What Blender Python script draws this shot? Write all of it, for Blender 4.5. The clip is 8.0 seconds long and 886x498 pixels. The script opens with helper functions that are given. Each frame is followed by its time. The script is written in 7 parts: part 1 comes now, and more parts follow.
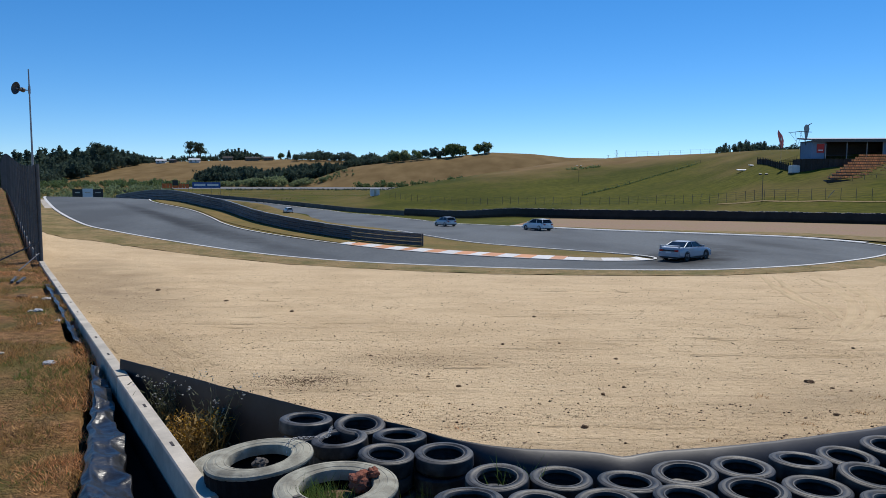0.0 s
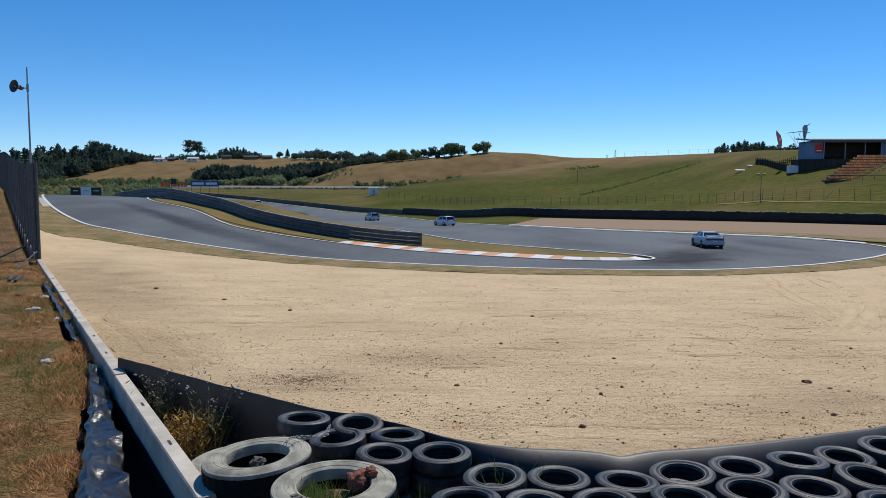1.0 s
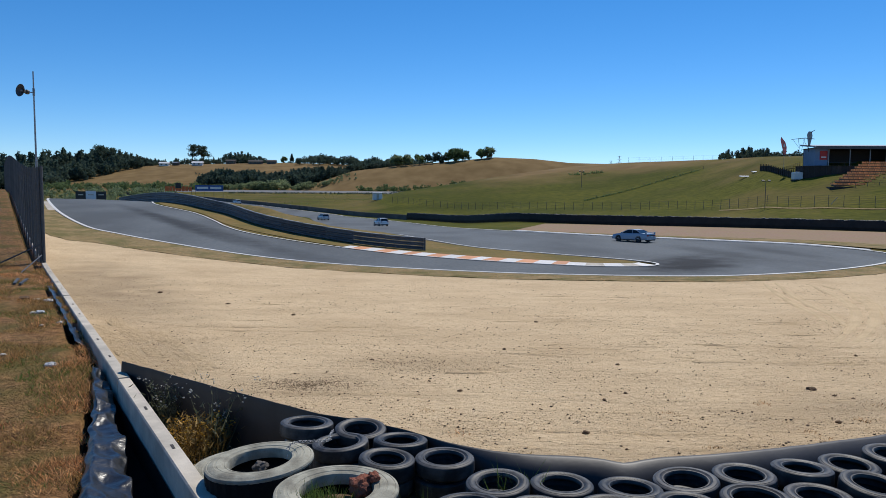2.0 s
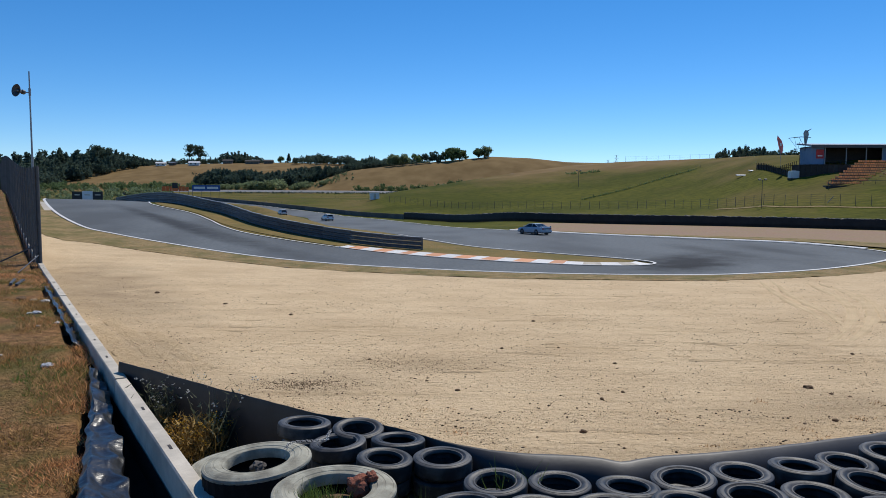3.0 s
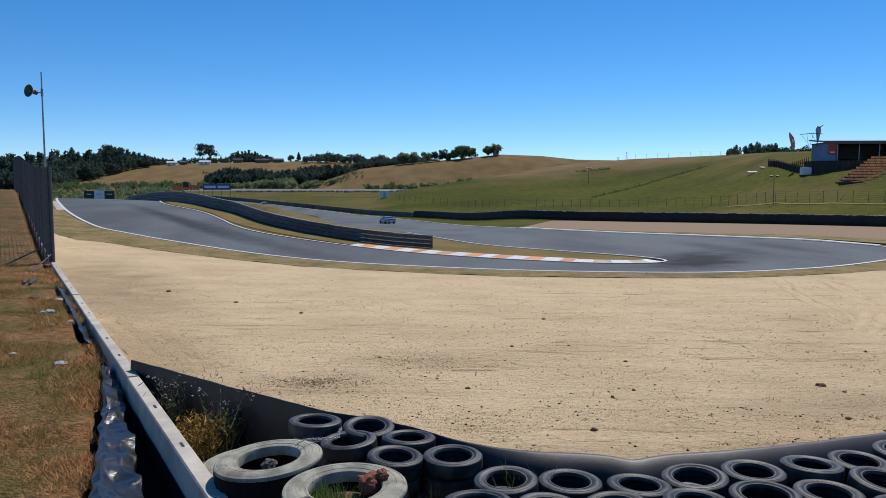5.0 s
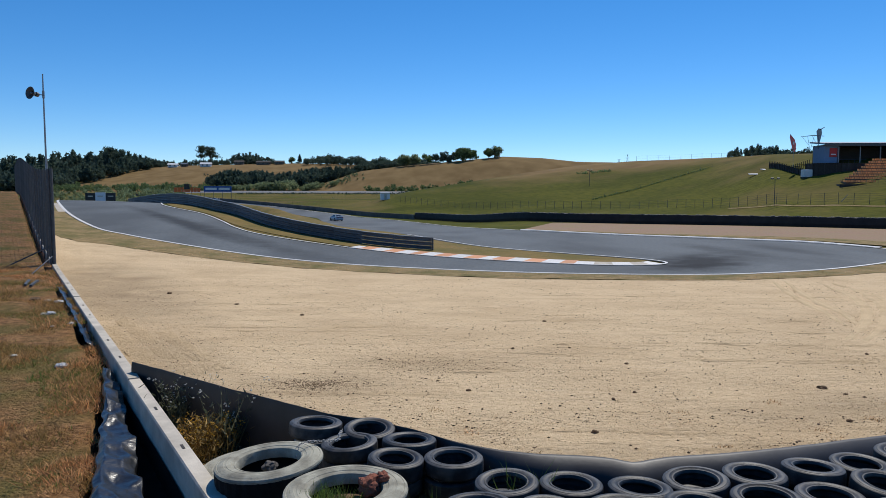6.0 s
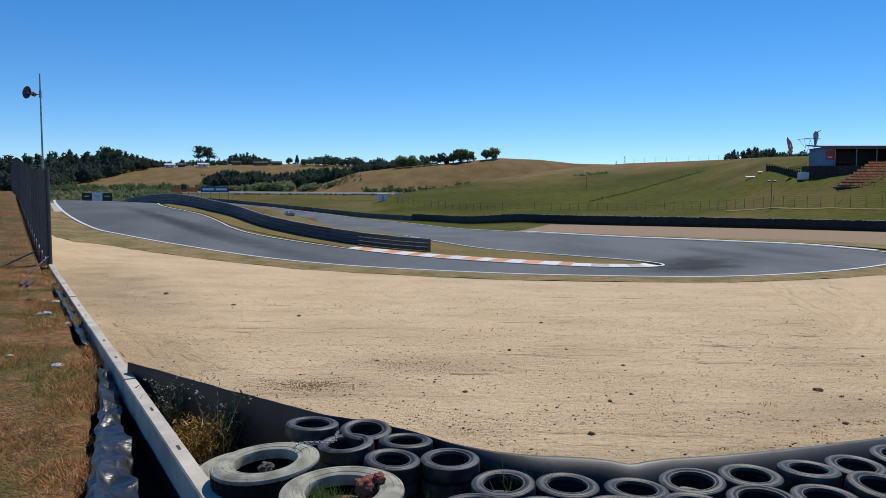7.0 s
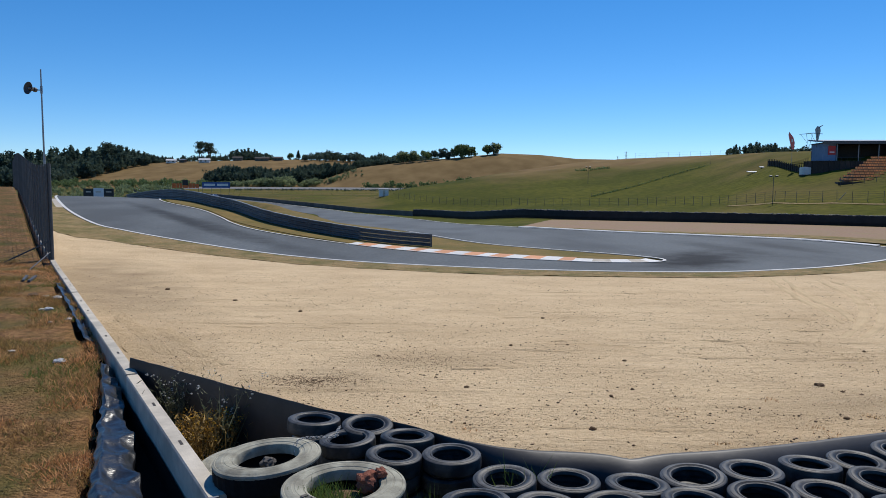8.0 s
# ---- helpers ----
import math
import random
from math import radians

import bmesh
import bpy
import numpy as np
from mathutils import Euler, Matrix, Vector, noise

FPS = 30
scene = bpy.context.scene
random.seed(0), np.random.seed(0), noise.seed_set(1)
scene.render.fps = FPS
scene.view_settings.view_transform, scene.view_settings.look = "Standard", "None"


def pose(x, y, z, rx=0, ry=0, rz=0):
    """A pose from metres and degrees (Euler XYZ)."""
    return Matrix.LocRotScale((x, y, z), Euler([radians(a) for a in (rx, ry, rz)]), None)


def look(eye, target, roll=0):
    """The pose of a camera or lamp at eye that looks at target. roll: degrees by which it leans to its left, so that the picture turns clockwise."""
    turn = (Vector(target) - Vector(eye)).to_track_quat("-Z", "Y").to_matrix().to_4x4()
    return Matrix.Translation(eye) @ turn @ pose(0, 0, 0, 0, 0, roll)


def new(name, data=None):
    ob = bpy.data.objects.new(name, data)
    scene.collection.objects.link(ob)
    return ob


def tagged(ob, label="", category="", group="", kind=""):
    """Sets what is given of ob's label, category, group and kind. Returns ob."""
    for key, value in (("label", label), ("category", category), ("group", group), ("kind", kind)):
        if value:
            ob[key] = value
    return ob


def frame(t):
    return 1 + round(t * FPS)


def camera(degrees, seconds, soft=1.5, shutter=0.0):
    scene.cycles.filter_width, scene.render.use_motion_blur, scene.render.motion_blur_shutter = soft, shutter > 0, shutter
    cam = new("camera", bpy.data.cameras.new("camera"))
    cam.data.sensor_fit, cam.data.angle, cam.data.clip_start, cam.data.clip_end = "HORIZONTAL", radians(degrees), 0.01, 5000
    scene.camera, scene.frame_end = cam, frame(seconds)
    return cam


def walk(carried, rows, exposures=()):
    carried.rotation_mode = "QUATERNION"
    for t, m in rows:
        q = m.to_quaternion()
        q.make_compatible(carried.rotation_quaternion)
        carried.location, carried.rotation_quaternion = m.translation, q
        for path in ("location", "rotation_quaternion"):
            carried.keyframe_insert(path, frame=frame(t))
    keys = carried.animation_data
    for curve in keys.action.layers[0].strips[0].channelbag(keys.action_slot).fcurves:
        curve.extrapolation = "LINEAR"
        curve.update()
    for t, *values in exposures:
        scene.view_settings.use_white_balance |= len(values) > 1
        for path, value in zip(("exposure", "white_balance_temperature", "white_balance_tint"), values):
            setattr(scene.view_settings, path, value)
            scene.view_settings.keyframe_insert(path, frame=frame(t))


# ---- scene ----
cam = camera(63.1, 8.0, soft=0.7)
EYE = (0.0, 0.0, 5.0)
# seconds, yaw, pitch, roll of the hand-held camera
TURNS = [
    (0, 0.0, -4.74, 0.0), (0.5, -0.292, -4.685, -0.145), (1, -0.11, -4.795, -0.164), (1.5, 0.277, -4.375, -0.41),
    (3, -0.027, -4.43, -0.25), (3.5, 0.293, -4.476, 0.0), (4, 0.478, -4.63, 0.195), (4.5, 0.624, -4.63, 0.06),
    (6, 0.806, -4.42, -0.048), (6.5, 0.29, -4.388, -0.041), (7, 0.594, -4.317, -0.258), (7.5, 0.877, -4.459, -0.14),
    (8, 0.698, -4.683, -0.215)]
walk(cam, [(t, pose(*EYE, 90 + p, r, w)) for t, w, p, r in TURNS])

# ---- light ----
SUN_AZ, SUN_EL = 24.0, 54.0  # degrees east of straight ahead, and up
world = bpy.data.worlds.new("world")
scene.world = world
world.use_nodes = True
wn_ = world.node_tree.nodes
sky = wn_.new("ShaderNodeTexSky")
sky.sky_type, sky.sun_disc = "NISHITA", False
sky.sun_elevation, sky.sun_rotation = radians(SUN_EL), radians(SUN_AZ)
sky.altitude, sky.air_density, sky.dust_density, sky.ozone_density = 2600, 1.0, 0.0, 6.0
wn_["Background"].inputs["Strength"].default_value = 0.122
deep = wn_.new("ShaderNodeHueSaturation")
deep.inputs["Saturation"].default_value = 1.24
world.node_tree.links.new(sky.outputs[0], deep.inputs["Color"])
world.node_tree.links.new(deep.outputs[0], wn_["Background"].inputs[0])
sun = new("sun", bpy.data.lights.new("sun", "SUN"))
sun.data.energy, sun.data.angle, sun.data.color = 3.5, radians(0.55), (1.0, 0.95, 0.87)
sd = Vector((math.sin(radians(SUN_AZ)) * math.cos(radians(SUN_EL)), math.cos(radians(SUN_AZ)) * math.cos(radians(SUN_EL)), math.sin(radians(SUN_EL))))
sun.matrix_world = look(tuple(sd * 60), (0, 0, 0))
scene.view_settings.exposure = 0.0

# ---- materials ----


def mat(name, c1, c2=None, scale=3.0, rough=0.8, metal=0.0, bump=0.0, bump_scale=None, c3=None, scale3=0.4, stretch=(1, 1, 1), island=0.0, rand=0.0, spec=0.5, amount3=0.5):
    """Two colours mixed by grain, a third in large stains; optional relief and variation from piece to piece."""
    m = bpy.data.materials.new(name)
    m.use_nodes = True
    nt = m.node_tree
    n, l = nt.nodes, nt.links
    b = n["Principled BSDF"]
    b.inputs["Roughness"].default_value, b.inputs["Metallic"].default_value = rough, metal
    b.inputs["Specular IOR Level"].default_value = spec
    co = n.new("ShaderNodeTexCoord")
    mp = n.new("ShaderNodeMapping")
    mp.inputs["Scale"].default_value = stretch
    l.new(co.outputs["Object"], mp.inputs[0])
    c2 = c2 or tuple(v * 0.8 for v in c1)
    no = n.new("ShaderNodeTexNoise")
    no.inputs["Scale"].default_value, no.inputs["Detail"].default_value, no.inputs["Roughness"].default_value = scale, 6, 0.65
    l.new(mp.outputs[0], no.inputs[0])
    ra = n.new("ShaderNodeValToRGB")
    ra.color_ramp.elements[0].position, ra.color_ramp.elements[1].position = 0.32, 0.68
    ra.color_ramp.elements[0].color, ra.color_ramp.elements[1].color = (*c1, 1), (*c2, 1)
    l.new(no.outputs["Fac"], ra.inputs[0])
    out = ra.outputs[0]
    if c3:
        no3 = n.new("ShaderNodeTexNoise")
        no3.inputs["Scale"].default_value, no3.inputs["Detail"].default_value = scale3, 4
        l.new(mp.outputs[0], no3.inputs[0])
        r3 = n.new("ShaderNodeValToRGB")
        r3.color_ramp.elements[0].position, r3.color_ramp.elements[1].position = 0.42, 0.66
        r3.color_ramp.elements[0].color, r3.color_ramp.elements[1].color = (0, 0, 0, 1), (amount3, amount3, amount3, 1)
        l.new(no3.outputs["Fac"], r3.inputs[0])
        mx = n.new("ShaderNodeMixRGB")
        l.new(r3.outputs[0], mx.inputs[0])
        l.new(out, mx.inputs[1])
        mx.inputs[2].default_value = (*c3, 1)
        out = mx.outputs[0]
    if island or rand:
        src = n.new("ShaderNodeNewGeometry").outputs["Random Per Island"] if island else n.new("ShaderNodeObjectInfo").outputs["Random"]
        mr = n.new("ShaderNodeMapRange")
        k = island or rand
        mr.inputs["To Min"].default_value, mr.inputs["To Max"].default_value = 1 - k, 1 + k
        l.new(src, mr.inputs["Value"])
        hs = n.new("ShaderNodeHueSaturation")
        l.new(mr.outputs[0], hs.inputs["Value"])
        l.new(out, hs.inputs["Color"])
        out = hs.outputs[0]
    l.new(out, b.inputs["Base Color"])
    if bump:
        nb = n.new("ShaderNodeTexNoise")
        nb.inputs["Scale"].default_value, nb.inputs["Detail"].default_value = bump_scale or scale * 3, 5
        l.new(mp.outputs[0], nb.inputs[0])
        bp = n.new("ShaderNodeBump")
        bp.inputs["Strength"].default_value, bp.inputs["Distance"].default_value = 1.0, bump
        l.new(nb.outputs["Fac"], bp.inputs["Height"])
        l.new(bp.outputs[0], b.inputs["Normal"])
    return m


def ground_material():
    """Pasture: green to dry straw by the painted dryness of the land, with clumps and streaks."""
    m = mat("pasture", (0.058, 0.067, 0.009), (0.138, 0.131, 0.020), 0.9, 0.95, bump=0.06, bump_scale=0.8, spec=0.05, c3=(0.036, 0.048, 0.008), scale3=0.045, amount3=0.6, stretch=(0.5, 1, 1))
    n, l = m.node_tree.nodes, m.node_tree.links
    b = n["Principled BSDF"]
    green = b.inputs["Base Color"].links[0].from_socket
    at = n.new("ShaderNodeAttribute")
    at.attribute_name = "dry"
    co = n.new("ShaderNodeTexCoord")
    no = n.new("ShaderNodeTexNoise")
    no.inputs["Scale"].default_value, no.inputs["Detail"].default_value = 0.05, 9
    l.new(co.outputs["Object"], no.inputs[0])
    no2 = n.new("ShaderNodeTexNoise")
    no2.inputs["Scale"].default_value, no2.inputs["Detail"].default_value = 0.09, 12
    l.new(co.outputs["Object"], no2.inputs[0])
    dr = n.new("ShaderNodeValToRGB")
    dr.color_ramp.elements[0].color, dr.color_ramp.elements[1].color = (0.175, 0.112, 0.046, 1), (0.26, 0.175, 0.078, 1)
    dr.color_ramp.elements[0].position, dr.color_ramp.elements[1].position = 0.3, 0.7
    l.new(no2.outputs["Fac"], dr.inputs[0])
    ad = n.new("ShaderNodeMath")
    ad.operation = "MULTIPLY_ADD"
    l.new(no.outputs["Fac"], ad.inputs[0])
    ad.inputs[1].default_value = 1.1
    l.new(at.outputs["Fac"], ad.inputs[2])
    st = n.new("ShaderNodeMapRange")
    st.inputs["From Min"].default_value, st.inputs["From Max"].default_value = 0.62, 1.25
    l.new(ad.outputs[0], st.inputs["Value"])
    mx = n.new("ShaderNodeMixRGB")
    l.new(st.outputs[0], mx.inputs[0])
    l.new(green, mx.inputs[1])
    l.new(dr.outputs[0], mx.inputs[2])
    l.new(mx.outputs[0], b.inputs["Base Color"])
    return m


def sand_material():
    """Graded sand: grain, scraped streaks along the grader's way, crumbly relief."""
    m = mat("sand", (0.67, 0.485, 0.28), (0.80, 0.61, 0.375), 9.0, 0.95, c3=(0.55, 0.385, 0.215), scale3=0.3, stretch=(0.8, 1, 1), spec=0.12)
    n, l = m.node_tree.nodes, m.node_tree.links
    b = n["Principled BSDF"]
    col = b.inputs["Base Color"].links[0].from_socket
    co = n.new("ShaderNodeTexCoord")

    def grain(scale, detail, sx=1.0, sy=1.0, turn=0.0):
        mp = n.new("ShaderNodeMapping")
        mp.inputs["Scale"].default_value = (sx, sy, 1)
        mp.inputs["Rotation"].default_value = (0, 0, turn)
        l.new(co.outputs["Object"], mp.inputs[0])
        no = n.new("ShaderNodeTexNoise")
        no.inputs["Scale"].default_value, no.inputs["Detail"].default_value, no.inputs["Roughness"].default_value = scale, detail, 0.7
        l.new(mp.outputs[0], no.inputs[0])
        return no.outputs["Fac"]

    def mixed(fac, lo, hi, colour, amount):
        nonlocal col
        mr = n.new("ShaderNodeMapRange")
        mr.inputs["From Min"].default_value, mr.inputs["From Max"].default_value, mr.inputs["To Max"].default_value = lo, hi, amount
        l.new(fac, mr.inputs["Value"])
        mx = n.new("ShaderNodeMixRGB")
        l.new(mr.outputs[0], mx.inputs[0])
        l.new(col, mx.inputs[1])
        mx.inputs[2].default_value = (*colour, 1)
        col = mx.outputs[0]

    swell, fine, streak, crumbs, rake = grain(3.2, 3, 0.7, 1.5, 0.1), grain(42, 4), grain(1.0, 5, 0.12, 1.6, 0.06), grain(11, 6), grain(1.6, 4, 0.2, 2.4, -0.25)
    mixed(fine, 0.55, 0.74, (0.38, 0.255, 0.145), 0.6)
    mixed(crumbs, 0.56, 0.74, (0.40, 0.27, 0.155), 0.5)
    mixed(crumbs, 0.44, 0.28, (0.86, 0.68, 0.44), 0.5)
    mixed(streak, 0.55, 0.72, (0.44, 0.30, 0.165), 0.5)
    mixed(rake, 0.58, 0.75, (0.80, 0.64, 0.42), 0.5)
    l.new(col, b.inputs["Base Color"])
    prev = None
    for fac, dist in ((swell, 0.06), (crumbs, 0.05), (streak, 0.045), (fine, 0.012)):
        bp = n.new("ShaderNodeBump")
        bp.inputs["Strength"].default_value, bp.inputs["Distance"].default_value = 1.0, dist
        l.new(fac, bp.inputs["Height"])
        if prev:
            l.new(prev, bp.inputs["Normal"])
        prev = bp.outputs[0]
    l.new(prev, b.inputs["Normal"])
    return m


def stained(m, blots, colour):
    """Soft rubber stains laid in long blots: (x, y, turn, half length, half width, amount)."""
    n, l = m.node_tree.nodes, m.node_tree.links
    b = n["Principled BSDF"]
    col = b.inputs["Base Color"].links[0].from_socket
    co = n.new("ShaderNodeTexCoord")
    no = n.new("ShaderNodeTexNoise")
    no.inputs["Scale"].default_value, no.inputs["Detail"].default_value = 0.5, 6
    l.new(co.outputs["Object"], no.inputs[0])
    for x, y, turn, a, w, amount in blots:
        mp = n.new("ShaderNodeMapping")
        mp.vector_type = "TEXTURE"
        mp.inputs["Location"].default_value = (x, y, 0)
        mp.inputs["Rotation"].default_value = (0, 0, math.radians(turn))
        mp.inputs["Scale"].default_value = (a, w, 1000)
        l.new(co.outputs["Object"], mp.inputs[0])
        gr = n.new("ShaderNodeTexGradient")
        gr.gradient_type = "SPHERICAL"
        l.new(mp.outputs[0], gr.inputs[0])
        mu = n.new("ShaderNodeMath")
        mu.operation = "MULTIPLY"
        l.new(gr.outputs["Fac"], mu.inputs[0])
        l.new(no.outputs["Fac"], mu.inputs[1])
        mr = n.new("ShaderNodeMapRange")
        mr.inputs["From Min"].default_value, mr.inputs["From Max"].default_value, mr.inputs["To Max"].default_value = 0.03, 0.34, amount
        l.new(mu.outputs[0], mr.inputs["Value"])
        mx = n.new("ShaderNodeMixRGB")
        l.new(mr.outputs[0], mx.inputs[0])
        l.new(col, mx.inputs[1])
        mx.inputs[2].default_value = (*colour, 1)
        col = mx.outputs[0]
    l.new(col, b.inputs["Base Color"])
    return m


def leafy(m, share_through=0.4):
    """Thin leaves let some of the light through."""
    n, l = m.node_tree.nodes, m.node_tree.links
    b = n["Principled BSDF"]
    tr = n.new("ShaderNodeBsdfTranslucent")
    l.new(b.inputs["Base Color"].links[0].from_socket, tr.inputs["Color"])
    mx = n.new("ShaderNodeMixShader")
    mx.inputs[0].default_value = share_through
    l.new(b.outputs[0], mx.inputs[1])
    l.new(tr.outputs[0], mx.inputs[2])
    l.new(mx.outputs[0], n["Material Output"].inputs["Surface"])
    return m


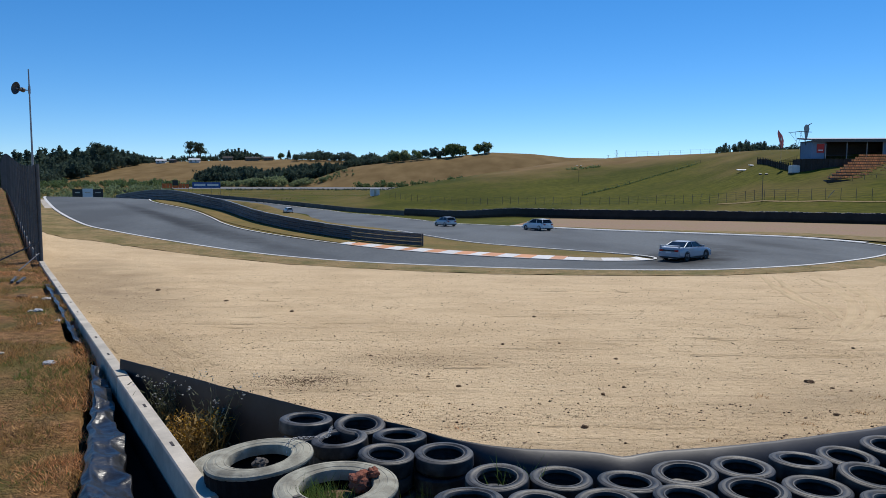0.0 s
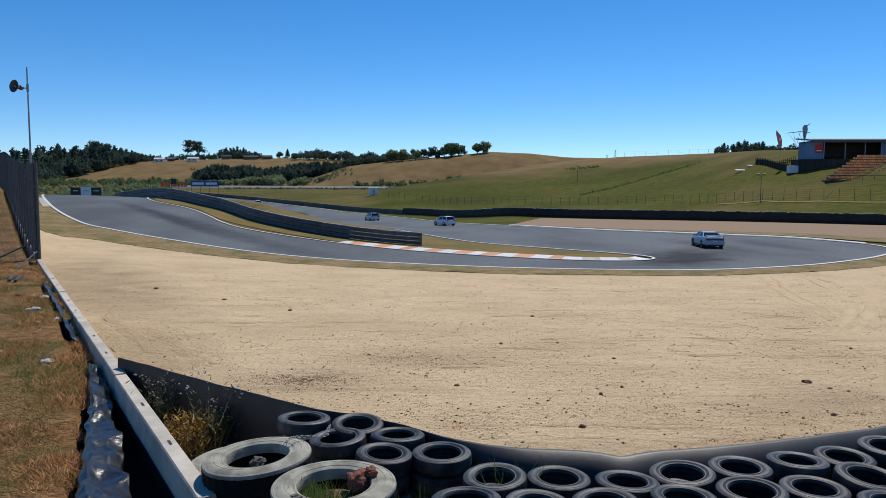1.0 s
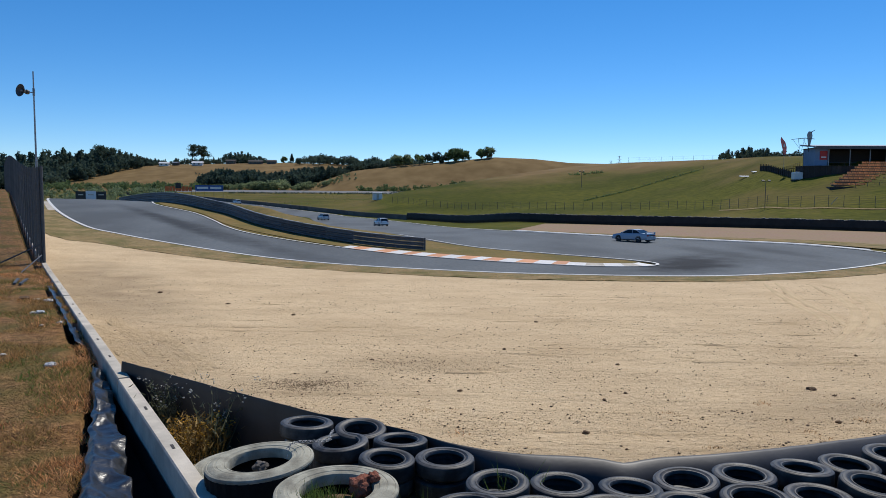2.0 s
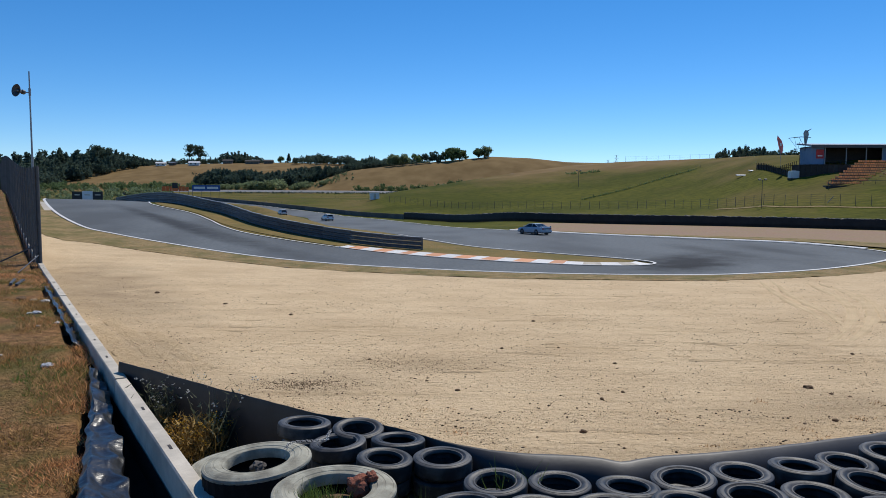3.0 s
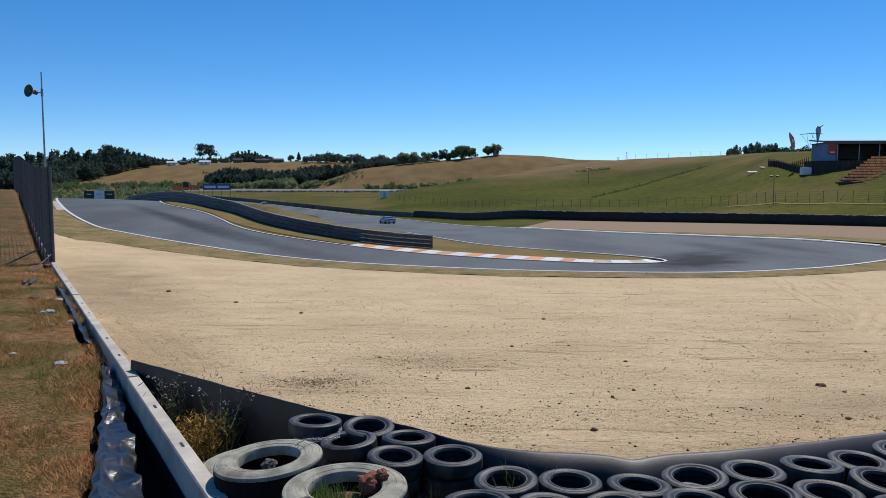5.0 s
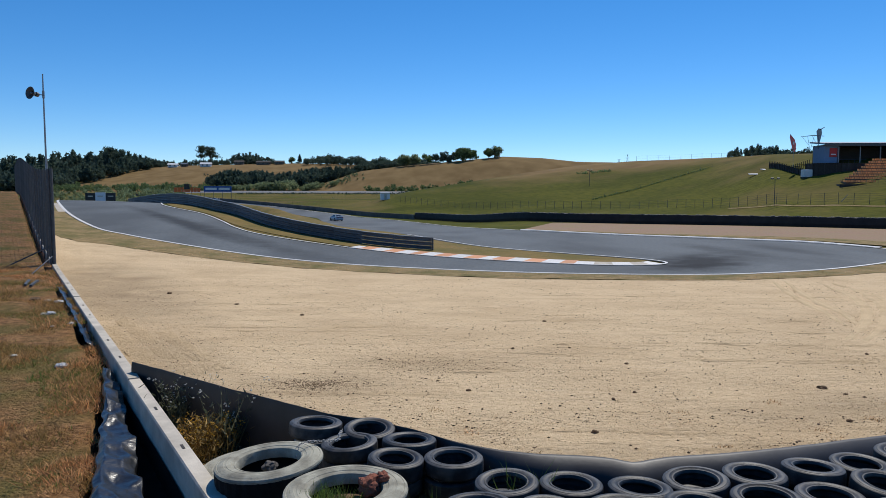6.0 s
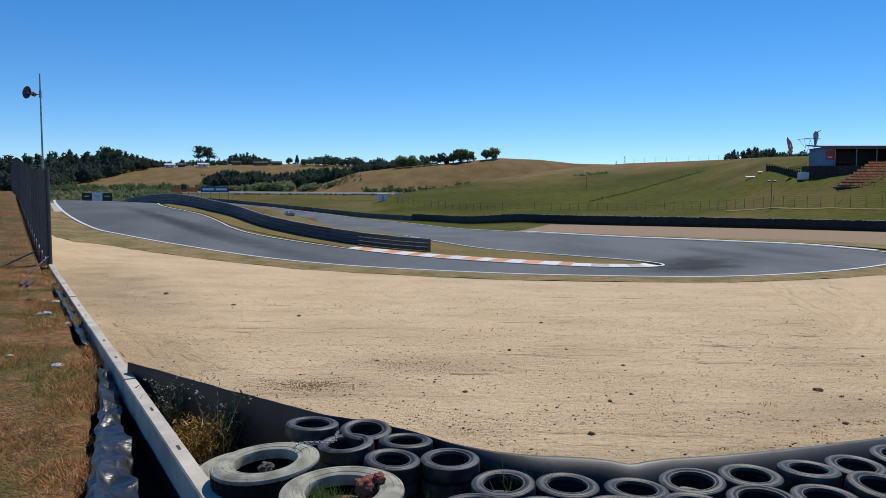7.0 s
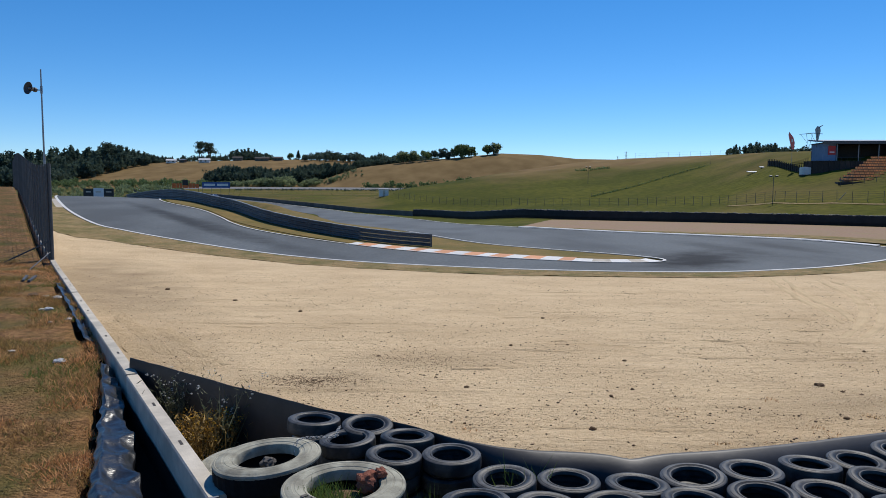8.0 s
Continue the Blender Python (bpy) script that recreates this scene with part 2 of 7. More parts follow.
M = {
    "pasture": ground_material(),
    "asphalt": stained(mat("asphalt", (0.115, 0.128, 0.133), (0.158, 0.172, 0.176), 4.0, 0.88, bump=0.004, bump_scale=90, c3=(0.080, 0.087, 0.091), scale3=0.12, stretch=(1, 0.4, 1), amount3=0.8, spec=0.22),
                       ((17.6, 52.3, 62, 9, 4.0, 0.8), (19.5, 54.5, 65, 11, 4.5, 0.5), (16.0, 49.6, 28, 6, 1.8, 0.5), (24, 63, 100, 12, 3.0, 0.4), (30, 63, 95, 10, 2.0, 0.3), (-24, 71, 130, 30, 2.6, 0.5), (-31, 79, 127, 26, 1.6, 0.4)), (0.009, 0.009, 0.010)),
    "sand": stained(sand_material(), ((-19, 38, 120, 14, 5.5, 0.6), (-13, 29, 122, 11, 4.0, 0.5), (-7.5, 17.5, 122, 7, 2.2, 0.45), (-2.7, 13.9, 10, 2.6, 1.6, 0.28), (-0.8, 16, 10, 3.4, 1.6, 0.2), (6.8, 12.4, 20, 3.0, 1.2, 0.3), (2.5, 9.6, 5, 6, 0.9, 0.3)), (0.34, 0.245, 0.145)),
    "sand_light": mat("loose_sand", (0.72, 0.54, 0.32), (0.57, 0.42, 0.245), 34.0, 0.95, bump=0.03, bump_scale=16, c3=(0.52, 0.375, 0.215), scale3=1.0, amount3=0.7, spec=0.12),
    "crumb": mat("sand_crumb", (0.66, 0.48, 0.28), (0.80, 0.61, 0.375), 12.0, 0.95, spec=0.1, island=0.35),
    "clay": mat("pinkish_gravel", (0.285, 0.185, 0.12), (0.375, 0.255, 0.17), 3.0, 0.95, bump=0.03, c3=(0.30, 0.24, 0.12), scale3=0.25, spec=0.15),
    "verge": mat("dry_verge", (0.22, 0.155, 0.065), (0.36, 0.26, 0.125), 2.2, 0.95, bump=0.05, bump_scale=6, c3=(0.11, 0.112, 0.03), scale3=0.5, amount3=0.7, spec=0.15),
    "infield": mat("infield_grass", (0.18, 0.135, 0.042), (0.265, 0.175, 0.06), 1.2, 0.95, bump=0.05, bump_scale=6, c3=(0.09, 0.10, 0.022), scale3=0.25, amount3=0.5, spec=0.15),
    "bank": mat("bank_grass", (0.13, 0.064, 0.026), (0.44, 0.24, 0.10), 6.0, 0.95, bump=0.12, bump_scale=20, c3=(0.11, 0.11, 0.025), scale3=0.55, amount3=0.85, spec=0.15),
    "white_paint": mat("white_line_paint", (0.72, 0.71, 0.68), (0.58, 0.57, 0.54), 9.0, 0.7),
    "orange_paint": mat("orange_kerb_paint", (0.72, 0.31, 0.12), (0.60, 0.25, 0.11), 5.0, 0.7, rand=0.12),
    "kerb_white": mat("white_kerb_paint", (0.78, 0.76, 0.72), (0.62, 0.60, 0.56), 4.0, 0.7, rand=0.08),
    "rubber": mat("tyre_rubber", (0.016, 0.0165, 0.018), (0.028, 0.0285, 0.030), 9.0, 0.52, bump=0.003, bump_scale=50, c3=(0.115, 0.111, 0.105), scale3=6.0, rand=0.35, amount3=0.55, spec=0.42),
    "rubber_pale": mat("whitewashed_tyre", (0.47, 0.45, 0.355), (0.34, 0.32, 0.25), 7.0, 0.9, bump=0.006, bump_scale=45, c3=(0.17, 0.155, 0.12), scale3=5.0, amount3=0.7, spec=0.2),
    "belt": mat("hung_belt", (0.014, 0.0135, 0.0135), (0.019, 0.018, 0.018), 2.0, 0.55, bump=0.006, bump_scale=4, c3=(0.04, 0.038, 0.035), scale3=0.8, amount3=0.3, spec=0.25),
    "belt_dusty": mat("dusty_conveyor_belt", (0.024, 0.024, 0.026), (0.042, 0.042, 0.044), 2.5, 0.5, bump=0.004, bump_scale=6, c3=(0.02, 0.02, 0.021), scale3=1.2, amount3=0.6, spec=0.5),
    # near-black matte: deep shade of the barrier gap put into the colour
    "gap_shade": mat("dull_black_gap_shade", (0.006, 0.006, 0.006), (0.011, 0.0105, 0.010), 3.0, 0.95, spec=0.05),
    "tread": mat("truck_tread_rubber", (0.008, 0.008, 0.008), (0.016, 0.0155, 0.015), 9.0, 0.85, bump=0.005, bump_scale=30, spec=0.2),
    "plastic": mat("black_plastic_sheet", (0.012, 0.0125, 0.014), (0.022, 0.023, 0.026), 4.0, 0.30, bump=0.012, bump_scale=9, spec=0.5),
    "concrete": mat("weathered_concrete", (0.64, 0.57, 0.46), (0.52, 0.46, 0.37), 7.0, 0.9, bump=0.004, bump_scale=50, c3=(0.28, 0.25, 0.20), scale3=1.5, amount3=0.5, rand=0.1),
    "concrete_far": mat("grey_concrete_wall", (0.15, 0.13, 0.11), (0.10, 0.09, 0.08), 1.0, 0.9, c3=(0.06, 0.055, 0.05), scale3=0.3, rand=0.2),
    "steel": mat("galvanised_steel", (0.33, 0.34, 0.35), (0.24, 0.25, 0.26), 6.0, 0.5, metal=0.7, rand=0.1),
    "rail_steel": mat("weathered_rail_steel", (0.095, 0.10, 0.108), (0.15, 0.155, 0.162), 2.0, 0.6, metal=0.2, c3=(0.09, 0.085, 0.08), scale3=0.4, rand=0.15),
    "far_track": mat("pale_far_track", (0.15, 0.15, 0.145), (0.115, 0.115, 0.112), 0.4, 0.9),
    "steel_dark": mat("dull_dark_steel", (0.07, 0.075, 0.08), (0.11, 0.115, 0.12), 4.0, 0.6, metal=0.3, rand=0.15),
    "wood_post": mat("weathered_timber", (0.13, 0.11, 0.085), (0.20, 0.17, 0.13), 8.0, 0.9, rand=0.2),
    "wood_dark": mat("dark_timber_wall", (0.035, 0.03, 0.027), (0.06, 0.05, 0.045), 3.0, 0.85, rand=0.25),
    "blue_wall": mat("pale_blue_cladding", (0.15, 0.235, 0.36), (0.125, 0.20, 0.31), 1.0, 0.7),
    "roof": mat("grey_metal_roof", (0.20, 0.23, 0.26), (0.16, 0.18, 0.21), 2.0, 0.45, metal=0.4),
    "orange_seat": mat("orange_plastic_seat", (0.88, 0.36, 0.11), (0.90, 0.46, 0.19), 3.0, 0.55, rand=0.2),
    "red": mat("red_panel", (0.5, 0.035, 0.03), (0.42, 0.03, 0.028), 3.0, 0.6),
    "orange": mat("orange_board", (0.75, 0.16, 0.03), (0.62, 0.12, 0.03), 2.0, 0.6),
    "blue": mat("blue_board", (0.03, 0.10, 0.30), (0.025, 0.085, 0.26), 2.0, 0.6),
    "black": mat("black_board", (0.012, 0.012, 0.013), (0.02, 0.02, 0.022), 3.0, 0.5),
    "white": mat("white_board", (0.75, 0.75, 0.74), (0.68, 0.68, 0.67), 2.0, 0.6),
    "bark": mat("bark", (0.07, 0.052, 0.036), (0.11, 0.085, 0.06), 6.0, 0.95),
    "pine": leafy(mat("pine_foliage", (0.072, 0.106, 0.080), (0.105, 0.145, 0.10), 0.6, 0.9, island=0.35, spec=0.2)),
    "leaf": leafy(mat("broad_foliage", (0.13, 0.19, 0.075), (0.19, 0.25, 0.105), 0.6, 0.9, island=0.35, spec=0.2)),
    "leaf_pale": leafy(mat("grey_green_willow", (0.19, 0.24, 0.12), (0.27, 0.32, 0.17), 0.5, 0.9, island=0.25, spec=0.2), 0.55),
    "scrub": leafy(mat("wet_scrub", (0.13, 0.14, 0.05), (0.22, 0.19, 0.085), 0.4, 0.95, island=0.4, spec=0.2)),
    "straw": leafy(mat("dry_grass_blades", (0.46, 0.19, 0.07), (0.78, 0.47, 0.22), 1.8, 0.9, island=0.7, c3=(0.17, 0.16, 0.04), scale3=0.5, amount3=0.8, spec=0.2)),
    "green_blade": leafy(mat("green_grass_blades", (0.10, 0.17, 0.03), (0.16, 0.22, 0.05), 2.0, 0.8, island=0.35)),
    "weed": leafy(mat("grey_weed", (0.10, 0.12, 0.06), (0.20, 0.20, 0.13), 4.0, 0.9, island=0.4)),
    "gold": mat("yellow_flowers", (0.62, 0.36, 0.02), (0.55, 0.27, 0.015), 6.0, 0.8, island=0.3),
    "seedhead": mat("white_seed_heads", (0.6, 0.58, 0.5), (0.45, 0.43, 0.36), 6.0, 0.9),
    "stone": mat("brown_stone", (0.12, 0.075, 0.045), (0.19, 0.125, 0.075), 14.0, 0.95, spec=0.1, bump=0.01, island=0.5),
    "pebble": mat("gravel_stone", (0.11, 0.072, 0.046), (0.26, 0.185, 0.12), 10.0, 0.95, spec=0.1, island=0.6),
    "brick_clay": mat("red_clay_lump", (0.30, 0.095, 0.05), (0.20, 0.07, 0.045), 16.0, 0.95, bump=0.02, bump_scale=30),
    "glass": mat("dark_car_glass", (0.012, 0.015, 0.018), (0.016, 0.02, 0.024), 1.0, 0.03, spec=0.4),
    "paint_silver": mat("silver_blue_paint", (0.36, 0.41, 0.48), (0.34, 0.385, 0.45), 1.0, 0.35, metal=0.15),
    "paint_white": mat("white_car_paint", (0.78, 0.78, 0.77), (0.74, 0.74, 0.73), 1.0, 0.3),
    "paint_grey": mat("silver_grey_paint", (0.52, 0.54, 0.56), (0.48, 0.50, 0.52), 1.0, 0.3, metal=0.2),
    "trim_black": mat("black_trim", (0.012, 0.012, 0.013), (0.02, 0.02, 0.02), 4.0, 0.6),
    "tail_red": mat("red_tail_lens", (0.35, 0.012, 0.012), (0.30, 0.01, 0.01), 4.0, 0.25),
    "alloy": mat("alloy_rim", (0.42, 0.43, 0.44), (0.32, 0.33, 0.34), 5.0, 0.35, metal=0.8),
    "rim_dark": mat("dark_rim", (0.035, 0.035, 0.037), (0.05, 0.05, 0.052), 5.0, 0.4, metal=0.6),
    "plastic_grey": mat("weathered_grey_plastic", (0.36, 0.36, 0.36), (0.52, 0.51, 0.49), 12.0, 0.5, bump=0.02, bump_scale=25),
    "gold_stem": mat("golden_weed_stems", (0.24, 0.15, 0.04), (0.40, 0.26, 0.08), 6.0, 0.9, island=0.5),
    "flag_red": mat("red_flag_cloth", (0.80, 0.22, 0.20), (0.72, 0.16, 0.15), 3.0, 0.8),
}

# ---- mesh tools ----


def mesh(name, verts, faces, smooth=False):
    me = bpy.data.meshes.new(name)
    me.from_pydata([tuple(map(float, v)) for v in verts], [], [tuple(map(int, f)) for f in faces])
    if smooth:
        me.shade_smooth()
    me.update()
    return me


def put(name, geo, material, parent=None, label="", smooth=False):
    """One mesh object from (verts, faces), under a thing or at top level."""
    ob = new(name, mesh(name, *geo, smooth=smooth))
    ob.data.materials.append(material)
    if parent is not None:
        ob.parent = parent
    if label:
        ob["label"] = label
    return ob


def part(name, bm, material, parent, label="", smooth=False):
    me = bpy.data.meshes.new(name)
    bm.to_mesh(me)
    bm.free()
    if smooth:
        me.shade_smooth()
    me.materials.append(material)
    ob = new(name, me)
    ob.parent = parent
    if label:
        ob["label"] = label
    return ob


def share(name, me, m, parent):
    """Another object on the same mesh."""
    ob = new(name, me)
    ob.matrix_basis = m
    ob.parent = parent
    return ob


def thing(name, label, category, m=None, group="", kind=""):
    ob = new(name)
    ob.empty_display_size = 0.2
    if m is not None:
        ob.matrix_basis = m
    return tagged(ob, label, category, group, kind)


def join(geos):
    V, Fc, k = [], [], 0
    for v, f in geos:
        V.extend(v)
        Fc.extend([tuple(i + k for i in q) for q in f])
        k += len(v)
    return V, Fc


def box(x0, y0, z0, x1, y1, z1):
    v = [(x, y, z) for z in (z0, z1) for y in (y0, y1) for x in (x0, x1)]
    return v, [(0, 2, 3, 1), (4, 5, 7, 6), (0, 1, 5, 4), (2, 6, 7, 3), (0, 4, 6, 2), (1, 3, 7, 5)]


def bevel_box(x0, y0, z0, x1, y1, z1, r=0.02, seg=1):
    bm = bmesh.new()
    v, f = box(x0, y0, z0, x1, y1, z1)
    bv = [bm.verts.new(p) for p in v]
    for q in f:
        bm.faces.new([bv[i] for i in q])
    bmesh.ops.bevel(bm, geom=bm.edges[:], offset=r, segments=seg, affect="EDGES")
    return bm


def moved(geo, m):
    return [tuple(m @ Vector(p)) for p in geo[0]], geo[1]


def tube(p, q, r0, r1=None, n=6):
    p, q = Vector(p), Vector(q)
    r1 = r0 if r1 is None else r1
    rot = (q - p).to_track_quat("Z", "Y").to_matrix()
    v = []
    for c, r in ((p, r0), (q, r1)):
        for i in range(n):
            a = 2 * math.pi * i / n
            v.append(tuple(c + rot @ Vector((r * math.cos(a), r * math.sin(a), 0))))
    f = [(i, (i + 1) % n, n + (i + 1) % n, n + i) for i in range(n)] + [tuple(range(n))[::-1], tuple(range(n, 2 * n))]
    return v, f


def lathe(profile, n=28, closed=True):
    """A ring of (radius, height) pairs turned about z."""
    v, f, k = [], [], len(profile)
    for i in range(n):
        a = 2 * math.pi * i / n
        v += [(r * math.cos(a), r * math.sin(a), z) for r, z in profile]
    for i in range(n):
        j = (i + 1) % n
        for s in range(k if closed else k - 1):
            e = (s + 1) % k
            f.append((i * k + s, j * k + s, j * k + e, i * k + e))
    return v, f


def curve(pts, step):
    """A smooth line through the plan's corner points, evenly spaced."""
    P = np.array(pts, float)
    P = np.vstack([2 * P[0] - P[1], P, 2 * P[-1] - P[-2]])
    out = []
    for i in range(1, len(P) - 2):
        a, b, c, d = P[i - 1:i + 3]
        for t in np.linspace(0, 1, 24, endpoint=False):
            out.append(0.5 * (2 * b + (c - a) * t + (2 * a - 5 * b + 4 * c - d) * t * t + (3 * b - a - 3 * c + d) * t ** 3))
    out.append(P[-2])
    out = np.array(out)
    s = np.concatenate([[0], np.cumsum(np.linalg.norm(np.diff(out[:, :2], axis=0), axis=1))])
    n = max(2, int(round(s[-1] / step)) + 1)
    g = np.linspace(0, s[-1], n)
    return np.stack([np.interp(g, s, out[:, k]) for k in range(out.shape[1])], 1)


def offset(line, d):
    """The line shifted sideways, to its left for positive d."""
    t = np.gradient(line[:, :2], axis=0)
    t /= np.linalg.norm(t, axis=1)[:, None]
    o = line.copy()
    o[:, 0] -= t[:, 1] * d
    o[:, 1] += t[:, 0] * d
    return o


def smooth_step(t):
    t = np.clip(t, 0, 1)
    return t * t * (3 - 2 * t)


# ---- the lie of the land ----
TAN = [-0.175, -0.113, -0.066, 0.0125, 0.091, 0.169, 0.247, 0.349, 0.443, 0.5215, 0.614, 0.8, 1.27]
HILL_FOOT = [200, 195, 190, 185, 170, 160, 150, 130, 112, 106, 101, 95, 90]
HILL_TOP = [260, 260, 260, 280, 300, 320, 320, 290, 230, 205, 195, 170, 150]
HILL_Z = [0, 2, 5.4, 8.9, 13, 17, 18.9, 18.8, 17.2, 16.2, 15.7, 15, 15]
BROWN_TAN = [-0.2, -0.128, -0.066, 0.0125, 0.067, 0.122, 0.169, 0.294, 0.404, 0.61]
BROWN_Z = [8, 19, 22.5, 26, 28.6, 27.6, 25.4, 24, 22, 20]
LEFT_TAN = [-0.75, -0.528, -0.379, -0.222, -0.128, -0.066, 0.0]
LEFT_Z = [26, 24, 30.8, 33, 32, 24, 8]


FAR_Y = [85, 105, 117, 135, 153, 187, 199, 215, 235, 260, 300, 370, 480]
FAR_Z = [0, -0.45, -0.65, -0.95, -1.1, -1.1, -0.65, -0.05, 0.6, 1.4, 2.7, 4.2, 6.2]


def layers(X, Y):
    a = X / np.maximum(Y, 30)
    foot, top = np.interp(a, TAN, HILL_FOOT), np.interp(a, TAN, HILL_TOP)
    green = np.interp(a, TAN, HILL_Z) * smooth_step((Y - foot) / (top - foot)) * (1 - 0.5 * smooth_step((Y - top) / 900))
    brown = 1.09 * np.interp(a, BROWN_TAN, BROWN_Z) * smooth_step((Y - 415) / 105) * (1 - 0.4 * smooth_step((Y - 540) / 900))
    left = np.interp(a, LEFT_TAN, LEFT_Z) * smooth_step((Y - 440) / 250) * (1 - 0.4 * smooth_step((Y - 720) / 900))
    return a, green, brown, left


def land(X, Y):
    """Height of the ground; the hairpin lies at 0."""
    X, Y = np.asarray(X, float), np.asarray(Y, float)
    n = (X + 2) * 0.758 + (Y - 62) * 0.652
    z = 3.9 * smooth_step((95 - np.hypot(X + 80, Y - 105)) / 75) * (1 - smooth_step((n - 4) / 16))
    z = z * (1 - 0.6 * smooth_step((Y - 108) / 40))
    z = z + 1.4 * smooth_step((42 - Y) / 36)
    a, green, brown, left = layers(X, Y)
    # the back straight dips, then climbs into the valley
    dip = np.interp(Y, FAR_Y, FAR_Z) * (1 - smooth_step((a - 0.01) / 0.1)) * np.maximum(smooth_step((n - 4) / 16), smooth_step((Y - 150) / 60))
    hills = np.maximum(np.maximum(green, brown), left)
    return z + np.where(dip < 0, dip + hills, np.maximum(dip, hills))


def gz(x, y):
    return float(land(x, y))


def drape(A, B, rows, lift, rough=0.0, skirt=0.0):
    """A sheet between two lines of equal length that follows the land."""
    n = len(A)
    V, Fc = [], []
    for j in range(rows + 1):
        P = A + (B - A) * (j / rows)
        z = land(P[:, 0], P[:, 1]) + lift
        for i in range(n):
            d = rough * noise.noise((P[i, 0] * 0.9, P[i, 1] * 0.9, 3.1)) if rough and 0 < j < rows else 0
            V.append((P[i, 0], P[i, 1], z[i] + d))
    for j in range(rows):
        for i in range(n - 1):
            a = j * n + i
            Fc.append((a, a + 1, a + n + 1, a + n))
    return V, Fc


def up(geo):
    """Faces turned to look up."""
    V, Fc = geo
    out = []
    for f in Fc:
        a, b, c = (Vector(V[i]) for i in f[:3])
        out.append(f if (b - a).cross(c - a).z >= 0 else f[::-1])
    return V, out


def ribbon(line, w, lift):
    return up(drape(offset(line, w / 2), offset(line, -w / 2), 1, lift))


def ground():
    az = np.radians(np.concatenate([np.arange(-180, -45, 7.5), np.arange(-45, 45, 0.3), np.arange(45, 181, 7.5)]))
    r = np.concatenate([[0.01, 1.0], 2.0 * (4500 / 2.0) ** np.linspace(0, 1, 330)])
    A, Rr = np.meshgrid(az, r)
    X, Y = np.sin(A) * Rr, np.cos(A) * Rr
    Z = land(X, Y) - 0.05
    a = X / np.maximum(Y, 30)
    foot = np.interp(a, TAN, HILL_FOOT)
    # straw on the far ridges, on the verges and round the wall; green on the slope and the flat
    _, green, brown, left = layers(X, Y)
    dry = 0.95 * smooth_step((brown - green + 1) / 4) * smooth_step((Y - 300) / 60)
    dry = np.maximum(dry, 0.62 * smooth_step((left - green - 6) / 8))
    dry = np.maximum(dry, 0.8 * smooth_step((Y - np.interp(a, TAN, HILL_TOP) * 0.72) / 70) * smooth_step(a / 0.12) * (1 - 0.55 * smooth_step((a - 0.3) / 0.15)) * (Y > 140))
    dry = np.maximum(dry, 0.42 * (Y < 100))
    dry = np.maximum(dry, 0.16 * smooth_step((a - 0.25) / 0.2) * (Y > 130))
    dry = np.maximum(dry, 0.25 * smooth_step((-0.06 - a) / 0.06) * (Y > 205))
    V = np.stack([X, Y, Z], -1).reshape(-1, 3)
    n = len(az)
    Fc = [(j * n + i, j * n + i + 1, (j + 1) * n + i + 1, (j + 1) * n + i) for j in range(len(r) - 1) for i in range(n - 1)]
    ob = put("ground", (V.tolist(), [f[::-1] for f in Fc]), M["pasture"], smooth=True)
    at = ob.data.attributes.new("dry", "FLOAT", "POINT")
    at.data.foreach_set("value", dry.reshape(-1).astype(np.float32))
    tagged(ob, "rolling pasture, green on the slope and straw-dry on the ridges", "ground", kind="structure")


ground()

# ---- the track ----
OUTER = [(-70, 130), (-62, 113), (-54, 97.5), (-42.8, 79), (-33.8, 67), (-28.9, 63), (-22.3, 58.6), (-11.6, 51.8), (0, 46.4), (7.5, 44.4), (15.8, 44.0),
         (22.6, 46.2), (27.9, 49.4), (33.2, 53.8), (37.4, 59), (39.3, 65.5), (36.4, 74), (31.6, 78.3), (26.8, 82), (21.2, 86), (15.5, 91.3), (9.0, 98.5), (1.8, 121), (-10, 156), (-27.2, 190.5), (-49.4, 222), (-105, 305)]
INNER = [(-58, 140), (-47, 116), (-40, 100.5), (-31.1, 89.5), (-26, 81.3), (-22.6, 75.2), (-18.3, 69.9), (-8.6, 62.3), (0, 56), (4.8, 52.8), (9.5, 50.6),
         (12.5, 50.2), (14.2, 50.6), (15.0, 51.4), (15.2, 52.4), (14.9, 53.6), (13.9, 55.2), (12.4, 56.8), (10.2, 58.9), (8.0, 61.1), (5.8, 63.4), (1.6, 68.6), (-5.4, 81.5), (-14.2, 105), (-27.6, 153.8), (-44.5, 198), (-116, 297)]


def paired(a, b, per):
    """Both edges sampled at matching stations."""
    P = np.hstack([np.array(a, float), np.array(b, float)])
    P = np.vstack([2 * P[0] - P[1], P, 2 * P[-1] - P[-2]])
    out = []
    for i in range(1, len(P) - 2):
        p, q, r, s = P[i - 1:i + 3]
        for t in np.linspace(0, 1, per, endpoint=False):
            out.append(0.5 * (2 * q + (r - p) * t + (2 * p - 5 * q + 4 * r - s) * t * t + (3 * q - p - 3 * r + s) * t ** 3))
    out.append(P[-2])
    out = np.array(out)
    return out[:, :2], out[:, 2:]


edge_out, edge_in = paired(OUTER, INNER, 14)
tagged(put("road", up(drape(edge_out, edge_in, 14, 0.0)), M["asphalt"], smooth=True), "grey asphalt race track with dark tyre marks round a hairpin", "road", kind="structure")
line_out, line_in = curve(OUTER, 0.7), curve(INNER[:23], 0.7)
tagged(put("edge_line", ribbon(offset(line_out, 0.26), 0.30, 0.06), M["white_paint"]), "worn white painted line along the outer edge of the track", "road marking", kind="structure")
tagged(put("edge_line", ribbon(offset(line_in, -0.20), 0.22, 0.06), M["white_paint"]), "worn white painted line along the inner edge of the track", "road marking", kind="structure")

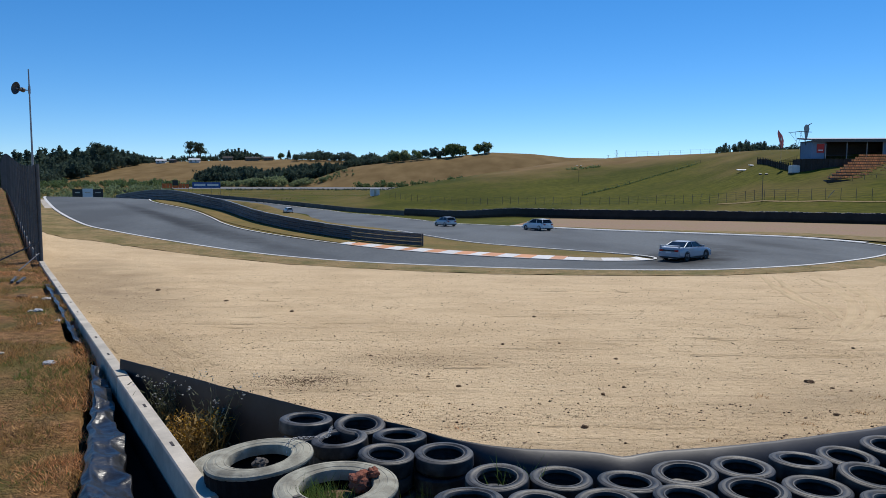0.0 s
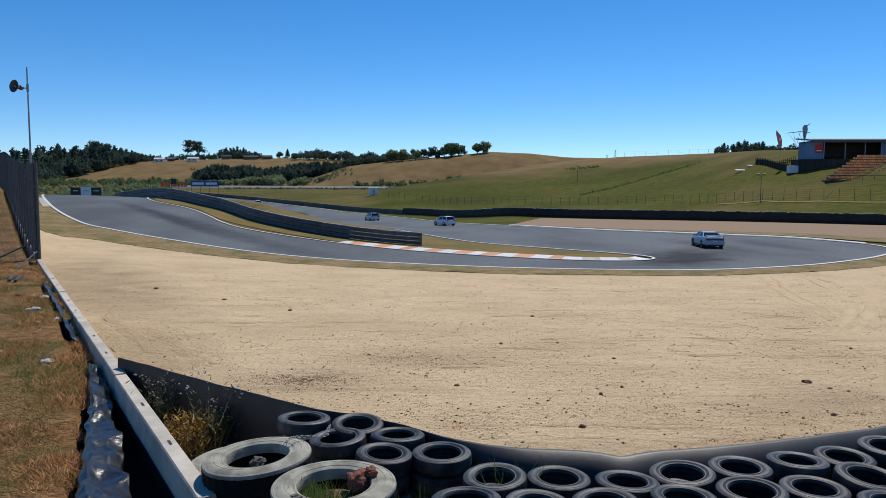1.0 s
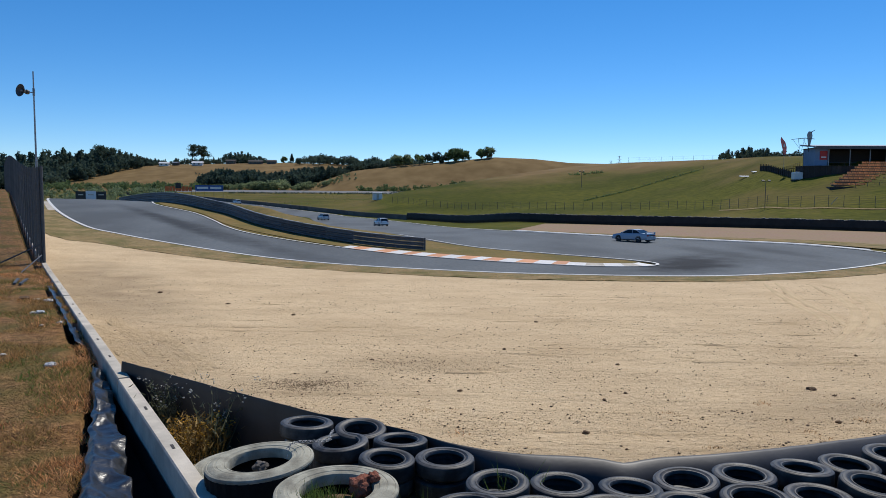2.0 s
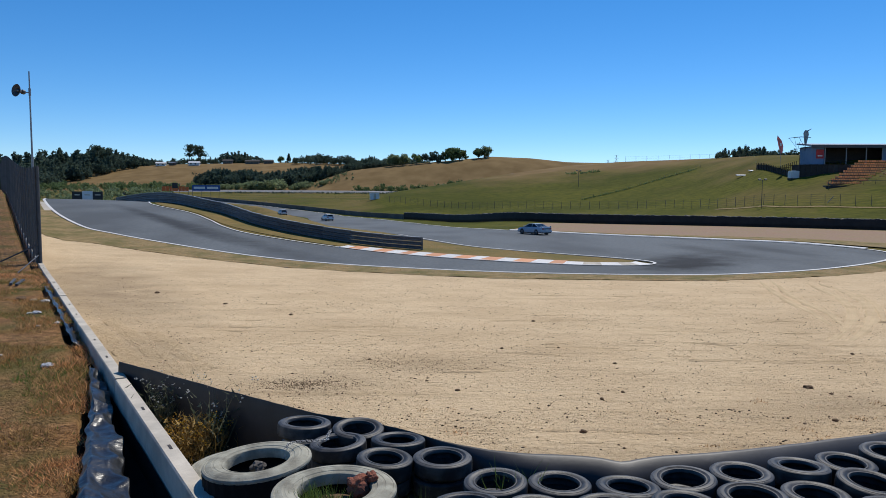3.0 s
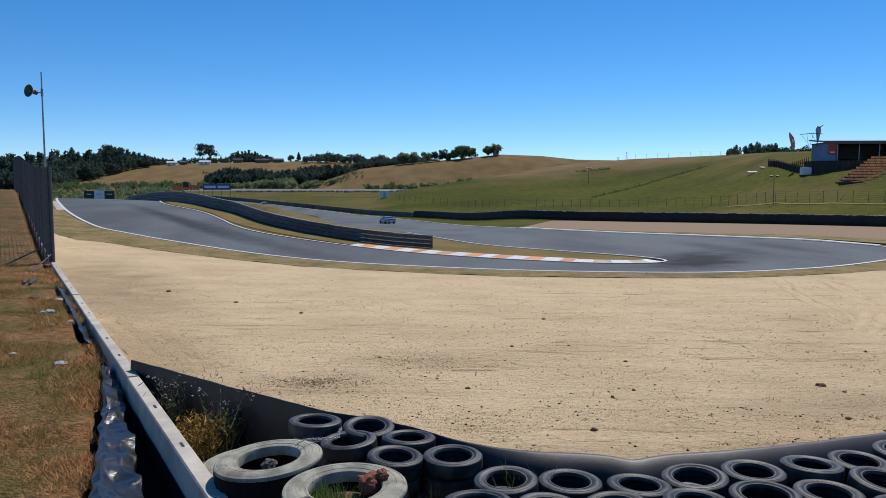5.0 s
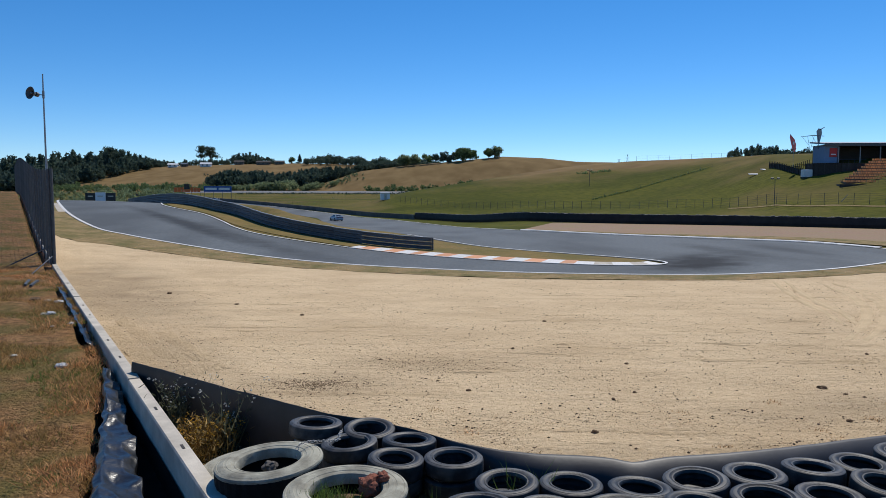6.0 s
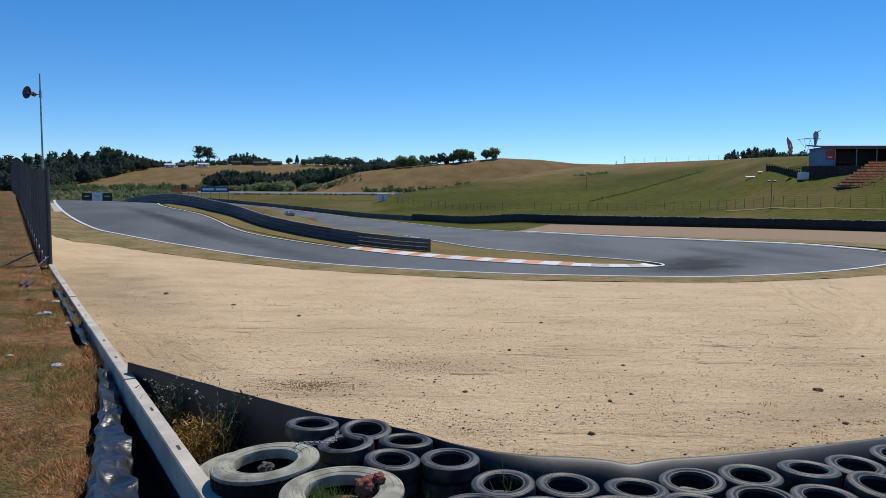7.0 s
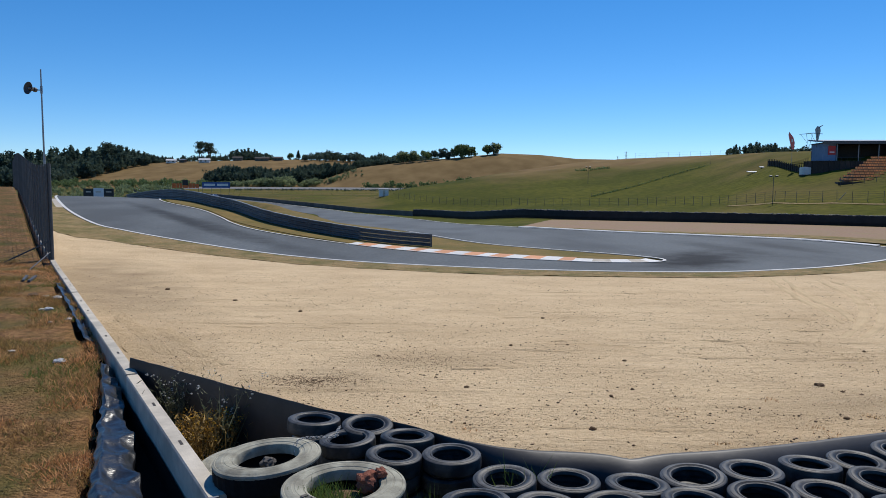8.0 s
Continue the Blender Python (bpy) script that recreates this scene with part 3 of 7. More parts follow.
# ---- gravel trap, verges, kerb ----
WALL_A, WALL_DIR = np.array([-2.33, 6.81]), np.array([-0.5307, 0.8476])
WALL_LEFT = np.array([-0.8476, -0.5307])


def wall_point(s, n=0.0):
    return WALL_A + WALL_DIR * s + WALL_LEFT * n


def wall_top(s):
    return 2.0 + 3.2 * smooth_step((np.asarray(s, float) - 22) / 78)


SAND_NEAR = [(-44, 74.0), (-24, 42.1), (-16.5, 29.8), (-9, 18.0), (-5.4, 12.2), (-2.6, 9.9), (-0.6, 8.4), (1.2, 7.7), (2.2, 7.55), (4, 7.9), (6, 8.6), (12, 10.5), (24, 16), (46, 30)]
SAND_FAR = [(-45, 76), (-38, 65.5), (-31.7, 58.6), (-27.5, 56.6), (-20.5, 52.8), (-10.5, 47.6), (0, 43.0), (7.2, 41.5), (15.5, 41.4), (22.2, 43.3), (27.5, 46), (33, 49.8), (39, 55), (52, 66)]
VERGE_FAR = [(-54, 97.5), (-42.8, 79), (-33.8, 67), (-28.9, 63), (-22.3, 58.6), (-11.6, 51.8), (0, 46.4), (7.5, 44.4), (15.8, 44), (22.6, 46.2), (27.9, 49.4), (33.2, 53.8), (37.4, 59), (50, 70)]
s_near, s_far = paired(SAND_NEAR, SAND_FAR, 26)
tagged(put("gravel_trap", up(drape(s_near, s_far, 150, 0.03, rough=0.05)), M["sand"], smooth=True), "raked pale sand gravel trap with scattered clods", "gravel trap", kind="structure")
v_a, v_b = paired(SAND_FAR, VERGE_FAR, 14)
rag = np.array([0.55 * noise.noise((p[0] * 0.6, p[1] * 0.6, 0)) + 0.3 * noise.noise((p[0] * 2.1, p[1] * 2.1, 5)) for p in v_a])
v_a = v_a + np.stack([np.zeros(len(rag)), rag], 1)
tagged(put("verge", up(drape(v_a, v_b, 6, 0.045)), M["verge"], smooth=True), "strip of dry yellow and green grass beside the track", "grass verge", kind="structure")


def tyre_track(pts, half=0.13):
    """A shallow rut of loose sand with pushed-up edges that fades out at its ends."""
    l = curve(pts, 0.25)
    k = len(l)
    fade = np.clip(np.minimum(np.arange(k), k - 1 - np.arange(k)) / (k * 0.3), 0.0, 1)
    fade = fade * np.array([0.75 + 0.6 * noise.noise((p[0] * 0.9, p[1] * 0.9, 4)) for p in l])
    rows = []
    for w, h in ((-1.9, -0.03), (-1.0, 0.022), (-0.75, 0.026), (-0.35, 0.006), (0.35, 0.006), (0.75, 0.026), (1.0, 0.022), (1.9, -0.03)):
        o = l + (offset(l, 1.0) - l) * (w * half * (0.35 + 0.65 * np.clip(fade, 0, 1)))[:, None]
        z = land(o[:, 0], o[:, 1]) + 0.052 + h * np.where(h < 0, 1.0, fade)
        rows.append(np.column_stack([o[:, :2], z]))
    V = np.vstack(rows).tolist()
    Fc = [(j * k + i, j * k + i + 1, (j + 1) * k + i + 1, (j + 1) * k + i) for j in range(7) for i in range(k - 1)]
    tagged(put("tyre_track", up((V, Fc)), M["sand_light"], smooth=True), "pale curved wheel rut pressed into the sand", "tyre track", kind="structure")


tyre_track([(18.2, 41.0), (15.5, 32.3), (13.9, 26.9), (12.5, 22.9)])
tyre_track([(18.9, 41.0), (16.1, 32.3), (14.5, 26.9), (13.0, 23.1)])
tyre_track([(20.4, 40.1), (18.9, 34.6), (16.7, 29.3), (14.6, 25.4), (12.5, 22.1), (10.7, 19.6)], 0.15)
tyre_track([(21.1, 40.1), (20.1, 35.6), (17.9, 30.1), (15.4, 25.6), (13.2, 22.2), (11.1, 19.4)], 0.15)
tyre_track([(20.9, 37.1), (19.8, 33.7), (17.5, 28.7), (15.0, 24.2)], 0.11)

INFIELD_A = [(-46.5, 116.5), (-39.5, 101), (-30.6, 90), (-22.0, 75.8), (-8.2, 62.7), (1.0, 55.8), (9.5, 51.0), (13.6, 51.4), (14.6, 52.2)]
INFIELD_B = [(-78, 232), (-44.5, 198), (-27.6, 153.8), (-14.2, 105), (-5.4, 81.5), (1.6, 68.6), (10.2, 58.9), (13.7, 55.2), (14.7, 53.2)]
i_a, i_b = paired(INFIELD_A, INFIELD_B, 14)
tagged(put("infield", up(drape(i_a, i_b, 40, 0.0)), M["infield"], smooth=True), "dry patchy grass between the two legs of the track", "grass", kind="structure")



def grass_berm():
    """A low grassy crest inside the far bend that hides the track beyond it."""
    line = curve([(-37.5, 183), (-44.5, 197), (-52, 208), (-60, 219), (-73, 236), (-92, 262), (-118, 294)], 1.0)
    k = len(line)
    rise = 1.3 * smooth_step(np.arange(k) / (0.22 * k)) + 0.12 * np.array([noise.noise((p[0] * 0.2, p[1] * 0.2, 2)) for p in line])
    rows = []
    for d, h in ((-0.2, -0.1), (0.6, 0.7), (1.4, 1.0), (2.6, 0.85), (5.0, -0.15)):
        o = offset(line, d)
        rows.append(np.column_stack([o[:, :2], land(o[:, 0], o[:, 1]) + rise * h]))
    Fc = [(r * k + q, r * k + q + 1, (r + 1) * k + q + 1, (r + 1) * k + q) for r in range(4) for q in range(k - 1)]
    tagged(put("grass_berm", up((np.vstack(rows).tolist(), Fc)), M["infield"], smooth=True), "low grassy bank inside the far bend of the track", "grass bank", kind="structure")


grass_berm()

CLAY_A = [(9.5, 99.5), (16.5, 93.5), (22.5, 88.3), (28.2, 84.2), (33, 80.4), (38.2, 76), (42, 68), (46, 60), (60, 56)]
CLAY_B = [(17, 123.0), (21, 121.8), (25.5, 119.6), (29.4, 117.8), (37, 115), (45.5, 111.3), (52.5, 107.3), (62.6, 100.5), (80, 90)]
c_a, c_b = paired(CLAY_A, CLAY_B, 12)
tagged(put("gravel_trap", up(drape(c_a, c_b, 24, 0.03, rough=0.06)), M["clay"], smooth=True), "pinkish brown gravel run-off behind the hairpin", "gravel trap", kind="structure")
rim = curve(CLAY_A, 0.5)
wide = 0.8 + 4.5 * smooth_step((np.arange(len(rim)) / len(rim) - 0.15) / 0.4)
wide = wide + np.array([0.5 * noise.noise((q[0] * 0.4, q[1] * 0.4, 1)) for q in rim])
strip_far = rim + (offset(rim, 1.0) - rim) * wide[:, None]
tagged(put("verge", up(drape(strip_far, offset(rim, -0.5), 5, 0.075)), M["verge"], smooth=True), "strip of dry grass outside the hairpin", "grass verge", kind="structure")


# low concrete edging round the far side of the hairpin, painted white
edging = curve([(38.9, 66.5), (36.4, 74), (31.6, 78.3), (26.8, 82), (21.2, 86), (15.5, 91.3), (9.0, 98.5)], 0.5)
ea, eb = offset(edging, -0.15), offset(edging, -0.55)
ez = land(edging[:, 0], edging[:, 1])
ek = len(edging)
ev = [(*q, z + h) for Q, h in ((ea, -0.05), (ea, 0.08), (eb, 0.13), (eb, -0.05)) for q, z in zip(Q, ez)]
tagged(put("kerb", (ev, [(r * ek + q, r * ek + q + 1, (r + 1) * ek + q + 1, (r + 1) * ek + q) for r in range(3) for q in range(ek - 1)]), M["white_paint"]), "low white concrete edging round the outside of the hairpin", "kerb", kind="structure")


def kerb():
    """Ramped concrete kerb in painted blocks, orange and white by turns."""
    k = thing("kerb", "low ramped kerb in worn orange and white painted blocks", "kerb", kind="structure")
    line = curve([(-9.2, 62.25), (-8.0, 61.4), (0, 56.05), (4.8, 52.85), (9.5, 50.6), (12.5, 50.2), (14.2, 50.6), (15.0, 51.4)], 0.35)
    n = 21
    for i in range(n):
        a, b = int(i * (len(line) - 1) / n), int((i + 1) * (len(line) - 1) / n)
        seg = line[a:b + 1]
        taper = 0.7 if i > 15 else 1.0 if i > 0 else 0.8
        rows = []
        for w, h in ((0.03, -0.03), (0.05, 0.02), (0.8, 0.07), (1.75 * taper, 0.12), (1.85 * taper, 0.09), (1.86 * taper, -0.05)):
            o = offset(line, w)[a:b + 1]
            rows.append(np.column_stack([o[:, :2], land(o[:, 0], o[:, 1]) + h]))
        m = len(seg)
        V = np.vstack(rows).tolist()
        Fc = [(r * m + q, r * m + q + 1, (r + 1) * m + q + 1, (r + 1) * m + q) for r in range(5) for q in range(m - 1)]
        put("kerb_block", up((V, Fc)), (M["kerb_white"] if i % 2 == 0 else M["concrete"]) if i > 16 else M["kerb_white"] if i % 2 == 0 else M["orange_paint"], k)


kerb()
pale = curve([(-50.5, 92.4), (-46.5, 85.5), (-42.8, 79.4)], 0.5)
tagged(put("kerb", ribbon(offset(pale, -0.5), 0.7, 0.05), M["concrete"]), "short grey concrete kerb at the track edge", "kerb", kind="structure")


# ---- barriers ----
def guardrail():
    """Armco: three pressed steel beams on posts over a dark rubber backing, in bays."""
    g = thing("guardrail", "dark triple-beam steel guardrail on posts with a pale top edge", "guardrail")
    line = curve([(-1.8, 62.5), (-6.9, 65.5), (-13, 71), (-16.6, 74.8), (-21, 80.4), (-27.3, 91), (-31.9, 97), (-36.9, 104.5), (-42, 111), (-50, 121), (-60, 133)], 0.5)
    prof = [(0, 0.0), (0.045, 0.03), (0.045, 0.10), (0.005, 0.14), (0.005, 0.18), (0.045, 0.22), (0.045, 0.295), (0, 0.325)]
    bay = 8
    high = lambda i: 1.08 + 0.75 * i / len(line)
    for i in range(0, len(line) - 1, bay):
        j = min(i + bay, len(line) - 1)
        seg = line[i:j + 1]
        zb = land(seg[:, 0], seg[:, 1])
        k = high(i) / 1.05
        for b in range(3):
            rows = []
            for d, h in prof:
                o = offset(line, 0.09 + d)[i:j + 1] if len(seg) > 1 else seg
                rows.append(np.column_stack([o[:, :2], zb + (0.03 + b * 0.345 + h) * k]))
            m = len(seg)
            Fc = [(r * m + q, r * m + q + 1, (r + 1) * m + q + 1, (r + 1) * m + q) for r in range(len(prof) - 1) for q in range(m - 1)]
            put("beam", (np.vstack(rows).tolist(), Fc), M["rail_steel"], g)
        x, y = line[i]
        put("post", box(x - 0.06, y - 0.06, zb[0] - 0.3, x + 0.06, y + 0.06, zb[0] + 1.06 * k), M["steel"], g)
        # dark rubber sheet behind the beams, not on the last two bays
        if i >= 2 * bay:
            A, B = offset(line, 0.02)[i:j + 1], offset(line, -0.04)[i:j + 1]
            m = len(seg)
            V = [(*p[:2], z + h) for P, h in ((A, -0.05), (A, 1.03 * k), (B, 1.03 * k), (B, -0.05)) for p, z in zip(P, zb)]
            Fc = [(r * m + q, r * m + q + 1, (r + 1) % 4 * m + q + 1, (r + 1) % 4 * m + q) for r in range(4) for q in range(m - 1)]
            put("backing_sheet", (V, Fc), M["belt"], g)
        # pale galvanised capping
        A, B = offset(line, 0.15)[i:j + 1], offset(line, -0.06)[i:j + 1]
        m = len(seg)
        V = [(*p[:2], z + h * k) for P, h in ((A, 1.045), (A, 1.085), (B, 1.085), (B, 1.045)) for p, z in zip(P, zb)]
        Fc = [(r * m + q, r * m + q + 1, (r + 1) % 4 * m + q + 1, (r + 1) % 4 * m + q) for r in range(4) for q in range(m - 1)]
        put("capping", (V, Fc), M["steel"], g)
    x, y = line[0]
    put("end_plate", box(x - 0.02, y - 0.25, gz(x, y), x + 0.1, y + 0.12, gz(x, y) + 1.1), M["steel_dark"], g)


guardrail()


def tyre_geo(R=0.31, r=0.19, w=0.2, n=26):
    """A car tyre lying flat, its base at 0: tread, rounded shoulders, side walls and bead."""
    p = [(r, 0.03), (r + 0.02, 0.005), (R - 0.055, 0.0), (R - 0.015, 0.02), (R, 0.05), (R, w - 0.05), (R - 0.015, w - 0.02), (R - 0.055, w), (r + 0.045, w - 0.002),
         (r + 0.02, w - 0.012), (r, w - 0.035), (r + 0.012, w - 0.05), (R - 0.05, w - 0.06), (R - 0.035, w / 2), (R - 0.05, 0.06), (r + 0.012, 0.05)]
    return lathe(p, n)


CAR_TYRE = mesh("tyre", *tyre_geo(), smooth=True)
CAR_TYRE.materials.append(M["rubber"])
WIDE_TYRE = mesh("tyre", *tyre_geo(0.30, 0.175, 0.22), smooth=True)
WIDE_TYRE.materials.append(M["rubber"])


def far_tyre_wall():
    """Belt-faced tyre wall: hung rubber panels with tyres stacked behind, their tops uneven."""
    w = thing("tyre_wall", "long black tyre wall faced with hung rubber belts, tops uneven", "tyre wall")
    line = curve([(92, 82), (76, 93), (62.6, 101.8), (52.5, 108.8), (45.5, 112.6), (37, 116.2), (29.4, 119.1), (20.9, 123.9), (12.0, 133.5), (3.5, 149), (-3, 160.5), (-9.0, 168.5)], 0.5)
    low = mesh("tyre", *tyre_geo(0.33, 0.2, 0.24, 12), smooth=True)
    low.materials.append(M["rubber"])
    rng = random.Random(4)
    for i in range(0, len(line) - 1, 6):
        j = min(i + 6, len(line) - 1)
        seg = line[i:j + 1]
        m = len(seg)
        zb = land(seg[:, 0], seg[:, 1])
        top = 1.42 + 0.1 * rng.random()
        rows = []
        for d, h in ((-0.02, 0.0), (0.05, 0.5), (0.0, 1.1), (-0.04, top), (-0.10, top), (-0.09, 0.0)):
            o = offset(line, d + 0.03 * rng.random())[i:j + 1]
            rows.append(np.column_stack([o[:, :2], zb + h]))
        Fc = [(r * m + q, r * m + q + 1, (r + 1) * m + q + 1, (r + 1) * m + q) for r in range(5) for q in range(m - 1)]
        put("belt_panel", (np.vstack(rows).tolist(), Fc), M["belt"], w)
    back = offset(line, -0.46)
    for i in range(len(back)):
        x, y = back[i]
        share("tyre", low, pose(x + rng.uniform(-.06, .06), y + rng.uniform(-.06, .06), gz(x, y) + 1.33 + rng.uniform(-0.05, 0.05), rng.uniform(-9, 9), rng.uniform(-9, 9), 0), w)


far_tyre_wall()


def far_wall():
    """Low concrete wall along the back straight, in cast lengths."""
    w = thing("concrete_wall", "low weathered concrete wall along the far straight", "wall", kind="structure")
    line = curve([(-9.1, 168.7), (-19.6, 185.5), (-28.6, 197), (-50.1, 225.5), (-73.9, 257), (-112, 302), (-150, 340)], 1.0)
    for i in range(0, len(line) - 1, 6):
        j = min(i + 6, len(line) - 1)
        A, B = offset(line, 0.12)[i:j + 1], offset(line, -0.12)[i:j + 1]
        m = j - i + 1
        zb = land(A[:, 0], A[:, 1])
        V = [(*p[:2], z + h) for P, h in ((A, -0.2), (A, 1.12), (B, 1.12), (B, -0.2)) for p, z in zip(P, zb)]
        Fc = [(r * m + q, r * m + q + 1, (r + 1) % 4 * m + q + 1, (r + 1) % 4 * m + q) for r in range(4) for q in range(m - 1)]
        Fc += [(0, m, 2 * m, 3 * m), (m - 1, 4 * m - 1, 3 * m - 1, 2 * m - 1)]
        put("wall_panel", (V, Fc), M["concrete_far"], w)


far_wall()

# ---- near wall, fence, bank ----


def near_wall():
    """Precast concrete barrier with joints and lifting slots in its top."""
    w = thing("concrete_barrier", "low precast concrete barrier with open joints and slotted top", "barrier", kind="structure")
    L, gap = 5.43, 0.04
    ang = math.degrees(math.atan2(WALL_DIR[1], WALL_DIR[0]))
    for i in range(17):
        s0, s1 = i * L, (i + 1) * L - gap
        bm = bmesh.new()
        prof = [(-0.16, -1.0), (0.065, -1.0), (0.05, -0.02), (0.035, 0.0), (-0.125, 0.0), (-0.14, -0.02)]
        rings = []
        for s in np.linspace(s0, s1, 7):
            p = wall_point(s)
            zt = float(wall_top(s)) + (0.012 if i % 2 else 0.0)
            rings.append([bm.verts.new((p[0] + WALL_LEFT[0] * a, p[1] + WALL_LEFT[1] * a, zt + b)) for a, b in prof])
        for a, b in zip(rings, rings[1:]):
            for q in range(6):
                bm.faces.new((a[q], a[(q + 1) % 6], b[(q + 1) % 6], b[q]))
        bm.faces.new(rings[0][::-1])
        bm.faces.new(rings[-1])
        bmesh.ops.recalc_face_normals(bm, faces=bm.faces[:])
        seg = part("barrier_block", bm, M["concrete"], w)
        for s in (s0 + 1.73, s0 + 3.51):
            p = wall_point(s, -0.055)
            put("lifting_slot", moved(box(-0.08, -0.016, 0.0, 0.08, 0.016, 0.004), pose(p[0], p[1], float(wall_top(s)) + (0.013 if i % 2 else 0.001), 0, 0, ang)), M["wood_dark"], seg)
    p = wall_point(-0.05)
    put("end_bracket", moved(join([box(-0.03, -0.05, -0.5, 0.0, 0.07, 0.02), box(-0.12, 0.048, -0.06, 0.0, 0.07, 0.02)]), pose(p[0], p[1], 2.0, 0, 0, ang)), M["steel"], w)


near_wall()


SHEET_S = [-0.6, 1.3, 2.0, 3.0, 3.6, 4.3, 5.3, 6.4, 7.3]
SHEET_LEFT = [1.12, 0.90, 0.80, 0.66, 0.56, 0.46, 0.33, 0.22, 0.13]
SHEET_RIGHT = [0.50, 0.44, 0.38, 0.30, 0.25, 0.22, 0.13, 0.09, 0.075]


def bank_height(s, n):
    s, n = np.asarray(s, float), np.asarray(n, float)
    return wall_top(s) - 0.08 - 0.42 * (1 - smooth_step(s / 15)) + 1.75 * smooth_step((0.5 - s) / 7.5) + 0.04 * np.minimum(n, 8) * smooth_step(s / 20)


def bank():
    ss = np.concatenate([np.arange(-14, 30, 0.35), np.arange(30, 130, 1.5)])
    nn = np.concatenate([np.arange(0, 12, 0.3), np.arange(12, 62, 2.5)])
    V, Fc = [], []
    for s in ss:
        start = float(np.interp(s, SHEET_S, SHEET_LEFT)) - 0.04 + 0.05 * noise.noise((s * 0.7, 0, 1))
        for k, n in enumerate(nn):
            q = start + n
            p = wall_point(s, q)
            z = float(bank_height(s, q)) + 0.07 * noise.noise((p[0] * 0.8, p[1] * 0.8, 0)) + 0.03 * noise.noise((p[0] * 3, p[1] * 3, 4))
            if k == 0:
                z -= 0.9
            V.append((p[0], p[1], z))
    m = len(nn)
    Fc = [(i * m + j, i * m + j + 1, (i + 1) * m + j + 1, (i + 1) * m + j) for i in range(len(ss) - 1) for j in range(m - 1)]
    tagged(put("grass_bank", up((V, Fc)), M["bank"], smooth=True), "bank of parched brown grass beside the concrete barrier", "grass bank", kind="structure")


bank()


def fence():
    """Tall debris fence: round posts, rails and wire mesh, stepping up the crest."""
    f = thing("mesh_fence", "tall galvanised wire mesh fence on steel posts", "fence")
    post = mesh("post", *tube((0, 0, -0.4), (0, 0, 3.95), 0.045, n=8))
    post.materials.append(M["steel_dark"])
    stay = mesh("stay", *tube((0, 0, 0), (0, 0, 1), 0.03, n=6))
    stay.materials.append(M["steel_dark"])
    S = np.arange(27.1, 128, 3.0)
    for s in S:
        p = wall_point(s, 0.05)
        share("post", post, pose(p[0], p[1], float(wall_top(s))), f)
    for a, b in zip(S, S[1:]):
        p, q = wall_point(a, 0.0), wall_point(b, 0.0)
        za, zb = float(wall_top(a)), float(wall_top(b))
        geos = []
        for k in range(14):
            h = 0.08 + 3.8 * k / 13
            geos.append(tube((p[0], p[1], za + h), (q[0], q[1], zb + h), 0.009 if 0 < k < 13 else 0.02, n=3))
        step = 0.2 if a < 60 else 0.4
        m = int(3.0 / step)
        for k in range(m):
            t = k / m
            x, y, z = p[0] + (q[0] - p[0]) * t, p[1] + (q[1] - p[1]) * t, za + (zb - za) * t
            geos.append(tube((x, y, z + 0.05), (x, y, z + 3.9), 0.008, n=3))
        put("mesh_panel", join(geos), M["steel_dark"], f)
    # leaning end panel and stay at the start of the fence
    p = wall_point(27.1, 0.0)
    z = float(wall_top(27.1))
    geos = [tube((p[0] - 0.3 + k * 0.05, p[1] + 0.02 * k, z), (p[0] - 0.3 + k * 0.05, p[1] + 0.02 * k, z + 3.95), 0.012, n=3) for k in range(8)]
    geos += [tube((p[0] - 0.3, p[1], z + h), (p[0] + 0.05, p[1] + 0.14, z + h), 0.009, n=3) for h in np.arange(0.05, 3.95, 0.06)]
    put("end_panel", join(geos), M["steel_dark"], f)
    put("end_post", tube((p[0] + 0.06, p[1], z - 0.5), (p[0] + 0.06, p[1], z + 4.0), 0.06, n=8), M["steel_dark"], f)
    a, b = wall_point(23.4, 0.9), wall_point(26.6, 0.05)
    put("stay", tube((*a, float(bank_height(23.4, .9)) + 0.05), (*b, z + 0.35), 0.022), M["steel_dark"], f)
    a = wall_point(26.8, 1.7)
    put("stay", tube((*a, float(bank_height(26.8, 1.7))), (*b, z + 0.8), 0.03), M["steel_dark"], f)


fence()


def speaker_pole():
    p = (-19.55, 34.6)
    z = 2.4
    t = thing("speaker_pole", "slim galvanised pole with a round horn loudspeaker", "pole", pose(p[0], p[1], z))
    put("pole", join([tube((0, 0, -0.4), (0, 0, 4.2), 0.07, 0.055, 8), tube((0, 0, 4.2), (0, 0, 8.24), 0.045, 0.03, 8)]), M["steel"], t)
    bell = lathe([(0.06, 0.0), (0.10, 0.10), (0.18, 0.2), (0.28, 0.28), (0.30, 0.30), (0.285, 0.315), (0.26, 0.295), (0.15, 0.22), (0.06, 0.14)], 24)
    put("horn", moved(bell, pose(-0.40, 0.05, 7.30, 84, 0, -22)), M["steel_dark"], t, "dark round loudspeaker horn", smooth=True)
    put("throat", moved(lathe([(0.001, 0.27), (0.05, 0.25), (0.07, 0.19), (0.075, 0.12)], 14, False), pose(-0.40, 0.05, 7.30, 84, 0, -22)), M["steel"], t, smooth=True)
    put("driver", moved(lathe([(0.001, -0.16), (0.09, -0.15), (0.11, -0.12), (0.11, -0.01), (0.07, 0.02)], 14, False), pose(-0.40, 0.05, 7.30, 84, 0, -22)), M["steel_dark"], t)
    put("bracket", join([tube((0, 0, 7.26), (-0.40, 0.08, 7.28), 0.025), tube((0, 0, 7.1), (0.0, 0, 7.45), 0.06)]), M["steel"], t)


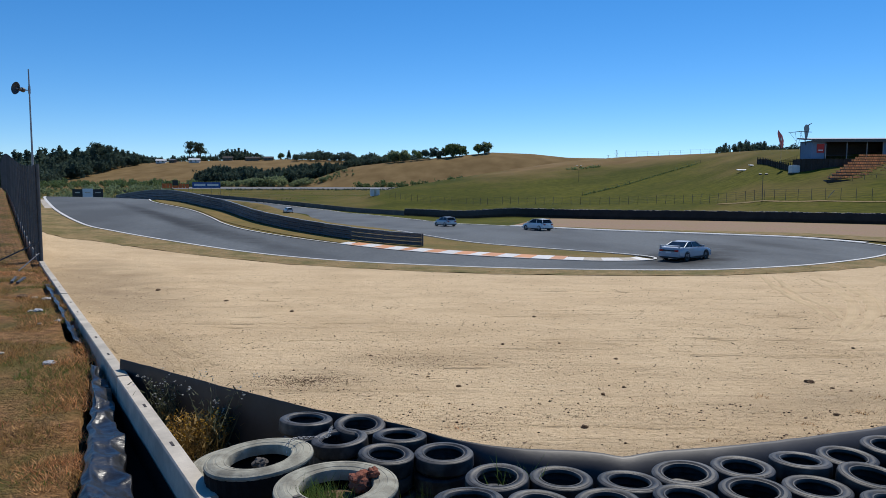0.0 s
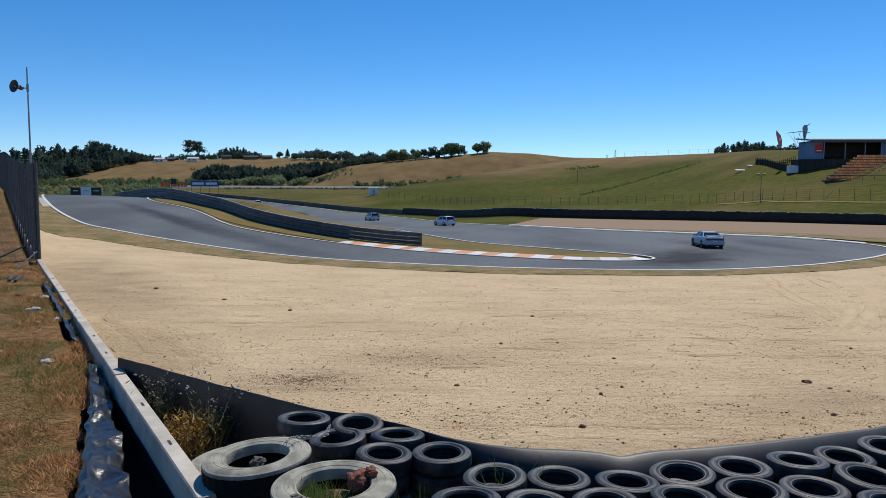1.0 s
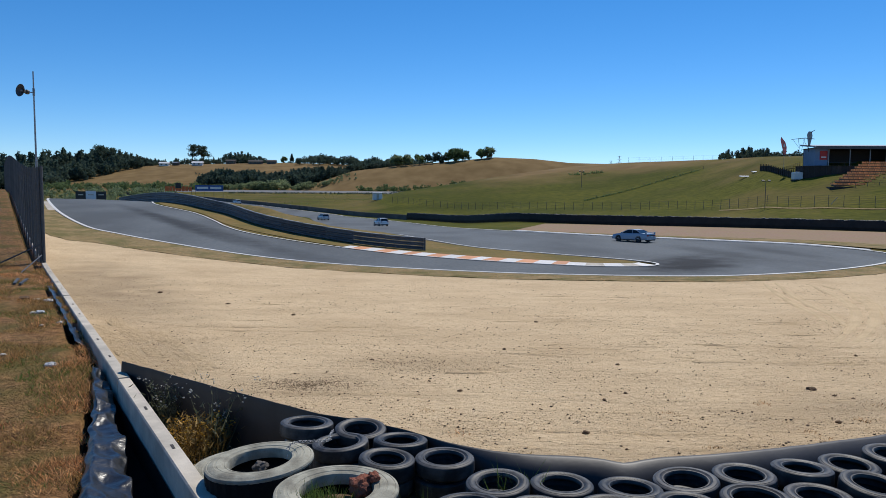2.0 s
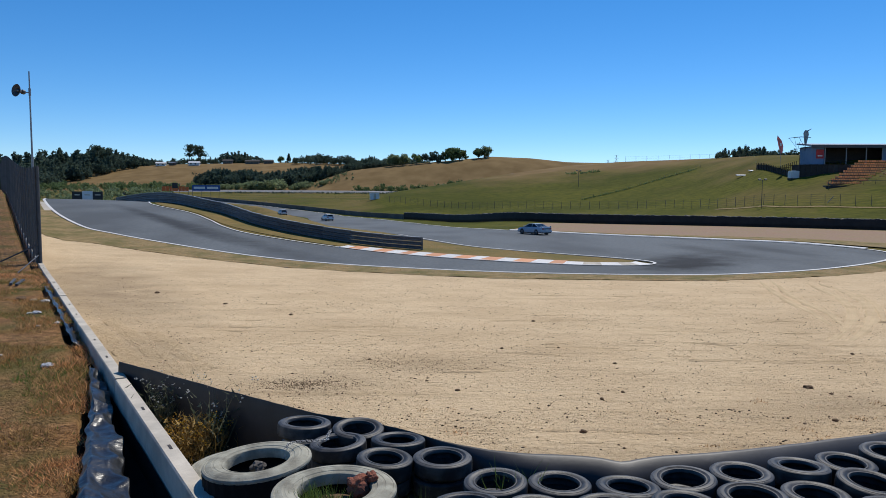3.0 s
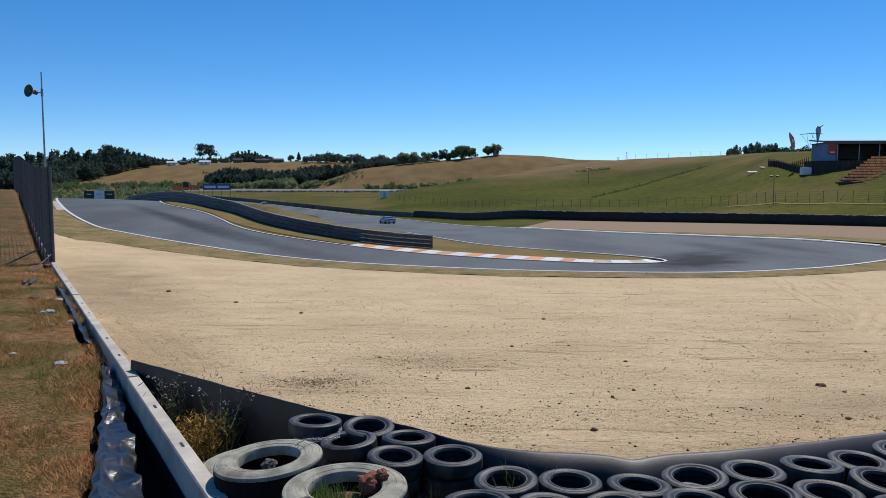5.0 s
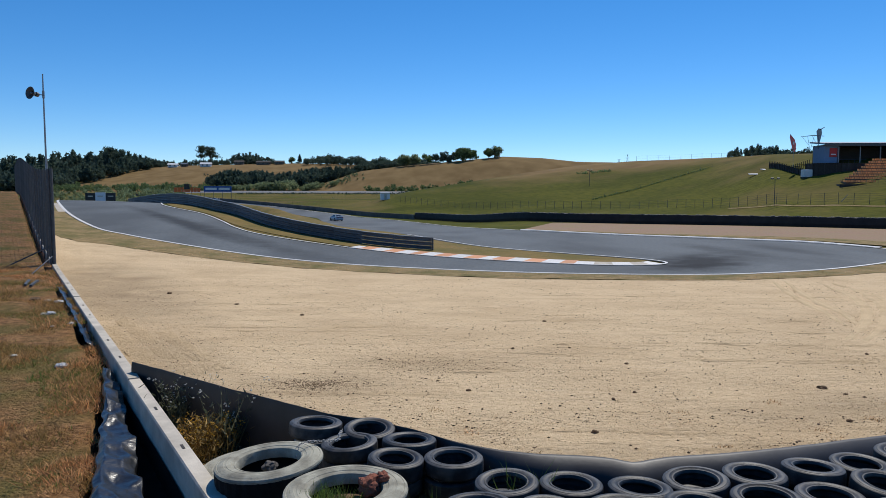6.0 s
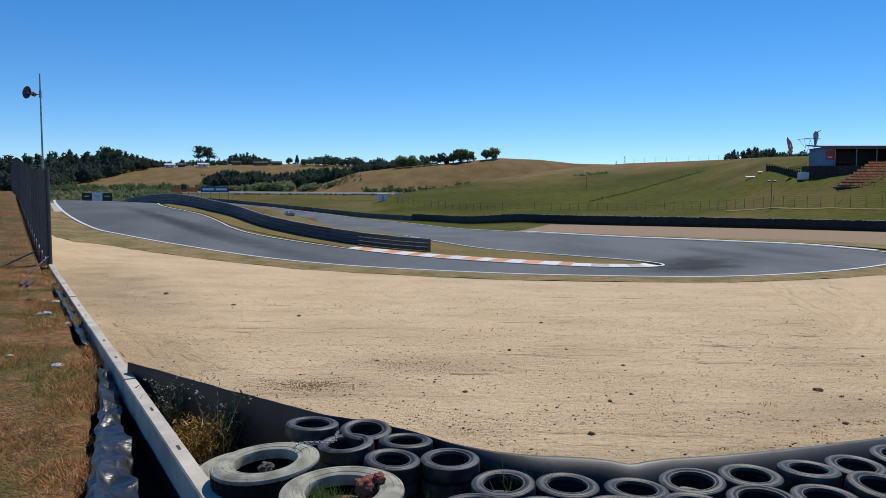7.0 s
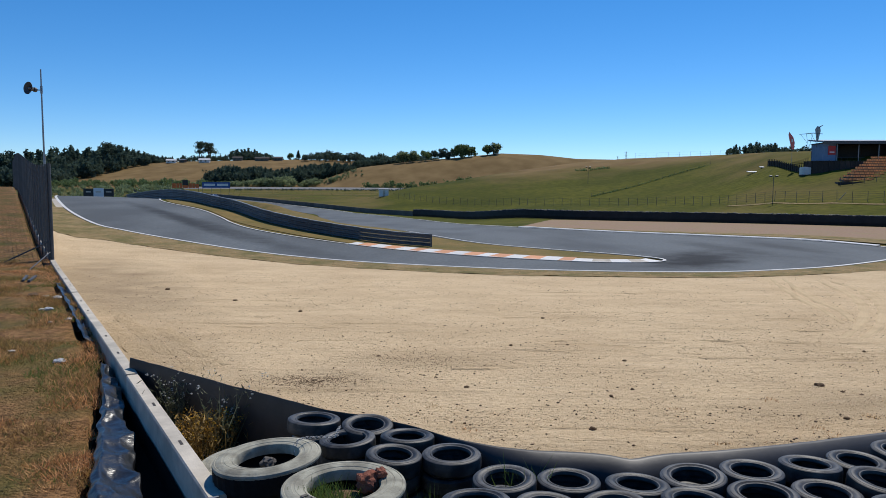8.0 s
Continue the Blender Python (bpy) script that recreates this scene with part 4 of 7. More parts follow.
speaker_pole()


# ---- near tyres, belt and plants ----
def fast(name, V, Fc, material, label, category, kind="stuff"):
    """Many small pieces as one object; V and Fc are arrays of points and triangles."""
    me = bpy.data.meshes.new(name)
    V, Fc = np.asarray(V, np.float32), np.asarray(Fc, np.int32)
    me.vertices.add(len(V))
    me.vertices.foreach_set("co", V.reshape(-1))
    me.loops.add(Fc.size)
    me.loops.foreach_set("vertex_index", Fc.reshape(-1))
    me.polygons.add(len(Fc))
    me.polygons.foreach_set("loop_start", np.arange(0, Fc.size, 3, dtype=np.int32))
    me.update(calc_edges=True)
    me.validate()
    me.materials.append(material)
    ob = new(name, me)
    return tagged(ob, label, category, kind=kind)


def blades(points, rng, h, w, lean=0.5):
    """Grass blades, two triangles each, standing at the points."""
    n = len(points)
    a = rng.uniform(0, 2 * np.pi, n)
    hh = h * rng.uniform(0.5, 1.3, n)
    side = np.stack([np.cos(a), np.sin(a), np.zeros(n)], 1) * (w * rng.uniform(0.6, 1.4, n))[:, None]
    b = rng.uniform(0, 2 * np.pi, n)
    tip = np.stack([np.cos(b) * hh * lean, np.sin(b) * hh * lean, hh], 1) * np.stack([rng.uniform(0.3, 1.5, n)] * 2 + [np.ones(n)], 1)
    P = np.asarray(points)
    V = np.stack([P - side, P + side, P + tip * 0.55 + side * 0.6, P + tip], 1).reshape(-1, 3)
    k = np.arange(n)[:, None] * 4
    return V, np.concatenate([k + [0, 1, 2], k + [0, 2, 3]], 0)


def stones(points, rng, size, flat=0.6):
    """Small uneven stones of eight faces."""
    n = len(points)
    o = np.array([(1, 0, 0), (-1, 0, 0), (0, 1, 0), (0, -1, 0), (0, 0, 1), (0, 0, -1)], float)
    f = np.array([(0, 2, 4), (2, 1, 4), (1, 3, 4), (3, 0, 4), (2, 0, 5), (1, 2, 5), (3, 1, 5), (0, 3, 5)])
    sc = np.asarray(size)[:, None, None] * rng.uniform(0.55, 1.35, (n, 6, 1))
    V = o[None] * sc + rng.uniform(-0.25, 0.25, (n, 6, 3)) * np.asarray(size)[:, None, None]
    V[:, :, 2] *= flat
    V = (V + np.asarray(points)[:, None, :]).reshape(-1, 3)
    return V, (f[None] + np.arange(n)[:, None, None] * 6).reshape(-1, 3)


def near_tyre_mesh(R, r, w, n=48):
    """Flat-lying tyre: ribbed side wall, bead, shoulders and a grooved tread."""
    p = [(r + 0.02, 0.02), (R - 0.06, 0.0), (R - 0.012, 0.03), (R, 0.045), (R, w * 0.30), (R - 0.004, w * 0.32), (R - 0.004, w * 0.36), (R, w * 0.38), (R, w * 0.60), (R - 0.004, w * 0.62), (R - 0.004, w * 0.66), (R, w * 0.68),
         (R - 0.001, w - 0.034), (R - 0.007, w - 0.020), (R - 0.018, w - 0.011), (R - 0.030, w - 0.008), (R - 0.034, w - 0.004), (R - 0.050, w), (R - 0.072, w - 0.001), (r + 0.042, w - 0.010), (r + 0.030, w - 0.016),
         (r + 0.027, w - 0.011), (r + 0.014, w - 0.011), (r + 0.009, w - 0.018), (r + 0.003, w - 0.027), (r, w - 0.040), (r + 0.012, w - 0.055), (R - 0.04, w - 0.045), (R - 0.022, w / 2), (R - 0.05, 0.06), (r + 0.015, 0.05)]
    V, Fc = lathe(p, n)
    k = len(p)
    V = [list(v) for v in V]
    for i in range(n):
        if i % 2:
            for q in (3, 4, 7, 8, 11, 12):
                v = V[i * k + q]
                v[0] *= (R - 0.007) / R
                v[1] *= (R - 0.007) / R
    me = mesh("tyre", V, Fc, smooth=True)
    me.set_sharp_from_angle(angle=radians(30))
    me.materials.append(M["rubber"])
    return me


def tyre_stacks():
    kinds = [near_tyre_mesh(0.315, 0.185, 0.2), near_tyre_mesh(0.305, 0.175, 0.215), near_tyre_mesh(0.325, 0.2, 0.19)]
    spots = [(-1.67, 8.64), (-1.0, 8.49), (-1.17, 8.05), (-0.49, 8.06), (-0.61, 7.51), (0.02, 7.56), (0.52, 6.86), (1.15, 6.87), (1.8, 6.83), (2.41, 7.01), (3.06, 7.13), (3.69, 7.25),
             (4.3, 7.46), (4.9, 7.68), (0.23, 6.32), (0.86, 6.27), (1.49, 6.25), (2.25, 6.42), (2.91, 6.55), (3.56, 6.66), (4.19, 6.85), (4.85, 7.05), (3.36, 6.02), (4.08, 6.22), (4.75, 6.4)]
    spots += [(-0.02, 5.92), (2.78, 5.98), (3.72, 5.62)]
    rng = random.Random(11)
    for i, (x, y) in enumerate(spots):
        for k in range(5):
            me = kinds[rng.randrange(3)]
            j = 0.015 if k == 4 else 0.03
            ob = new("tyre", me)
            ob.matrix_basis = pose(x + rng.uniform(-j, j), y + rng.uniform(-j, j), 1.19 + 0.203 * k + (rng.uniform(-0.03, 0.03) if k == 4 else 0), rng.uniform(-3, 3) + (3 if k == 4 else 0), rng.uniform(-3, 3), rng.uniform(0, 360))
            tagged(ob, "worn black car tyre in a stacked crash barrier" if k < 4 else "dusty black car tyre on top of a barrier stack", "tyre", "barrier tyres")


tyre_stacks()


def truck_tyre(x, y, z, tilt, label, lettering=False):
    t = thing("truck_tyre", label, "tyre", pose(x, y, z, *tilt), "truck tyres")
    R, r, w = 0.565, 0.325, 0.30
    p = [(r + 0.03, 0.03), (R - 0.08, 0.0), (R - 0.02, 0.04), (R, 0.07), (R, w - 0.07), (R - 0.008, w - 0.045), (R - 0.03, w - 0.035), (R - 0.06, w - 0.03), (r + 0.06, w - 0.03), (R - 0.07, w / 2), (r + 0.05, 0.06)]
    V, Fc = lathe(p, 60)
    V = [list(v) for v in V]
    for i in range(60):
        if i % 2 == 0:
            for q in (2, 3, 4, 5):
                v = V[i * len(p) + q]
                v[0] *= 0.985
                v[1] *= 0.985
    put("tread", (V, Fc), M["tread"], t, "black ribbed tread", smooth=False)
    p = [(R - 0.006, w - 0.060), (R - 0.002, w - 0.040), (R - 0.008, w - 0.022), (R - 0.030, w - 0.012), (R - 0.036, w - 0.016), (R - 0.05, w - 0.006), (R - 0.10, w + 0.004), (R - 0.105, w), (R - 0.125, w + 0.001), (R - 0.13, w + 0.004),
         (r + 0.065, w - 0.004), (r + 0.06, w - 0.010), (r + 0.035, w - 0.016), (r + 0.03, w - 0.012), (r + 0.012, w - 0.018), (r, w - 0.045), (r + 0.004, w - 0.12), (r + 0.03, w - 0.11), (r + 0.05, w - 0.035)]
    wall = put("sidewall", lathe(p, 60), M["rubber_pale"], t, "chalky whitewashed side wall", smooth=True)
    wall.data.set_sharp_from_angle(angle=radians(28))
    if lettering:
        for a in (14, 22, 30, 38):
            put("moulded_mark", moved(bar_geo(), pose(0, 0, -0.006, 0, 0, a)), M["concrete_far"], t)
    return t


def bar_geo():
    return box(0.385, -0.018, 0.302, 0.445, 0.018, 0.318)


for k in range(3):
    truck_tyre(-1.62, 7.16, 0.96 + 0.302 * k, (0, 0, 40 * k), "big truck tyre under a stack")
truck_tyre(-1.91, 7.37, 1.925, (-1, -4, 15), "big truck tyre with a chalky pale side wall")
for k in range(4):
    truck_tyre(-0.96, 6.32, 1.155 + 0.302 * k, (-0.5, 1, 70 * k), "big truck tyre with a whitewashed side wall and weeds inside", k == 3)
for k in range(3):
    truck_tyre(-2.24, 7.82, 1.06 + 0.3 * k, (0, -3, 55 * k), "grey truck tyre tucked behind another one")


def chain():
    c = thing("chain", "rusty steel chain slung between two tyres", "chain")
    link = lathe([(0.016, -0.004), (0.020, 0), (0.016, 0.004), (0.012, 0)], 12)
    me = mesh("link", [(p[0] * 1.35, p[1], p[2]) for p in link[0]], link[1], smooth=True)
    me.materials.append(M["steel"])
    path = curve([(-1.66, 7.42, 2.10), (-1.66, 7.48, 2.27), (-1.63, 7.55, 2.315), (-1.58, 7.62, 2.31), (-1.46, 7.76, 2.27), (-1.30, 7.92, 2.225), (-1.30, 8.06, 2.235), (-1.30, 8.3, 2.22)], 0.034)
    for i in range(len(path) - 1):
        d = Vector(path[min(i + 1, len(path) - 1)]) - Vector(path[i])
        m = Matrix.Translation(Vector(path[i])) @ d.to_track_quat("X", "Z").to_matrix().to_4x4() @ pose(0, 0, 0, 90 * (i % 2) + 20, 0, 0)
        share("link", me, m, c)


chain()


def belt_sheet(pts, label, material):
    """A hung belt in overlapping lengths; its top rolls away over the stacks, more so towards its fold."""
    t = thing("rubber_belt", label, "rubber belt")
    line = curve(pts, 0.1)
    roll = 0.02 + 0.24 * smooth_step((line[:, 0] + 0.4) / 1.6)
    side = np.sign(line[-1, 0] - line[0, 0])
    step = 34
    for a in range(0, len(line) - 1, step):
        b = min(a + step + 1, len(line))
        rows = []
        for d, h in ((1.0, -0.95), (1.0, -0.34), (0.92, -0.22), (0.72, -0.12), (0.42, -0.05), (0.14, -0.014), (0.0, 0.0), (-0.06, -0.012), (-0.05, -0.04), (0.1, -0.08), (0.9, -0.34), (1.0 + 0.03, -0.95)):
            o = line + (offset(line, 1.0) - line) * (-side * roll * d)[:, None]
            wv = np.array([0.022 * noise.noise((p[0] * 1.3, p[1] * 1.3, h)) + 0.008 * noise.noise((p[0] * 4, p[1] * 4, h * 5)) for p in line])
            pinch = np.exp(-((line[:, 0] - 1.9) / 0.16) ** 2)
            rows.append(np.column_stack([o[:, 0], o[:, 1] + wv * 0.5, np.full(len(line), 2.19) + h + wv * 0.5 - 0.02 * pinch * (h > -0.2)])[a:b])
        m = b - a
        Fc = [(r * m + q, r * m + q + 1, (r + 1) * m + q + 1, (r + 1) * m + q) for r in range(11) for q in range(m - 1)]
        put("belt_length", (np.vstack(rows).tolist(), Fc), material, t, smooth=True)


belt_sheet([(-5.37, 11.82), (-4.86, 11.43), (-3.63, 10.49), (-2.6, 9.72), (-1.69, 9.08), (-1.07, 8.78), (-0.44, 8.39), (0.11, 7.94), (0.72, 7.68), (1.32, 7.6), (1.66, 7.535), (1.90, 7.44),
            (2.1, 7.50), (2.57, 7.62), (3.21, 7.74), (3.9, 7.95), (4.6, 8.17), (5.3, 8.41), (7, 9.0), (10, 10.0)], "black conveyor belt with a dusty sheen hung round the gravel", M["belt_dusty"])


def lump(name, x, y, z, size, material, label, category, seed, flat=0.7):
    bm = bmesh.new()
    bmesh.ops.create_icosphere(bm, subdivisions=3, radius=size)
    for v in bm.verts:
        d = 1 + 0.45 * noise.noise(v.co * (1.6 / size) + Vector((seed, 0, 0))) + 0.22 * noise.noise(v.co * (4.5 / size) + Vector((0, seed, 0)))
        v.co *= d
        v.co.z *= flat
    me = bpy.data.meshes.new(name)
    bm.to_mesh(me)
    bm.free()
    me.materials.append(material)
    ob = new(name, me)
    ob.location = (x, y, z)
    tagged(ob, label, category)


lump("clay_lump", -0.77, 6.43, 2.32, 0.115, M["brick_clay"], "crumbling red clay lump lying in a truck tyre", "rock", 3, 0.8)
lump("clay_lump", -0.65, 6.47, 2.39, 0.06, M["brick_clay"], "small crumb of red clay on a tyre rim", "rock", 8, 0.8)
lump("rock", -1.95, 7.48, 2.09, 0.075, M["concrete_far"], "grey brown rock inside a truck tyre", "rock", 5)
for k, (x, y, sz) in enumerate([(7.08, 13.68, 0.12), (7.27, 13.2, 0.06), (-1.68, 16.38, 0.08), (2.17, 10.79, 0.07), (-13.57, 34.1, 0.14), (-8.85, 29.16, 0.13), (3.92, 16.1, 0.06), (2.99, 18.27, 0.05), (6.39, 11.46, 0.06), (1.52, 18.1, 0.07), (3.04, 23.86, 0.08), (7.5, 13.0, 0.05), (-0.3, 14.2, 0.05), (0.3, 13.4, 0.06), (3.4, 13.3, 0.055), (2.9, 12.8, 0.05), (-5.4, 25.5, 0.09), (10.1, 17.5, 0.06)]):
    lump("rock", x, y, gz(x, y) + 0.03 + sz * 0.1, sz * 0.72, M["stone"], "dark clod of earth on the sand", "rock", 20 + k, 0.6)


def sand_z(x, y):
    return land(x, y) + 0.03 + 0.05 * np.array([noise.noise((a * 0.9, b * 0.9, 3.1)) for a, b in zip(x, y)])


def loose_stones():
    rng = np.random.default_rng(7)
    n = 30000
    y = 7.8 + 34 * rng.random(n) ** 2.2
    x = rng.uniform(-0.62, 0.68, n) * y * 1.05 + rng.uniform(-1, 1, n)
    keep = (x > -2.2 - 0.633 * (y - 6.8) + 0.6) & (y > 8.2 + 0.08 * np.abs(x - 2) ** 1.2)
    dens = np.array([noise.noise((a * 0.35, b * 0.35, 2.0)) for a, b in zip(x, y)])
    keep &= (dens > -0.12) | (rng.random(n) < 0.25)
    x, y = x[keep], y[keep]
    size = 0.004 + 0.022 * rng.random(len(x)) ** 8 + 0.0002 * y
    V, Fc = stones(np.column_stack([x, y, sand_z(x, y) + size * 0.25]), rng, size)
    fast("gravel_stones", V, Fc, M["pebble"], "scattered small brown stones on the sand", "gravel")
    # sand crumbs, pushed up in drifts
    n = 90000
    y = 8.2 + 22 * rng.random(n) ** 1.9
    x = rng.uniform(-0.62, 0.68, n) * y * 1.05
    dens = np.array([noise.noise((a * 0.3, b * 1.1, 7.0)) + 0.6 * noise.noise((a * 1.3, b * 2.6, 1.0)) for a, b in zip(x, y)])
    keep = (x > -2.33 - 0.626 * (y - 6.8) + 0.5) & (y > 8.0 + 0.08 * np.abs(x - 2) ** 1.2) & (dens > 0.12 - 0.5 * rng.random(n) ** 3)
    x, y = x[keep], y[keep]
    size = (0.006 + 0.014 * rng.random(len(x)) ** 3) * (0.8 + 0.02 * y)
    V, Fc = stones(np.column_stack([x, y, sand_z(x, y) + size * 0.1]), rng, size, 0.55)
    fast("sand_crumbs", V, Fc, M["crumb"], "crumbs of dried sand pushed up in drifts", "sand")
    # dark patches of coarse clods
    P = []
    for cx, cy, s, k in ((-2.75, 13.9, 0.55, 1500), (-1.2, 16.2, 0.9, 500), (-0.4, 15.4, 0.8, 220), (3.4, 18.5, 1.8, 90), (7.2, 13.3, 0.8, 50), (6.6, 11.6, 0.5, 50), (-12.5, 33, 1.8, 160), (-8.2, 19.5, 1.0, 60)):
        q = rng.normal(0, 1, (k, 2)) * (s, s * 0.6) + (cx, cy)
        P.append(q)
    q = np.column_stack([rng.uniform(-0.55, 0.62, 800), 9.2 + 24 * rng.random(800) ** 1.5])
    q[:, 0] *= q[:, 1]
    P.append(q[(q[:, 0] > -2.0 - 0.633 * (q[:, 1] - 6.8) + 0.7) & (q[:, 1] > 8.6 + 0.08 * np.abs(q[:, 0] - 2) ** 1.2)])
    P = np.vstack(P)
    size = rng.uniform(0.004, 0.013, len(P)) * (0.8 + 0.02 * P[:, 1])
    V, Fc = stones(np.column_stack([P, sand_z(P[:, 0], P[:, 1]) + size * 0.3]), rng, size)
    fast("gravel_clods", V, Fc, M["stone"], "patches of dark crumbly clods on the sand", "gravel")


loose_stones()


def plastic_sheet():
    S, N = 190, 46
    V = []
    for i in range(S):
        s = -0.6 + 7.9 * i / (S - 1)
        left = float(np.interp(s, SHEET_S, SHEET_LEFT)) + 0.10 + 0.05 * noise.noise((s * 2.1, 3, 0))
        right = float(np.interp(s, SHEET_S, SHEET_RIGHT)) + 0.05 * noise.noise((s * 1.1, 8, 0))
        zl = float(bank_height(s, left)) + 0.10
        zr = zl - 0.13
        for j in range(N):
            t = j / (N - 1)
            # sharp creases running slantwise, and hanging folds along the free edge
            q = left + (right - left) * t
            c1 = noise.noise((s * 0.5, q * 1.2, 1))
            c2 = noise.voronoi((s * 1.9 + q * 1.3, q * 3.1 - s * 0.7, 5))[0][0]
            c3 = noise.voronoi((s * 4.3 - q * 2.0, q * 5.5 + s * 1.1, 2))[0][0]
            fold = 0.05 * c1 + 0.13 * c2 + 0.035 * c3
            fold *= min(1.0, 6 * t + 0.15)
            e = max(0.0, (t - 0.84) / 0.16)
            n = left + (right - left) * min(t / 0.84, 1.0) + 0.05 * noise.noise((s * 2.4, t * 3, 7))
            z = zl + (zr - zl) * t + fold * (1 - 0.6 * e) - 0.36 * e * e
            p = wall_point(s, n)
            V.append((p[0], p[1], z))
    Fc = [(i * N + j, i * N + j + 1, (i + 1) * N + j + 1, (i + 1) * N + j) for i in range(S - 1) for j in range(N - 1)]
    ob = put("plastic_sheet", (V, Fc), M["plastic"], smooth=True)
    ob.modifiers.new("thickness", "SOLIDIFY").thickness = 0.004
    tagged(ob, "crumpled shiny black plastic sheet draped beside the barrier", "plastic sheet")
    # added matte black sheet for the gap's deep shade, up against the barrier
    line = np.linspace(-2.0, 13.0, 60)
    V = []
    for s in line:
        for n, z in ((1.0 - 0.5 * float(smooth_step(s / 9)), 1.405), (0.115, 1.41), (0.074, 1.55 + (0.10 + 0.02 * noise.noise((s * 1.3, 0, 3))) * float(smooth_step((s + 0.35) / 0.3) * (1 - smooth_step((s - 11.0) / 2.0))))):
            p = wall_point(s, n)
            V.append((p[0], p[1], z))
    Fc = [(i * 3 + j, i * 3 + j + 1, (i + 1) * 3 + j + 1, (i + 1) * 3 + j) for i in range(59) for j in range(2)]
    tagged(put("gap_shade_sheet", (V, Fc), M["gap_shade"]), "dull black sheet standing for the shade in the barrier gap", "lining", kind="structure")
    S2 = 50
    V = []
    for i in range(S2):
        s = 9.5 + 9.5 * i / (S2 - 1)
        for j in range(8):
            n = 0.30 - 0.18 * j / 7 + 0.04 * noise.noise((s * 2, j, 0))
            p = wall_point(s, n)
            V.append((p[0], p[1], float(bank_height(s, n)) + 0.10 - 0.02 * j + 0.08 * noise.noise((s * 2.5, j * 0.5, 4))))
    Fc = [(i * 8 + j, i * 8 + j + 1, (i + 1) * 8 + j + 1, (i + 1) * 8 + j) for i in range(S2 - 1) for j in range(7)]
    ob = put("plastic_sheet", (V, Fc), M["plastic"], smooth=True)
    ob.modifiers.new("thickness", "SOLIDIFY").thickness = 0.004
    tagged(ob, "torn strip of black plastic along the barrier foot", "plastic sheet")


plastic_sheet()


def bank_grass():
    rng = np.random.default_rng(3)
    n = 230000
    s = -2 + 30 * rng.random(n) ** 1.4
    q = 0.75 + 8.5 * rng.random(n) ** 1.1
    q += np.interp(s, SHEET_S, SHEET_LEFT) - 0.82
    d = np.array([noise.noise((a * 0.9, b * 0.9, 0)) for a, b in zip(s, q)])
    edge = np.interp(s, SHEET_S, SHEET_LEFT) + 0.06
    keep = (d > -0.15) & ((q > edge) | (s > 8.0))
    s, q, d = s[keep], q[keep], d[keep]
    P = WALL_A + WALL_DIR * s[:, None] + WALL_LEFT * q[:, None]
    z = bank_height(s, q) - 0.03
    z += np.array([0.07 * noise.noise((a * 0.8, b * 0.8, 0)) for a, b in P])
    pts = np.column_stack([P, z])
    green = rng.random(len(pts)) < np.clip(0.12 + 0.8 * (np.array([noise.noise((a * 0.35, b * 0.35, 6)) for a, b in zip(s, q)]) - 0.08), 0.04, 0.75)
    V, Fc = blades(pts[~green], rng, 0.055 + 0.14 * np.clip(d[~green] + 0.2, 0, 1), 0.0085, 1.2)
    fast("dry_grass", V, Fc, M["straw"], "matted dry brown grass on the bank", "grass")
    V, Fc = blades(pts[green], rng, 0.09, 0.008, 0.8)
    fast("green_grass", V, Fc, M["green_blade"], "short green grass between the dry tufts", "grass")
    base = pts[(s < 3.5) & (q > 1.9)]
    if len(base):
        c = base[rng.integers(0, len(base), 26)] + (0, 0, 0.10)
        V, Fc = stones(c, rng, np.full(len(c), 0.018), 0.4)
        fast("dandelion_heads", V, Fc, M["gold"], "small yellow flower heads in the grass", "flowers")


bank_grass()


def weeds(name, label, centre, spread, count, height, material, heads, head_material, seed):
    rng = np.random.default_rng(seed)
    P = np.column_stack([rng.normal(0, 1, (count, 2)) * spread + centre, np.full(count, 1.32)])
    t = thing(name, label, "weed", pose(0, 0, 0))
    V, Fc = blades(P, rng, height, 0.008, 0.45)
    # leaflets along the stems
    tips = V.reshape(-1, 4, 3)
    L = []
    for f in (0.35, 0.55, 0.75, 0.95):
        L.append(tips[:, 0] + (tips[:, 3] - tips[:, 0]) * f + rng.normal(0, 0.03, (count, 3)))
    V2, F2 = blades(np.vstack(L), rng, 0.06, 0.014, 1.2)
    ob = fast("foliage", np.vstack([V, V2]), np.vstack([Fc, F2 + len(V)]), material, "", "", "stuff")
    ob.parent = t
    k = rng.permutation(count)[:heads]
    H = tips[k, 3] + rng.normal(0, 0.02, (len(k), 3))
    H = np.vstack([H + rng.normal(0, 0.03, H.shape) for _ in range(4)])
    V, Fc = stones(H, rng, rng.uniform(0.008, 0.02, len(H)), 0.7)
    ob = fast("blossom", V, Fc, head_material, "", "", "stuff")
    ob.parent = t


weeds("flowering_weed", "bushy weed with golden yellow flowers by the belt", (-3.42, 9.85), (0.15, 0.16), 520, 0.42, M["gold_stem"], 110, M["gold"], 1)
weeds("tall_weed", "tall grey weed with white seed heads by the barrier", (-4.2, 11.0), (0.09, 0.22), 260, 0.62, M["weed"], 40, M["seedhead"], 2)
weeds("tall_weed", "spindly dry weed with pale seed heads", (-3.18, 9.95), (0.12, 0.12), 60, 0.8, M["weed"], 16, M["seedhead"], 5)


